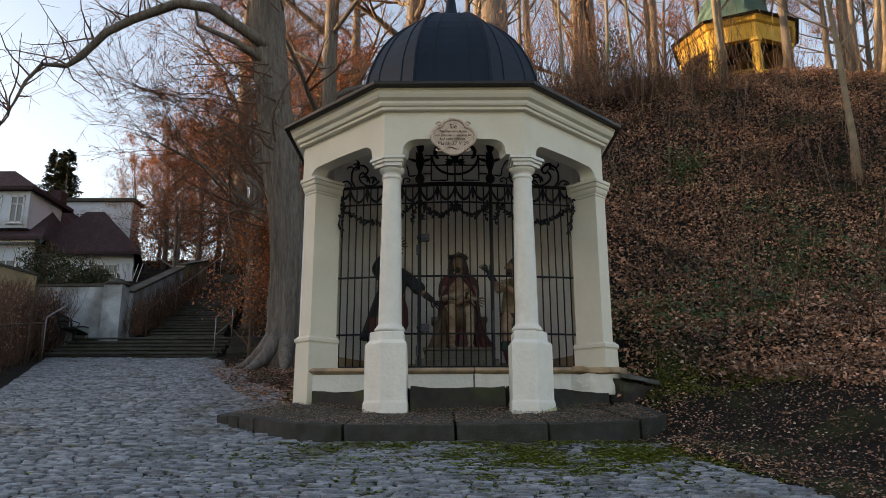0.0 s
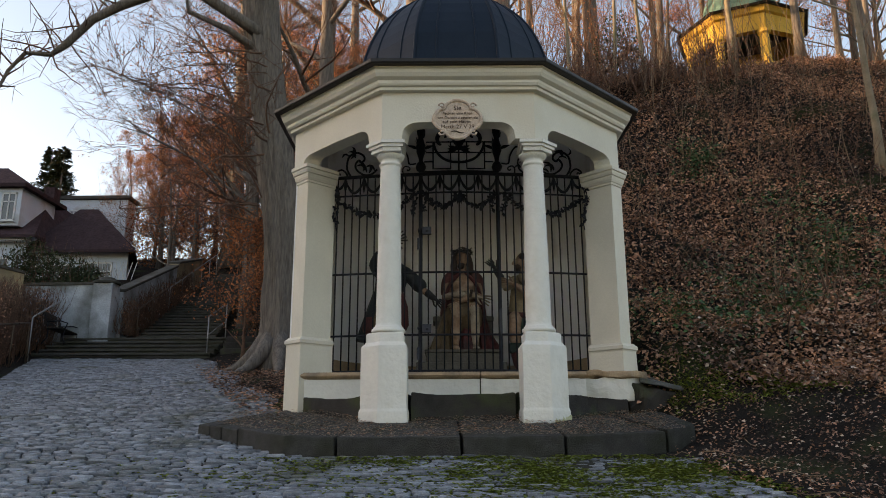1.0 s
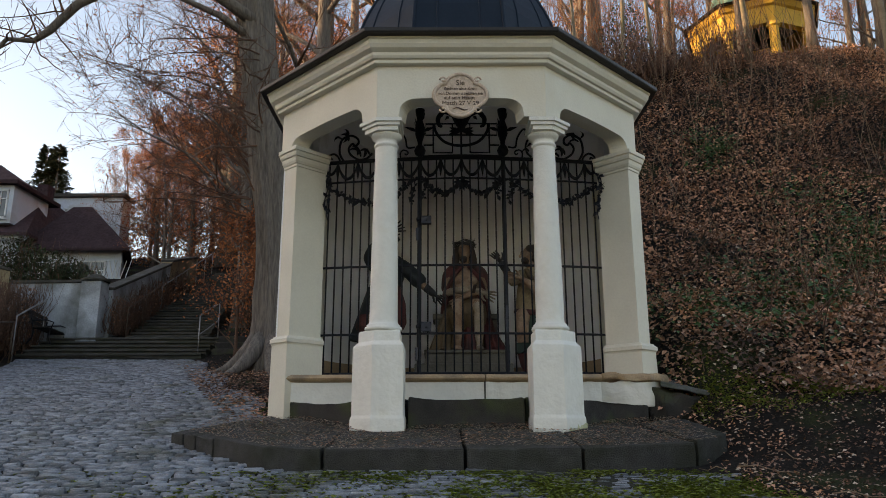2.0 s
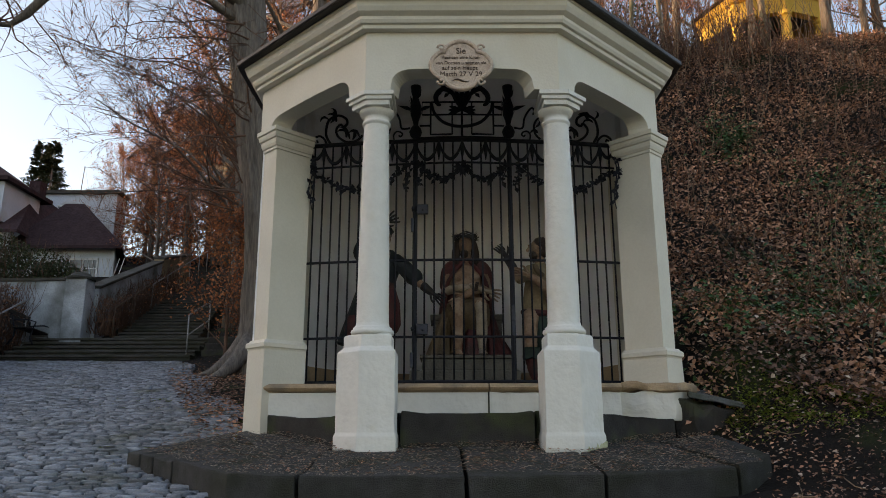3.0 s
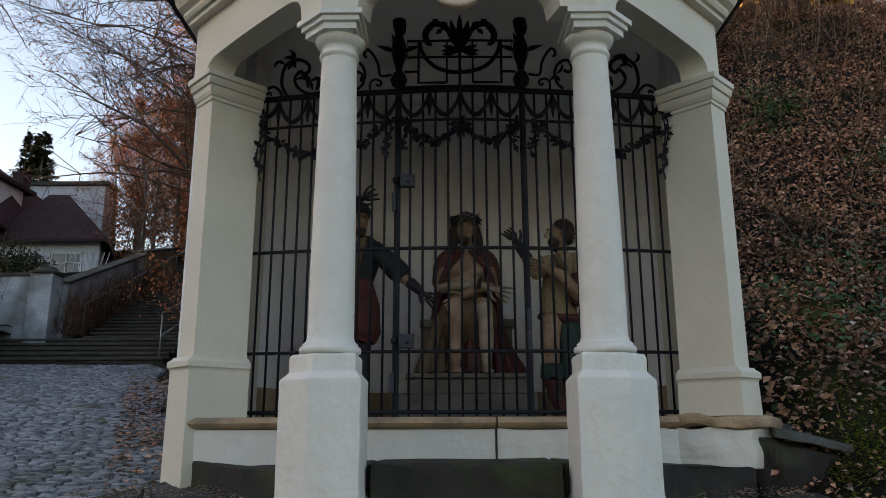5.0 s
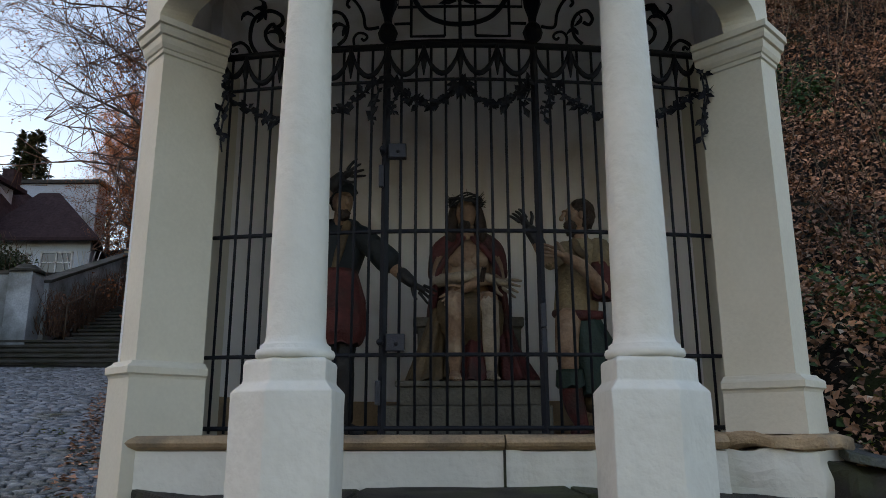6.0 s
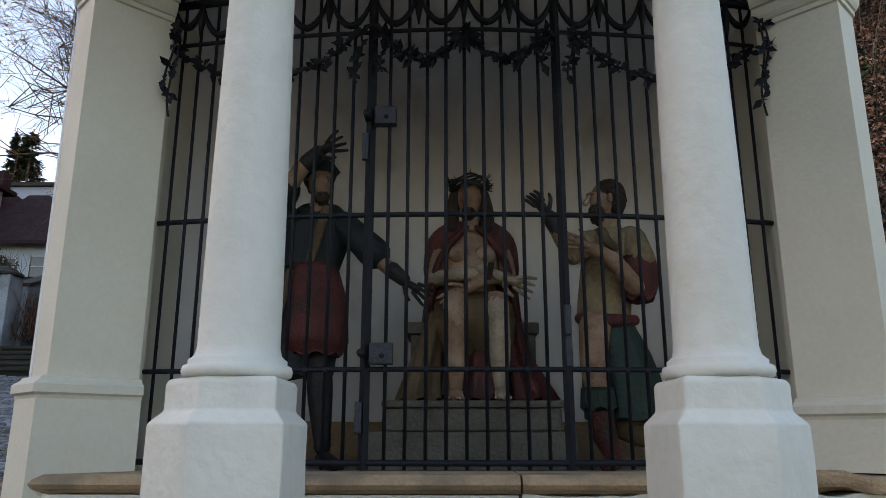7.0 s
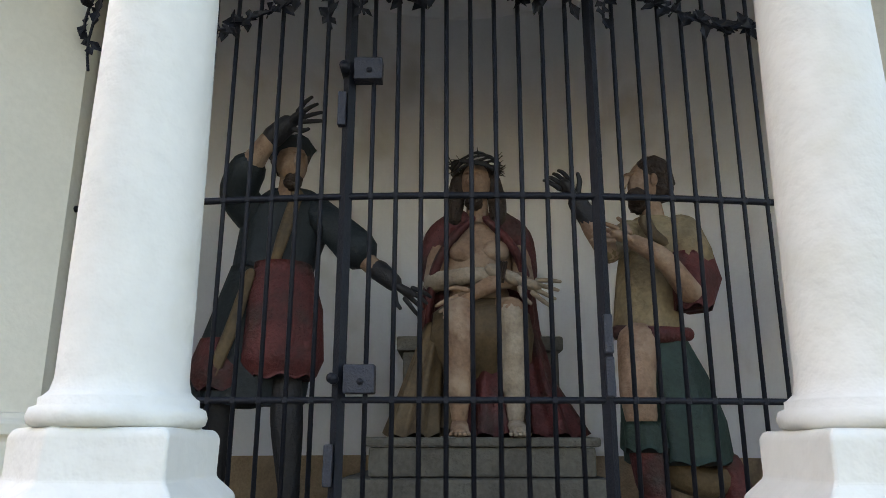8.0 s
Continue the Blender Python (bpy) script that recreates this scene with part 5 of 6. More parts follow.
def tree(name, label, place, params, bark_mat, twigs, leaves=0, leaf_mat=None, leaf_size=0.09, seed=1):
    rr = random.Random(seed)
    W, K, tips = grow(rr, **params)
    t = thing(name, (0, 0, 0), label, "tree", "trees on the slope")
    W.make("trunk", bark_mat, t)
    K.make("crown", twigs, t)
    if leaves:
        T = Tubes()
        for k in range(leaves):
            p = rr.choice(tips) + Vector((rr.gauss(0, 0.14), rr.gauss(0, 0.14), rr.gauss(0, 0.14)))
            T.leaf(p, (rr.uniform(-1, 1), rr.uniform(-1, 1), rr.uniform(-1, 0.3)), (rr.uniform(-1, 1), rr.uniform(-1, 1), rr.random()), leaf_size * rr.uniform(0.7, 1.3), leaf_size * 0.65)
        ob = T.make("dry_leaves", leaf_mat, t, "clinging copper-brown leaves", smooth=False)
    t.location = place
    return t


def on_ground(x, y, sink=0.15):
    return (x, y, rough_z(x, y) - sink)


def put(src, x, y, turn, size, sink=0.15, tilt=(0, 0)):
    ob = copy_thing(src, Matrix.Translation(on_ground(x, y, sink)) @ pose(0, 0, 0, tilt[0], tilt[1], turn))
    ob.scale = (size, size, size)
    return ob


bare_a = tree("bare_tree", "tall bare grey-barked deciduous tree in winter", on_ground(-5.4, 31), dict(height=24, r0=0.55, lean=(0.5, 0.3), limbs=13, first=0.22, spread=0.33, depth=4, sub=5, thin=0.012), bark, twig_mat, seed=11)
bare_b = tree("bare_tree", "slender bare tree with brown twigs on the slope", on_ground(3.0, 24), dict(height=17, r0=0.145, lean=(-0.6, 0.2), limbs=14, first=0.2, spread=0.30, depth=4, sub=5, thin=0.010, up=0.6), bark, twig_mat, seed=12)
beech = tree("beech_tree", "beech tree with clinging copper-brown leaves", on_ground(-8.0, 30), dict(height=13, r0=0.20, lean=(-0.8, 0), limbs=16, first=0.10, spread=0.42, depth=4, sub=5, thin=0.008, droop=0.06), bark, twig_mat, 9000, copper_leaf, 0.11, seed=13)
pole = tree("young_tree", "thin pale young tree leaning on the bank", on_ground(8.2, 13.9), dict(height=9.5, r0=0.075, lean=(-0.7, 0.3), limbs=12, first=0.3, spread=0.26, depth=3, sub=4, thin=0.006, up=0.8), pale_bark, pale_twig, seed=14)
shrub = tree("leafy_shrub", "low shrub with copper-red dry leaves", on_ground(-5.4, 20.6), dict(height=3.6, r0=0.05, limbs=14, first=0.05, spread=0.5, depth=3, sub=5, thin=0.006, up=0.7), twig_mat, twig_mat, 2600, copper_leaf, 0.085, seed=15)

lime = tree("lime_tree", "bare lime tree with drooping brown branches", on_ground(-6.7, 25.5), dict(height=16, r0=0.24, lean=(-0.3, 0), limbs=26, first=0.14, spread=0.44, depth=4, sub=6, thin=0.008, droop=0.20, up=0.25, stout=0.30), bark, twig_mat, 2600, copper_leaf, 0.08, seed=16)
put(lime, -9.6, 41, 130, 1.1)
for x, y, turn, size in ((-3.45, 22, 200, 0.72), (-1.6, 34, 60, 1.0), (-12.5, 44, 200, 1.05), (1.8, 21.5, 130, 0.9), (9.5, 44, 300, 1.1), (16, 38, 20, 1.0), (-6.5, 52, 250, 1.1), (3, 58, 80, 1.2), (12, 62, 10, 1.2), (-16, 66, 150, 1.1), (22, 50, 220, 1.1)):
    put(bare_a, x, y, turn, size)
for x, y, turn, size in ((13.6, 22, 80, 0.8), (14.8, 25.8, 170, 0.9), (17, 21.5, 240, 0.9), (16, 33, 300, 1.1), (20, 27, 30, 1.0), (10, 24, 30, 0.9), (12.5, 20.8, 290, 0.8), (15.5, 23.5, 120, 0.9), (9.4, 30.5, 200, 1.0), (17.5, 26, 10, 1.0), (1.0, 27, 70, 1.0), (5.6, 27, 250, 1.1), (2.2, 31, 20, 1.1), (8.0, 25, 100, 1.0), (11.5, 22.5, 210, 1.0), (14, 27, 60, 1.1), (7, 35, 140, 1.2), (13, 34, 330, 1.2), (5.5, 48, 80, 1.4), (-9, 40, 120, 1.1), (18, 30, 60, 1.1)):
    put(bare_b, x, y, turn, size)
for x, y, turn, size in ((15.6, 33, 20, 0.7), (19, 30, 80, 0.7), (12.5, 38, 180, 0.8), (22, 36, 250, 0.9), (-25, 58, 20, 0.8), (-21, 62, 80, 0.8), (-17, 57, 140, 0.7), (-14, 62, 200, 0.8), (-18.5, 47, 260, 0.6), (-11, 55, 320, 0.7), (-13.2, 35.5, 30, 0.55), (-15.8, 43, 90, 0.6), (-17, 44, 20, 0.8), (-14.6, 43, 80, 0.75), (-11.2, 45, 220, 0.85), (-18, 53, 10, 0.9), (-12.2, 47, 130, 0.9), (-5.2, 34, 280, 0.8), (-4.4, 28.5, 70, 0.6), (-7.0, 39, 190, 0.8), (-15, 48, 40, 0.9), (-9.0, 50, 250, 1.0), (-12, 58, 310, 1.0)):
    put(beech, x, y, turn, size)
for x, y, turn, size, tilt in ((7.3, 17.6, 40, 1.0, (3, -8)), (10.6, 15.6, 100, 0.9, (4, -4)), (11.6, 17.8, 10, 1.1, (0, 8)), (5.2, 18.2, 60, 0.75, (0, -12)), (4.4, 18.4, 330, 0.8, (0, 4)), (12.5, 19.5, 160, 1.0, (0, -6)), (3.2, 18.0, 250, 0.7, (0, 6))):
    put(pole, x, y, turn, size, tilt=tilt)
for x, y, turn, size in ((-4.9, 22.0, 70, 1.1), (-5.4, 23.6, 190, 0.75), (-5.2, 25.4, 320, 1.0)):
    put(shrub, x, y, turn, size)

# the great tree beside the chapel, with the long limb that arches over the lane
rr = random.Random(21)
great = thing("great_tree", (0, 0, 0), "great old grey-barked tree with spreading roots and arching limb", "tree")
W, K = Tubes(), Tubes()
gx, gyy = -3.62, 17.2
gz = ground_z(gx, gyy)
sp = [(gx - 0.08, gyy, gz - 0.3), (gx - 0.06, gyy, gz + 0.15), (gx - 0.03, gyy, gz + 0.5), (gx, gyy, gz + 1.0), (gx - 0.01, gyy, gz + 2.0), (gx - 0.13, gyy, gz + 3.4), (gx - 0.46, gyy, gz + 5.6), (gx - 0.80, gyy, gz + 7.9), (gx - 0.98, gyy, gz + 9.5), (gx - 1.25, gyy, gz + 18)]
rad = [0.64, 0.55, 0.49, 0.45, 0.42, 0.41, 0.41, 0.41, 0.40, 0.15]
fine_sp, fine_rad = [], []
for i in range(len(sp) - 1):
    m = max(2, int((sp[i + 1][2] - sp[i][2]) / 0.12))
    for j in range(m):
        fine_sp.append(Vector(sp[i]).lerp(Vector(sp[i + 1]), j / m))
        fine_rad.append(rad[i] + (rad[i + 1] - rad[i]) * j / m)
W.tube(fine_sp, fine_rad, 110)
for i, v in enumerate(W.v):                                   # ridged bark
    c = fine_sp[i // 110]
    a = math.atan2(v.y - c.y, v.x - c.x)
    ca, sa = math.cos(a), math.sin(a)
    k = 0.03 * noise.noise(Vector((3 * ca, 3 * sa, v.z * 0.35)))
    k += 0.075 * abs(noise.noise(Vector((9 * ca, 9 * sa, v.z * 0.55)))) + 0.04 * abs(noise.noise(Vector((21 * ca, 21 * sa, v.z * 1.4)))) - 0.02
    W.v[i] = v + Vector((ca, sa, 0)) * k
for a, L in ((-2.7, 1.1), (-2.1, 1.3), (-1.4, 1.0), (-0.4, 0.9), (2.8, 1.0), (0.8, 1.0)):
    pts = []
    for j in range(6):
        u = j / 5
        x, y = gx + math.cos(a) * (0.3 + L * u), gyy + math.sin(a) * (0.3 + L * u)
        pts.append((x, y, ground_z(x, y) + 0.75 * (1 - u) ** 2.2 - 0.06))
    W.tube(pts, [0.22, 0.18, 0.14, 0.10, 0.07, 0.03], 10)
W.make("trunk", bark, great)
limb_ob = Tubes()
limb = [(-4.3, 17.0, 10.9), (-4.9, 16.6, 11.2), (-5.7, 16.3, 11.65), (-6.5, 16.3, 11.8), (-7.6, 16.3, 11.35), (-8.2, 16.3, 11.0), (-8.75, 16.3, 10.35), (-9.06, 16.3, 10.1), (-9.66, 16.3, 10.15), (-10.0, 16.3, 9.7), (-10.2, 16.3, 9.15), (-10.5, 16.3, 8.5)]
limb_ob.tube(limb, [0.17, 0.14, 0.13, 0.125, 0.11, 0.10, 0.09, 0.06, 0.05, 0.04, 0.03, 0.012], 9)
limb_ob.tube([(-4.4, 17.0, 10.5), (-5.1, 16.6, 10.9), (-6.0, 16.4, 11.25), (-6.1, 16.3, 11.75)], [0.11, 0.08, 0.06, 0.03], 7)
limb_ob.make("limb", bark, great, "long dark limb arching over the lane")
for k in range(46):
    i = rr.choice((3, 4, 5, 6, 7, 8, 9, 10))
    p = Vector(limb[i]).lerp(Vector(limb[i + 1]), rr.random()) if i < 11 else Vector(limb[i])
    d = Vector((rr.uniform(-1, 0.5), rr.uniform(-0.8, 0.8), rr.uniform(-0.5, 1.2))).normalized()
    L = rr.uniform(0.5, 2.0)
    pts = [p]
    for j in range(6):
        d = (d + Vector((rr.uniform(-1, 1), rr.uniform(-1, 1), rr.uniform(-0.8, 0.8))) * 0.25).normalized()
        pts.append(pts[-1] + d * L / 6)
    K.tube(pts, [0.02 * (1 - j / 7) + 0.003 for j in range(7)], 4, cap=False)
    for j in (2, 3, 4, 5):
        e = pts[j] + Vector((rr.uniform(-1, 1), rr.uniform(-1, 1), rr.uniform(-1, 1))) * 0.3
        K.tube([pts[j], e, e + (e - pts[j]) * rr.uniform(0.4, 1)], [0.006, 0.005, 0.003], 3, cap=False)
for k in range(44):                                            # lower twigs on the trunk
    z = rr.uniform(6.0, 13.5)
    a = rr.uniform(2.0, 4.6)
    p = Vector((gx - 0.35 + 0.4 * math.cos(a), gyy + 0.4 * math.sin(a), z))
    d = Vector((math.cos(a), math.sin(a), rr.uniform(-0.3, 0.5)))
    L = rr.uniform(1.5, 4.5)
    pts = [p]
    for j in range(7):
        d = (d + Vector((rr.uniform(-1, 1), rr.uniform(-1, 1), rr.uniform(-0.9, 0.8))) * 0.28).normalized()
        pts.append(pts[-1] + d * L / 7)
    K.tube(pts, [0.02 * (1 - j / 8) + 0.004 for j in range(8)], 4, cap=False)
    for j in range(2, 8):
        for q in range(3):
            e = pts[j] + Vector((rr.uniform(-1, 1), rr.uniform(-1, 1), rr.uniform(-1, 0.8))) * 0.5
            K.tube([pts[j], e, e + Vector((rr.uniform(-1, 1), rr.uniform(-1, 1), rr.uniform(-1, 1))) * 0.35], [0.009, 0.007, 0.004], 3, cap=False)
K.make("crown", twig_mat, great)


# ---- leaf litter, ivy, brambles and moss ----
def slope_normal(x, y):
    e = 0.15
    return Vector(((rough_z(x - e, y) - rough_z(x + e, y)) / (2 * e), (rough_z(x, y - e) - rough_z(x, y + e)) / (2 * e), 1)).normalized()


def scatter(name, label, material, count, spots, size, lift, steep=0.6, seed=5, category="leaves"):
    rs = random.Random(seed)
    T = Tubes()
    for k in range(count):
        x, y = spots(rs)
        n = slope_normal(x, y)
        z = rough_z(x, y)
        a = rs.uniform(0, 6.283)
        d = Vector((math.cos(a), math.sin(a), rs.uniform(-steep, steep)))
        d = d - n * d.dot(n) * (1 - steep)
        nn = n + Vector((rs.uniform(-1, 1), rs.uniform(-1, 1), rs.uniform(-0.2, 1))) * steep
        s = size * rs.uniform(0.55, 1.35) * (0.8 if y < 8.5 else 1.0)
        T.leaf(Vector((x, y, z)) + n * rs.uniform(0.0, lift), d, nn, s, s * 0.7)
    return tagged(T.make(name, material, None, "", False), label, category, kind="stuff")


def slope_spot(rs):
    while True:
        x = rs.uniform(2.0, 13.5)
        y = rs.uniform(3.0, 19.5)
        if rs.random() > smooth_step(3.0, 8.0, y) + (0.35 if y > 6 else 0.0):
            continue
        if y > min(9.05, 9.05 - 1.28 * (x - 2.8)) + 0.25 * rs.random():
            if (x - CX) ** 2 + (y - CY) ** 2 > 2.25 ** 2:
                return x, y


def lower_slope(rs):
    while True:
        x, y = slope_spot(rs)
        if y < 9.5 + 3.5 * rs.random() + 0.35 * (x - 4):
            return x, y


def near_slope(rs):
    while True:
        x, y = rs.uniform(1.8, 7.0), rs.uniform(2.0, 9.6)
        if rs.random() > (1 - smooth_step(4.5, 7.0, x)) * smooth_step(1.5, 5.0, y):
            continue
        if (x - CX) ** 2 + (y - CY) ** 2 > 2.25 ** 2 and ((x > lane_margin(y) - 0.08 + 0.25 * rs.random()) if y < 7.4 else (x - 2.25) * 0.933 + (y - 7.75) * 0.367 > 0.05):
            return x, y


def ivy_spot(rs):
    cx, cy, s = rs.choice(((6.6, 10.9, 0.5), (7.4, 11.6, 0.6), (5.0, 14.8, 0.3), (5.2, 15.1, 0.25), (8.9, 12.6, 0.5), (6.2, 12.3, 0.3), (4.7, 10.7, 0.35), (3.0, 10.3, 0.5), (3.6, 10.0, 0.5), (8.5, 12.2, 0.8), (6.0, 13.2, 0.4), (4.3, 11.4, 0.5), (7.0, 10.2, 0.6), (5.6, 11.9, 0.35), (8.0, 11.0, 0.7)))
    return rs.gauss(cx, s), max(8.8, rs.gauss(cy, s * 0.8))


def tree_foot(rs):
    while True:
        x, y = rs.gauss(-3.2, 1.3), rs.gauss(14.0, 3.4)
        edge = -1.75 - 0.415 * (y - 9.0)
        if y > 8.6 and x > edge - 0.35 and ((x - CX) ** 2 + (y - CY) ** 2) > 2.1 ** 2 and y < 22:
            return x, y


scatter("leaf_litter", "thick brown leaf litter on the steep bank", dead_leaf, 145000, slope_spot, 0.062, 0.17, 1.0, 5)
scatter("leaf_litter", "fine brown leaf litter on the near bank", dead_leaf, 12000, near_slope, 0.038, 0.05, 0.9, 6)
scatter("pale_leaves", "scattered pale fallen leaves on the bank", pale_leaf, 7000, lower_slope, 0.055, 0.17, 0.9, 7)
scatter("pale_leaves", "scattered pale fallen leaves high on the bank", pale_leaf, 3500, slope_spot, 0.052, 0.16, 0.9, 17)
scatter("pale_leaves", "scattered pale fallen leaves near the lane", pale_leaf, 1700, near_slope, 0.045, 0.05, 0.5, 8)
scatter("ivy", "patches of dark green ivy on the bank", ivy_leaf, 7500, ivy_spot, 0.066, 0.28, 0.9, 9, "ivy")
scatter("leaf_litter", "brown leaves round the foot of the great tree", dead_leaf, 6500, tree_foot, 0.06, 0.05, 0.4, 10)


def terrace_spot(rs):
    return rs.uniform(-2.3, 2.2), rs.uniform(7.34, 9.0)


rs = random.Random(31)
T = Tubes()
for k in range(2000):
    x, y = terrace_spot(rs)
    if y < 7.40 + 0.95 * max(0, -x - 1.4) or y < 7.36 + 0.28 * max(0, x - 0.9):
        continue
    a = rs.uniform(0, 6.28)
    T.leaf((x, y, slab_top(x, y) + 0.026), (math.cos(a), math.sin(a), 0.2), (rs.uniform(-0.3, 0.3), rs.uniform(-0.3, 0.3), 1), rs.uniform(0.012, 0.045), rs.uniform(0.006, 0.022))
tagged(T.make("fallen_leaves", dead_leaf, None, "", False), "small dry leaves lying on the stone terrace", "leaves", kind="stuff")

T = Tubes()
for k in range(9000):                                          # pale crumbs and bits of twig on the slabs, thickened to imitate skylit tops
    x, y = terrace_spot(rs)
    if y < 7.36 + 0.95 * max(0, -x - 1.4) or y < 7.36 + 0.28 * max(0, x - 0.9):
        continue
    a = rs.uniform(0, 6.28)
    T.leaf((x, y, slab_top(x, y) + 0.024), (math.cos(a), math.sin(a), 0.1), (rs.uniform(-0.3, 0.3), rs.uniform(-0.3, 0.3), 1), rs.uniform(0.01, 0.05), rs.uniform(0.004, 0.012))
tagged(T.make("leaf_crumbs", pale_leaf, None, "", False), "pale leaf crumbs and twig bits, thickened to lighten the skylit terrace tops", "leaves", kind="stuff")

rs = random.Random(33)
T = Tubes()
for k in range(700):                                           # dead stems and brambles
    x, y = slope_spot(rs)
    if (y < 8.8 and rs.random() < 0.8) or (x - CX) ** 2 + (y - CY) ** 2 < 3.0 ** 2:
        continue
    p = Vector((x, y, rough_z(x, y) - 0.03))
    d = Vector((rs.uniform(-0.6, 0.6), rs.uniform(-0.8, 0.2), rs.uniform(0.6, 1.3))).normalized()
    L = rs.uniform(0.4, 1.9)
    pts = [p]
    for j in range(7):
        d = (d + Vector((rs.uniform(-0.15, 0.15), rs.uniform(-0.15, 0.1), -0.12 * rs.random()))).normalized()
        pts.append(pts[-1] + d * L / 7)
    T.tube(pts, [0.007 * (1 - j / 8) + 0.002 for j in range(8)], 4, cap=False)
tagged(T.make("brambles", twig_mat, None, ""), "thin dead bramble stems over the bank", "brambles", kind="stuff")
T = Tubes()
for k in range(560):
    x, y = slope_spot(rs)
    if y < 9.4 or (x - CX) ** 2 + (y - CY) ** 2 < 3.4 ** 2:
        continue
    p = Vector((x, y, rough_z(x, y) - 0.03))
    d = Vector((rs.uniform(-0.5, 0.3), rs.uniform(-0.4, 0.2), 1)).normalized()
    L = rs.uniform(0.5, 1.4) if y < 13 else rs.uniform(0.8, 2.6)
    pts = [p]
    for j in range(6):
        d = (d + Vector((rs.uniform(-0.1, 0.1), rs.uniform(-0.1, 0.1), 0))).normalized()
        pts.append(pts[-1] + d * L / 6)
    T.tube(pts, [0.0055 * (1 - j / 7) + 0.002 for j in range(7)], 4, cap=False)
for k in range(130):                                           # twigs lying on the earth bank
    x, y = near_slope(rs)
    a, L = rs.uniform(0, 6.28), rs.uniform(0.06, 0.45)
    pts = []
    for j in range(4):
        xx, yy = x + math.cos(a) * L * j / 3, y + math.sin(a) * L * j / 3
        pts.append((xx, yy, rough_z(xx, yy) + 0.02 + 0.02 * math.sin(j * 2)))
    w = rs.uniform(0.3, 0.9)
    T.tube(pts, [0.006 * w, 0.006 * w, 0.005 * w, 0.003 * w], 4)
tagged(T.make("dry_stems", pale_twig, None, ""), "pale dry stems and fallen twigs", "twigs", kind="stuff")


# ---- the cobbled lane ----
lane_ob = tagged(new("lane"), "wet grey cobbled lane of small stone setts", "lane", kind="structure")


def sett_shape(w, h, seed):
    rs = random.Random(seed)
    j = lambda a: rs.uniform(-a, a)
    b = [(-w + j(0.01), -h + j(0.006)), (0 + j(0.02), -h * 1.03), (w + j(0.01), -h + j(0.006)), (w * 1.02, 0 + j(0.006)), (w + j(0.01), h + j(0.006)), (0 + j(0.02), h * 1.03), (-w + j(0.01), h + j(0.006)), (-w * 1.02, j(0.006))]
    v = [(x, y, -0.05) for x, y in b] + [(x * 0.98, y * 0.96, 0.0) for x, y in b] + [(x * 0.90, y * 0.76, 0.010) for x, y in b] + [(0, 0, 0.012)]
    f = []
    for r in (0, 8):
        f += [(r + k, r + (k + 1) % 8, r + 8 + (k + 1) % 8, r + 8 + k) for k in range(8)]
    f += [(16 + k, 16 + (k + 1) % 8, 24) for k in range(8)]
    return v, f


def lane_edges(y):
    left = max(-1.6 - 0.46 * max(y, 4.2), -11.4)
    if y < 7.3:
        right = lane_margin(y) - 0.02
    elif y < 8.4:
        right = 2.3 if y < 7.3 else -1.45 - 0.95 * (y - 7.3)
    else:
        right = -1.62 - 0.415 * (y - 9.0) + 0.12 * math.sin(1.7 * y)
    return left, right


rs = random.Random(41)
near_meshes = []
for s in range(10):
    v, f = sett_shape(0.088 + 0.008 * (s % 4), 0.052 + 0.003 * (s % 3), s)
    near_meshes.append(mesh_of("sett", v, f, sett, True))
LV, LF = [], []
count = 0
pitch = math.atan(0.156)
tv, tf = sett_shape(1.0, 1.0, 99)
y = -8.0
row = 0
while y < 21.0:
    hh = rs.uniform(0.017, 0.024) * (1.0 if y < 12 else 1.15)
    left, right = lane_edges(y)
    x = left + rs.uniform(0, 0.1)
    while x < right:
        ww = rs.uniform(0.045, 0.095) * (1.0 if y < 12 else 1.1)
        wob = 0.09 * math.sin(0.9 * x + 0.3 * y) + 0.03 * math.sin(2.3 * x + y) + rs.uniform(-0.008, 0.008)
        px_, py_ = x + ww, y + wob
        z = lane(py_) + 0.012 * noise.noise(Vector((px_ * 2, py_ * 2, 1))) + rs.uniform(-0.008, 0.008) + 0.03 * noise.noise(Vector((px_ * 0.5, py_ * 0.5, 3))) - 0.01
        rot = rs.gauss(0, 0.05) + 0.10 * math.cos(0.9 * x + 0.3 * y) * 0.4
        if -1.2 < px_ < 1.5 and 6.0 < py_ < 7.25 and count < 300:
            ob = new("sett", rs.choice(near_meshes))
            ob.matrix_world = Matrix.Translation((px_, py_, z)) @ Euler((pitch + rs.gauss(0, 0.02), rs.gauss(0, 0.02), rot)).to_matrix().to_4x4() @ Matrix.Diagonal((ww / 0.096, hh / 0.055, 1, 1))
            ob.parent = lane_ob
            count += 1
        else:
            b = len(LV)
            c, s = math.cos(rot), math.sin(rot)
            tx, ty = rs.gauss(0, 0.05), rs.gauss(0, 0.12)
            jx, jy = rs.uniform(-0.006, 0.006), rs.uniform(-0.006, 0.006)
            for i, (vx, vy, vz) in enumerate(tv):
                lx, ly = vx * (ww - 0.006) + jx * ((i * 7) % 3 - 1), vy * (hh - 0.004) + jy * ((i * 5) % 3 - 1)
                gx_, gy_ = lx * c - ly * s, lx * s + ly * c
                LV.append((px_ + gx_, py_ + gy_, z + vz + gy_ * 0.156 + lx * tx + ly * ty))
            LF += [tuple(b + i for i in q) for q in tf]
        x += 2 * ww + 0.013
    y += 2 * hh + 0.013
    row += 1
ob = obj("setts", LV, LF, sett, lane_ob, "", True)
ob["kind"] = "stuff"
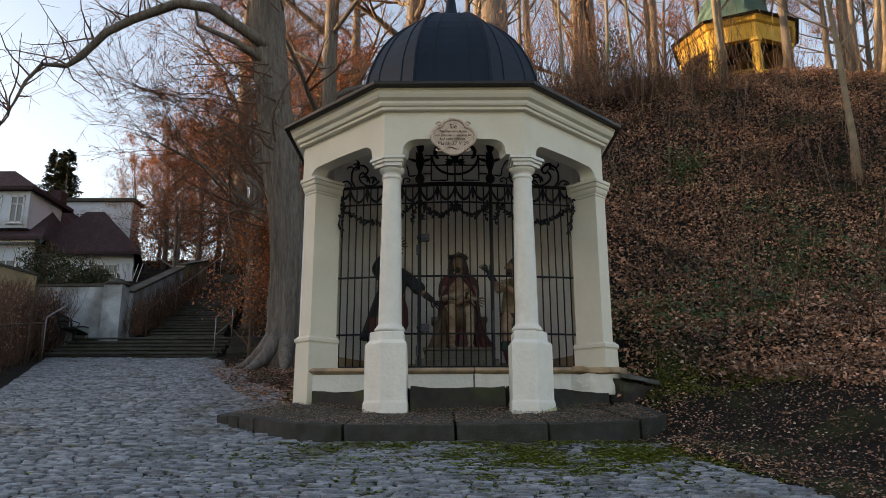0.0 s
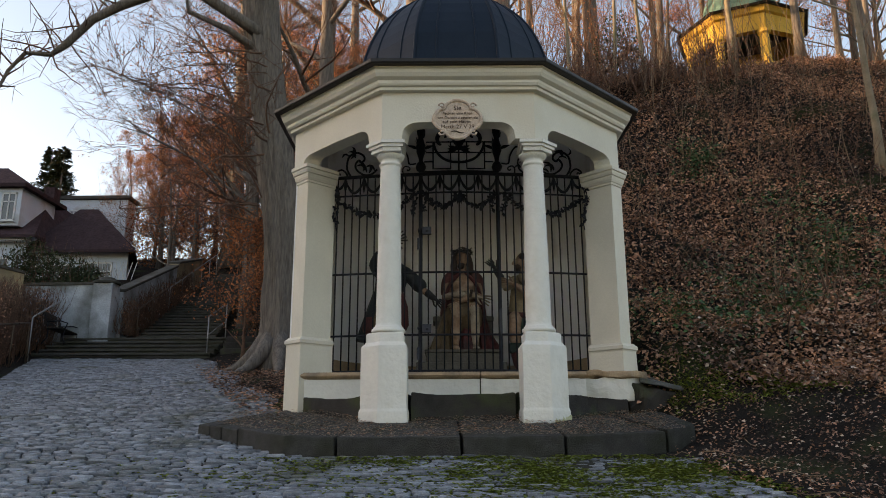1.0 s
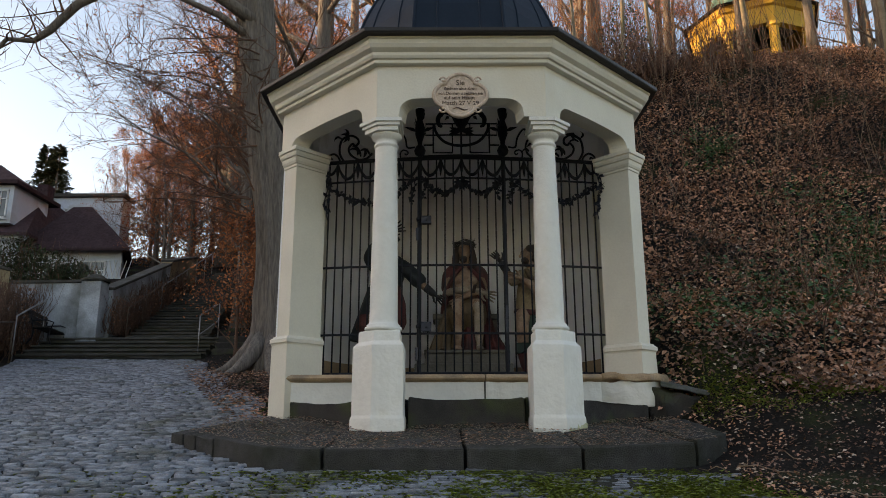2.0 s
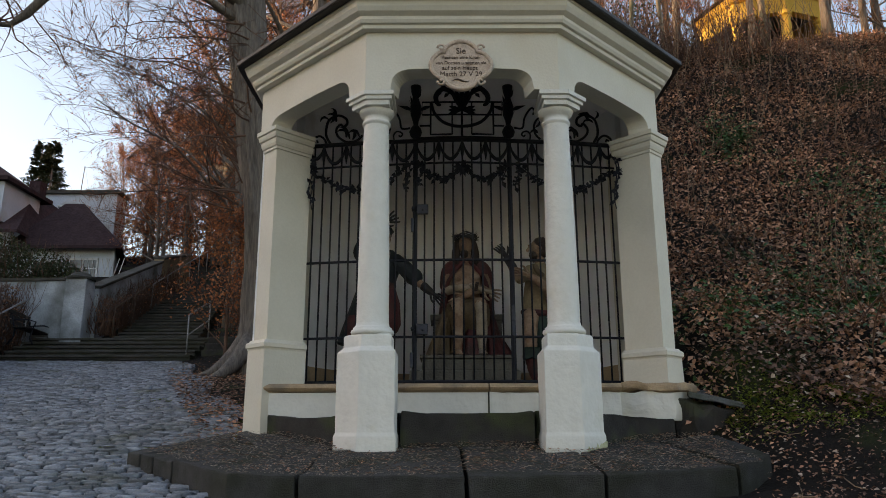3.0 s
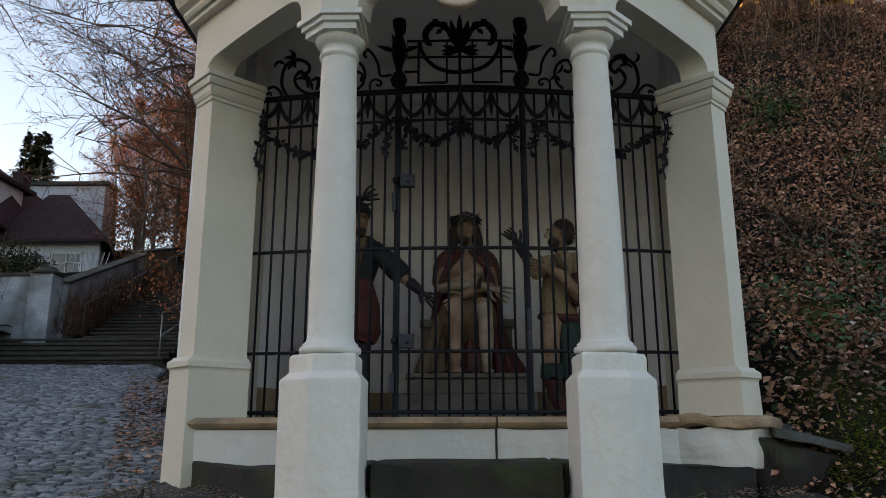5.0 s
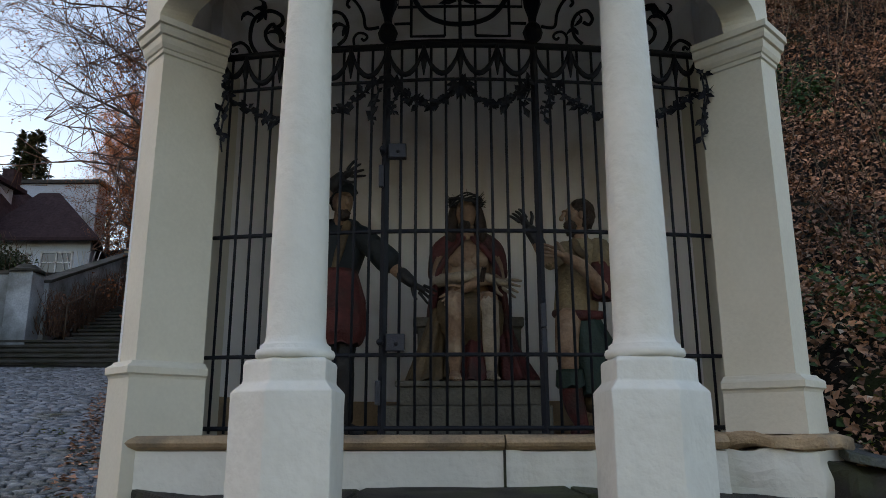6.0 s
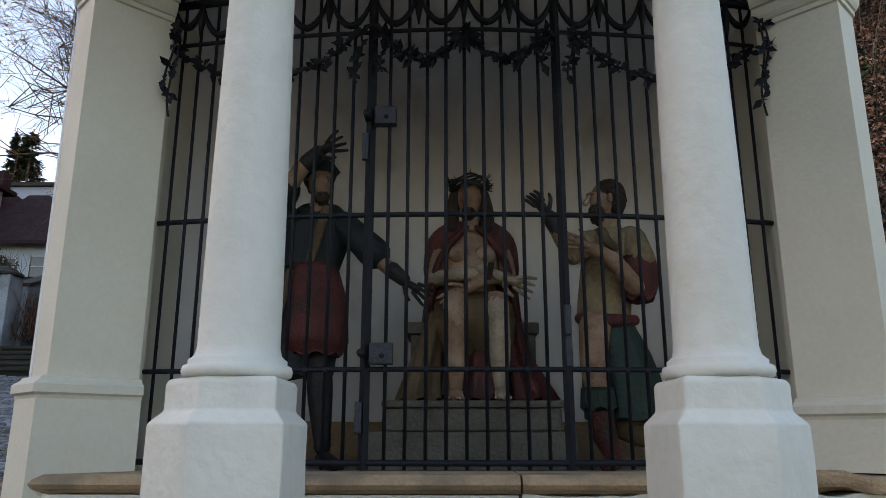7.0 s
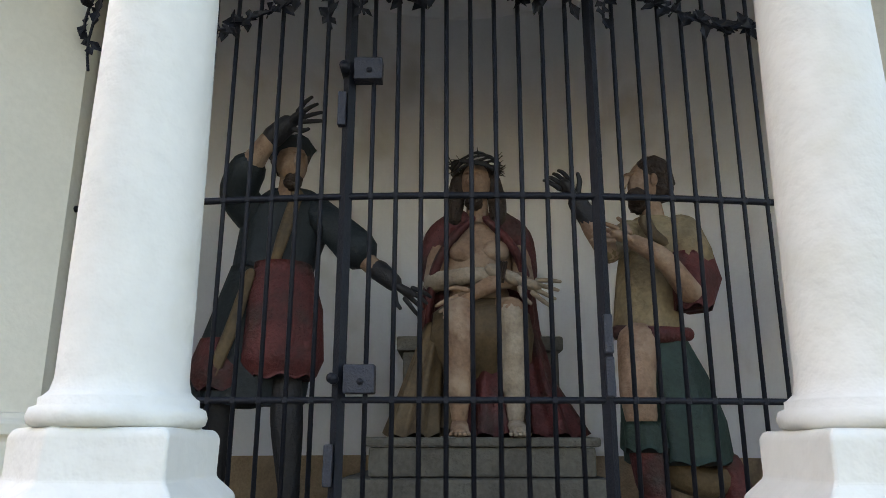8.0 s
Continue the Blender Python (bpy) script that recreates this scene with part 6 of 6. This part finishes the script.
# joint bed below the setts
bed_y = list(np.linspace(-9, 21.1, 70))
bv, bf = [], []
for yy in bed_y:
    l, r = lane_edges(yy)
    for k in range(9):
        xx = l + (r - l) * k / 8
        bv.append((xx, yy, lane(yy) - 0.024))
for i in range(len(bed_y) - 1):
    for k in range(8):
        a = i * 9 + k
        bf.append((a, a + 1, a + 10, a + 9))
obj("joint_bed", bv, bf, joint, lane_ob, "mossy earth between the setts", True)

rs = random.Random(43)
T = Tubes()
for k in range(24000):                                         # moss in the joints before the terrace and along the edges
    u = rs.random()
    low = 0.003
    if u < 0.34:
        x, y, low = rs.gauss(1.5, 0.8), min(7.3, rs.gauss(6.5, 0.65)), 0.0
    elif u < 0.85:
        x, y = rs.gauss(0.6, 1.5), min(7.25, 7.3 - abs(rs.gauss(0, 1.3)))
    else:
        y = rs.uniform(8.2, 13)
        x = rs.gauss(-1.9 - 0.415 * (y - 9.0), 0.4)
    if x > lane_edges(y)[1] + 0.3 or noise.noise(Vector((x * 2.2, y * 2.2, 9))) < rs.uniform(-0.5, 0.45):
        continue
    s = rs.uniform(0.010, 0.024)
    z = lane(y) - 0.018 - low + rs.uniform(0, 0.012)
    for q in range(2):
        a = rs.uniform(0, 6.28)
        T.leaf((x, y, z), (math.cos(a), math.sin(a), 0.35), (0, 0, 1), s * 1.8, s * 1.2)
tagged(T.make("moss", moss_mat, None, "", False), "bright green moss between the setts", "moss", kind="stuff")
rs = random.Random(44)
T = Tubes()
for k in range(5000):
    x = rs.uniform(2.4, 3.9)
    y = 8.9 - 0.5 * (x - 2.8) + rs.gauss(0, 0.22)
    if noise.noise(Vector((x * 3, y * 3, 2))) < rs.uniform(-0.5, 0.4):
        continue
    if (x - CX) ** 2 + (y - CY) ** 2 < 2.3 ** 2:
        continue
    s = rs.uniform(0.012, 0.028)
    a = rs.uniform(0, 6.28)
    T.leaf((x, y, rough_z(x, y) + 0.02), (math.cos(a), math.sin(a), 0.5), (0, 0, 1), s * 2, s)
tagged(T.make("moss", moss_mat, None, "", False), "mossy crest of the earth bank", "moss", kind="stuff")

# ---- steps, railings and walls up the lane ----
stairs = tagged(new("stone_steps"), "long flight of dark stone steps climbing from the lane", "steps", kind="structure")
z, y = lane(21.1), 21.1
for k in range(5):
    part("step", box_bm(-11.3, -6.4, y, y + 0.9, z + 0.09, z + 0.15, 0.012, box_bm(-11.28, -6.42, y + 0.05, y + 0.9, z - 0.2, z + 0.088)), step_mat, stairs)
    z, y = z + 0.15, y + 0.36
y = 23.3
for k in range(34):
    c = -8.15 - 0.16 * (y - 23.3)
    w = 1.2 - 0.008 * k
    rise, run = (0.15, 0.40) if k < 14 else (0.15, 0.46)
    part("step", box_bm(c - w, c + w, y, y + 0.9, z + rise - 0.06, z + rise, 0.012, box_bm(c - w + 0.02, c + w - 0.02, y + 0.05, y + 0.9, z - 0.25, z + rise - 0.062)), step_mat, stairs)
    z, y = z + rise, y + run


def railing(points, height, material, label, posts=True, mid=False, r=0.024):
    ob = thing("handrail", points[0], label, "railing", "railings by the steps")
    o = Vector(points[0])
    T = Tubes()
    T.tube([Vector(p) + Vector((0, 0, height)) - o for p in points], r, 7)
    T.make("rail", material, ob)
    if mid:
        T = Tubes()
        T.tube([Vector(p) + Vector((0, 0, height * 0.5)) - o for p in points], r * 0.7, 6)
        T.make("rail", material, ob)
    for p in points:
        T = Tubes()
        T.tube([Vector(p) - o - Vector((0, 0, 0.1)), Vector(p) - o + Vector((0, 0, height))], r * 0.8, 6)
        T.make("post", material, ob)
    return ob


railing([(-11.1 + 0.333 * (20.5 - yy), yy, lane(yy)) for yy in (20.5, 18.8, 17.1, 15.4, 13.7, 12.0)], 1.0, rail_brown, "brown metal handrail along the lane verge")
railing([(-11.15, 20.7, lane(20.7)), (-11.25, 22.2, 4.2)], 1.15, galv, "bare metal handrail at the lower steps")
railing([(-6.55, 21.25, 3.7), (-6.55, 22.9, 4.33)], 1.05, galv, "bare metal handrail beside the lower steps", mid=True)
for a, b in ((23.3, 25.0), (25.3, 27.0)):
    railing([(-9.38 - 0.15 * (yy - 23.3), yy, 4.33 + 0.375 * (yy - 23.3)) for yy in (a, b)], 0.95, rail_brown, "short sloping handrail beside the upper steps")
railing([(-9.38 - 0.15 * (yy - 23.3), yy, 4.33 + 0.36 * (yy - 23.3)) for yy in (27.4, 29.5, 31.5, 33.5, 35.5, 37.5)], 0.95, galv, "long metal handrail rising beside the upper steps")


def straight_wall(name, p0, p1, z0, t0, t1, thick, material, label, cap=None):
    a, b = Vector(p0), Vector(p1)
    d = (b - a).normalized()
    n = Vector((-d.y, d.x)) * thick / 2
    L = (b - a).length
    top = lambda x, y: t0 + (t1 - t0) * max(0, min(1, (Vector((x, y)) - a).dot(d) / L))
    ob = part(name, prism([tuple(a - n), tuple(b - n), tuple(b + n), tuple(a + n)], z0, top, 0.01), material)
    tagged(ob, label, "wall", kind="structure")
    if cap:
        n2 = n * 1.3
        part("coping", prism([tuple(a - n2), tuple(b - n2), tuple(b + n2), tuple(a + n2)], lambda x, y: top(x, y) + 0.004, lambda x, y: top(x, y) + 0.09, 0.01), cap, ob)
    return ob


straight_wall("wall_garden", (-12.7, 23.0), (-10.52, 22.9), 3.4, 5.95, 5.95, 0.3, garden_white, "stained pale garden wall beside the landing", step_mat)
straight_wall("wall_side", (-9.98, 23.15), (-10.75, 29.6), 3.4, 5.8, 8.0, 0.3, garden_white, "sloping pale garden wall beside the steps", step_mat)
straight_wall("wall_upper", (-10.76, 29.65), (-11.25, 34.0), 5.0, 8.15, 9.3, 0.35, ochre_wall, "ochre weathered wall at the top of the steps", step_mat)
straight_wall("wall_ochre", (-15.2, 20.6), (-12.85, 22.9), 2.5, 6.75, 6.3, 0.35, ochre_wall, "ochre stained wall behind the hedge", step_mat)
gp = thing("gate_pier", (-10.2, 22.8, 4.3), "pale stained gate pier with a rounded dark cap", "pier")
under(part("shaft", box_bm(-10.5, -9.92, 22.55, 23.1, 3.6, 5.98, 0.02), garden_white), gp)
cap_bm = lathe([(0.40, 0.0), (0.40, 0.06), (0.30, 0.10), (0.22, 0.18), (0.10, 0.22), (0.02, 0.23)], 14)
for v in cap_bm.verts:
    v.co += Vector((-10.21, 22.82, 5.985))
under(part("cap", cap_bm, step_mat), gp)


def bench(place, turn):
    b = thing("park_bench", (0, 0, 0), "dark wooden park bench with curved iron legs", "bench")
    for k in range(4):
        part("seat_slat", box_bm(-0.75, 0.75, -0.22 + 0.11 * k, -0.13 + 0.11 * k, 0.43, 0.46, 0.008), dark_wood, b)
    for k in range(3):
        part("back_slat", box_bm(-0.75, 0.75, 0.25 + 0.03 * k, 0.275 + 0.03 * k, 0.55 + 0.13 * k, 0.65 + 0.13 * k, 0.006), dark_wood, b)
    for x in (-0.6, 0.6):
        T = Tubes()
        T.tube([(x, -0.28, 0.0), (x, -0.2, 0.2), (x, -0.24, 0.42), (x, 0.2, 0.42), (x, 0.33, 0.88)], 0.022, 6)
        T.tube([(x, 0.34, 0.0), (x, 0.2, 0.2), (x, 0.2, 0.42)], 0.022, 6)
        T.tube([(x, -0.24, 0.42), (x, -0.3, 0.6), (x, -0.1, 0.66), (x, 0.26, 0.64)], 0.018, 6)
        T.make("iron_leg", iron, b)
    b.matrix_world = Matrix.Translation(place) @ pose(0, 0, 0, 0, 0, turn)


bench((-11.05, 22.15, 4.03), 100)


def bush(name, label, boxes, count, material, size, seed, twigs=0, twig_m=None, category="hedge"):
    """A hedge or bush of many small leaves on twigs inside rounded volumes."""
    rs = random.Random(seed)
    o = Vector(boxes[0][0])
    b = thing(name, o, label, category)
    T, K = Tubes(), Tubes()
    for k in range(count):
        c, r = rs.choice(boxes)
        v = Vector((rs.gauss(0, 1), rs.gauss(0, 1), rs.gauss(0, 1))).normalized() * rs.random() ** 0.33
        p = Vector(c) - o + Vector((v.x * r[0], v.y * r[1], v.z * r[2])) * (1 + 0.12 * rs.uniform(-1, 1))
        T.leaf(p, (rs.uniform(-1, 1), rs.uniform(-1, 1), rs.uniform(-0.6, 1)), (rs.uniform(-1, 1), rs.uniform(-1, 1), 1), size * rs.uniform(0.6, 1.3), size * 0.6)
    for k in range(twigs):
        c, r = rs.choice(boxes)
        p = Vector((c[0] + rs.uniform(-1, 1) * r[0], c[1] + rs.uniform(-1, 1) * r[1], c[2] - r[2])) - o
        pts = [p]
        for j in range(4):
            pts.append(pts[-1] + Vector((rs.uniform(-0.25, 0.25), rs.uniform(-0.25, 0.25), 0.5)) * r[2])
        K.tube(pts, [0.012, 0.01, 0.008, 0.006, 0.004], 3, cap=False)
    if count:
        T.make("foliage", material, b, smooth=False)["kind"] = "stuff"
    if twigs:
        K.make("brushwood", twig_m or twig_mat, b)["kind"] = "stuff"
    return b


bush("hedge", "brown winter hedge behind the lane railing", [((-11.95, 22.35, 4.85), (0.5, 0.45, 0.95))] + [((-12.1 + 0.333 * (20.5 - yy), yy, lane(yy) + 0.85), (0.7, 1.0, 1.15)) for yy in (20.8, 19.6, 18.2, 16.8, 15.4, 14, 12.6)] + [((-12.45, 21.6, 4.75), (0.75, 0.6, 1.05)), ((-12.9, 21.2, 4.7), (0.7, 0.6, 1.2))], 11000, dead_leaf, 0.08, 51, 900)
bush("hedge", "bare brown hedge below the sloping wall", [((-9.65 - 0.12 * (yy - 23.4), yy, lane(yy) + 0.65), (0.25, 0.8, 0.55)) for yy in (23.6, 25, 26.4, 27.8, 29.2, 30.6)], 1300, dead_leaf, 0.08, 52, 620)
bush("evergreen_bush", "dark green evergreen bush over the garden wall", [((-12.6, 24.3, 6.6), (1.3, 0.7, 0.75)), ((-11.7, 24.3, 6.35), (0.8, 0.6, 0.55)), ((-13.6, 24.5, 6.9), (0.9, 0.7, 0.9))], 5200, hedge_mat, 0.10, 53, 120, category="bush")
bush("undergrowth", "brown twiggy undergrowth under the trees beside the steps", [((-5.0 - 0.2 * (yy - 24), yy, lane(yy) + 0.8), (1.1, 1.2, 0.95)) for yy in (24, 26, 28, 30, 33, 36)], 4200, copper_leaf, 0.09, 54, 420, category="undergrowth")

bush("thicket", "bare brown thicket along the crest of the bank", [((3.2 + 0.9 * k, 19.6 + 0.5 * (k % 3), hill(3.2 + 0.9 * k, 19.6) + 1.3), (0.8, 0.9, 1.5)) for k in range(6)], 500, copper_leaf, 0.07, 55, 200, category="thicket")
bush("thicket", "bare brown thicket behind the chapel", [((0.6 + 0.8 * k, 20.5 + 0.6 * (k % 2), hill(0.6 + 0.8 * k, 20.5) + 1.5), (0.8, 0.9, 1.8)) for k in range(5)], 300, copper_leaf, 0.07, 56, 150, category="thicket")
bush("olive_shrub", "small olive green shrub on the crest", [((5.1, 20.4, hill(5.1, 20.4) + 1.0), (0.7, 0.7, 1.2))], 900, hedge_mat, 0.09, 57, 60, category="shrub")

bush("far_brush", "copper-brown woodland brush behind the garden wall", [((x, y, lane(y) + 2.0), (2.0, 1.8, 2.8)) for x, y in ((-19.5, 48), (-17.5, 45), (-15.6, 47), (-13.8, 44), (-12.2, 46), (-10.4, 43))], 8000, copper_leaf, 0.19, 58, 260, category="brush")
bush("crest_growth", "low brown growth along the crest of the bank", [((3.0 + 0.75 * k, 17.9 + 0.4 * math.sin(2.1 * k), rough_z(3.0 + 0.75 * k, 17.9) + 0.35), (0.6, 0.6, 0.5 + 0.2 * math.sin(1.3 * k))) for k in range(6)], 1300, dead_leaf, 0.09, 59, 420, category="undergrowth")

# stone edging beside the steps
for k in range(3):
    ob = part("dry_stone_wall", box_bm(-6.3, -5.0, 21.6 + 0.25 * k, 21.95 + 0.25 * k, 3.5, 3.9 + 0.2 * k, 0.04), dark_stone)
    tagged(ob, "mossy low dry stone wall beside the steps", "wall", "low stone walls")


# ---- houses behind the garden ----
def sash(parent, x, y, z, w, h):
    o = parent.location
    fr = bmesh.new()
    for a in ((x - w / 2, x - w / 2 + 0.08, z, z + h), (x + w / 2 - 0.08, x + w / 2, z, z + h), (x - w / 2, x + w / 2, z, z + 0.08), (x - w / 2, x + w / 2, z + h - 0.08, z + h), (x - 0.03, x + 0.03, z, z + h), (x - w / 2, x + w / 2, z + h * 0.66, z + h * 0.66 + 0.05)):
        box_bm(a[0] - o.x, a[1] - o.x, y - 0.07 - o.y, y + 0.02 - o.y, a[2] - o.z, a[3] - o.z, 0, fr)
    win = part("window", fr, window_white, parent, "white wooden casement window")
    part("pane", box_bm(x - w / 2 + 0.06 - o.x, x + w / 2 - 0.06 - o.x, y - 0.03 - o.y, y - 0.012 - o.y, z + 0.06 - o.z, z + h - 0.06 - o.z), glass, win)
    part("sill", box_bm(x - w / 2 - 0.08 - o.x, x + w / 2 + 0.08 - o.x, y - 0.16 - o.y, y - 0.075 - o.y, z - 0.07 - o.z, z - 0.004 - o.z), window_white, win)


def body(parent, x0, x1, y0, y1, z0, z1, material, name="outer_wall"):
    o = parent.location
    return part(name, box_bm(x0 - o.x, x1 - o.x, y0 - o.y, y1 - o.y, z0 - o.z, z1 - o.z), material, parent)


def roof_faces(parent, verts, faces, name="roof", thick=0.15):
    o = parent.location
    v = [(x - o.x, y - o.y, z - o.z) for x, y, z in verts]
    n = len(v)
    f = [tuple(q) for q in faces]
    v += [(x, y, z - thick) for x, y, z in v]
    f += [tuple(n + i for i in q)[::-1] for q in faces]
    edges = {}
    for q in faces:
        for a, b in zip(q, q[1:] + q[:1]):
            edges[(a, b)] = edges.get((a, b), 0) + 1
    for (a, b) in list(edges):
        if (b, a) not in edges:
            f.append((a, b, n + b, n + a)[::-1])
    return obj(name, v, f, tile_red, parent, "dark red tiled roof")


wing = thing("garden_house", (-18.5, 40, 8.0), "white garden wing under a dark red hipped tile roof", "house")
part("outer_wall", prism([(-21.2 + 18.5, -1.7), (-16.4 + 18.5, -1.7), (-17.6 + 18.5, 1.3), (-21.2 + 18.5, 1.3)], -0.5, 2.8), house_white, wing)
roof_faces(wing, [(-21.6, 37.7, 10.75), (-15.8, 37.7, 10.75), (-17.2, 41.6, 10.75), (-21.6, 41.6, 10.75), (-19.9, 39.7, 13.5), (-18.9, 39.7, 13.5)], [(0, 1, 5, 4), (1, 2, 5), (2, 3, 4, 5), (3, 0, 4)])
sash(wing, -19.8, 38.3, 8.7, 1.3, 1.4)
sash(wing, -17.9, 38.3, 8.6, 1.5, 1.6)
for k in range(9):                                              # trellis on the wall
    T = Tubes()
    x = -17.2 + 0.12 * k
    T.tube([(x + 18.5, -1.76, 0.3), (x + 18.5 + (0.5 if k % 2 else -0.5), -1.76, 2.2)], 0.022, 4)
    T.make("trellis_lath", window_white, wing)
villa = thing("villa", (-25, 40, 8.0), "white villa with dark red mansard roof and dormer", "house")
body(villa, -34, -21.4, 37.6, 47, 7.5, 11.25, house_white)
body(villa, -34, -21.1, 37.1, 37.5, 11.1, 11.4, window_white, "cornice")
roof_faces(villa, [(-35, 36.9, 11.35), (-20.6, 36.9, 11.35), (-22.3, 41.0, 14.6), (-35, 41.0, 14.6), (-26.5, 43.5, 17.3), (-35, 43.5, 17.3), (-21.3, 47, 11.35), (-22.8, 45, 14.6)], [(0, 1, 2, 3), (3, 2, 4, 5), (1, 6, 7, 2), (2, 7, 4)])
dorm = body(villa, -26.5, -21.7, 37.2, 40.5, 11.9, 13.9, house_white, "dormer")
for x in (-22.3, -23.5, -24.9):
    sash(villa, x, 37.2, 12.15, 0.75, 1.5)
body(villa, -26.8, -21.4, 36.9, 41.2, 13.9, 14.1, tile_red, "dormer_roof")
body(villa, -23.0, -22.4, 41.5, 42.2, 14.0, 15.4, tile_red, "chimney")
sash(villa, -22.7, 37.6, 8.7, 1.1, 1.6)
sash(villa, -25.0, 37.6, 8.7, 1.1, 1.6)
annex = thing("flat_roofed_house", (-22.5, 47, 9.0), "pale flat-roofed house block behind the villa", "house")
body(annex, -25.0, -19.9, 45.5, 46.8, 8.0, 15.9, house_white)
body(annex, -25.2, -19.7, 45.3, 47.0, 15.92, 16.12, step_mat, "roof_edge")
sash(annex, -23.2, 45.5, 14.6, 0.6, 0.6)


def spruce(x, y, z, h, r, seed):
    rs = random.Random(seed)
    t = thing("spruce", (x, y, z), "dark green spruce behind the houses", "tree", "spruces behind the houses")
    T = Tubes()
    T.tube([(0, 0, 0), (0, 0, h)], [0.25, 0.03], 7)
    T.make("trunk", bark, t)
    N = Tubes()
    for k in range(170):
        u = (k + rs.random()) / 170
        a = rs.uniform(0, 6.28)
        L = r * (1 - u) ** 0.8 * rs.uniform(0.6, 1.1) + 0.15
        d = Vector((math.cos(a), math.sin(a), 0.1 - 0.35 * (1 - u)))
        p = Vector((0, 0, h * (0.25 + 0.75 * u)))
        for j in range(9):
            q = p + d * L * (j + 1) / 9 + Vector((0, 0, 0.18 * L * (j / 9) ** 2))
            for m in range(3):
                N.leaf(q, d + Vector((rs.uniform(-1, 1), rs.uniform(-1, 1), rs.uniform(-0.9, 0.3))) * 0.8, (0, 0, 1), 0.42, 0.16)
    N.make("crown", spruce_mat, t, smooth=False)


spruce(-30.5, 57, 12, 11.8, 2.0, 61)
spruce(-32.3, 58.5, 12, 12.4, 2.0, 62)

# ---- the yellow pavilion on the hilltop ----
YX, YY = 12.45, 28.6
YZ = 14.35
pav = thing("yellow_pavilion", (YX, YY, YZ), "sunlit yellow octagonal pavilion with green copper roof", "pavilion")
pav.scale = (0.96, 0.96, 0.96)
pav.rotation_euler = (0, 0, radians(20))
part("platform", prism(octagon(2.4), -1.0, 0.05), ochre_wall, pav)
for k in range(8):
    x, y = octagon(2.05)[k]
    part("pillar", lathe([(0.26, 0.05), (0.26, 0.5), (0.2, 0.52), (0.18, 2.1), (0.26, 2.16), (0.26, 2.3)], 10), yellow_plaster, pav).location = (x, y, 0)


def pav_ring(profile, inner, material, name):
    bm = bmesh.new()
    prof = [(inner, profile[0][1])] + list(profile) + [(inner, profile[-1][1])]
    rings = [[bm.verts.new((x, y, z)) for x, y in octagon(a)] for a, z in prof]
    for i in range(len(rings)):
        a, b = rings[i], rings[(i + 1) % len(rings)]
        for k in range(8):
            bm.faces.new((a[k], a[(k + 1) % 8], b[(k + 1) % 8], b[k]))
    part(name, bm, material, pav)


pav_ring([(2.2, 2.3), (2.2, 3.0), (2.32, 3.05), (2.45, 3.25)], 1.9, yellow_plaster, "entablature")
pav_ring([(2.55, 3.24), (2.6, 3.3)], 1.2, eave_metal, "eave")
bm = bmesh.new()
rings = [[bm.verts.new((x, y, z)) for x, y in octagon(a)] for a, z in ((2.5, 3.3), (1.9, 3.6), (1.5, 4.1), (1.4, 4.6), (1.1, 5.4), (0.6, 5.9), (0.1, 6.1))]
for a, b in zip(rings, rings[1:]):
    for k in range(8):
        bm.faces.new((a[k], a[(k + 1) % 8], b[(k + 1) % 8], b[k]))
bm.faces.new(rings[-1])
part("copper_roof", bm, copper_green, pav)
for k in range(8):                                              # low balustrade rails between the pillars
    (x0, y0), (x1, y1) = octagon(2.05)[k], octagon(2.05)[(k + 1) % 8]
    T = Tubes()
    T.tube([(x0, y0, 0.95), (x1, y1, 0.95)], 0.05, 6)
    T.make("rail", yellow_plaster, pav)

# ---- an unseen ridge, added to block the low sun from the lane ----
rv, rf = [], []
for i in range(31):
    y = -85 + 4.8 * i
    open_k = smooth_step(-52, -28, y)                           # lowered at this end so more low sky light reaches the niche
    for x, z in ((-50, lane(min(y, 21)) - 3), (-56, lane(0) - 3 + open_k * 15.2), (-62, lane(0) - 2 + open_k * (26.0 + 1.2 * math.sin(y * 0.23) + 0.8 * math.sin(y * 0.61))), (-75, lane(0) - 2 + open_k * 26.5), (-110, lane(0) - 2 + open_k * 27.5)):
        rv.append((x, y, z))
for i in range(30):
    for k in range(4):
        a = i * 5 + k
        rf.append((a, a + 1, a + 6, a + 5))
tagged(obj("valley_side", rv, rf, soil, smooth=True), "unseen ridge added to keep the low sun off the lane", "hillside", kind="structure")
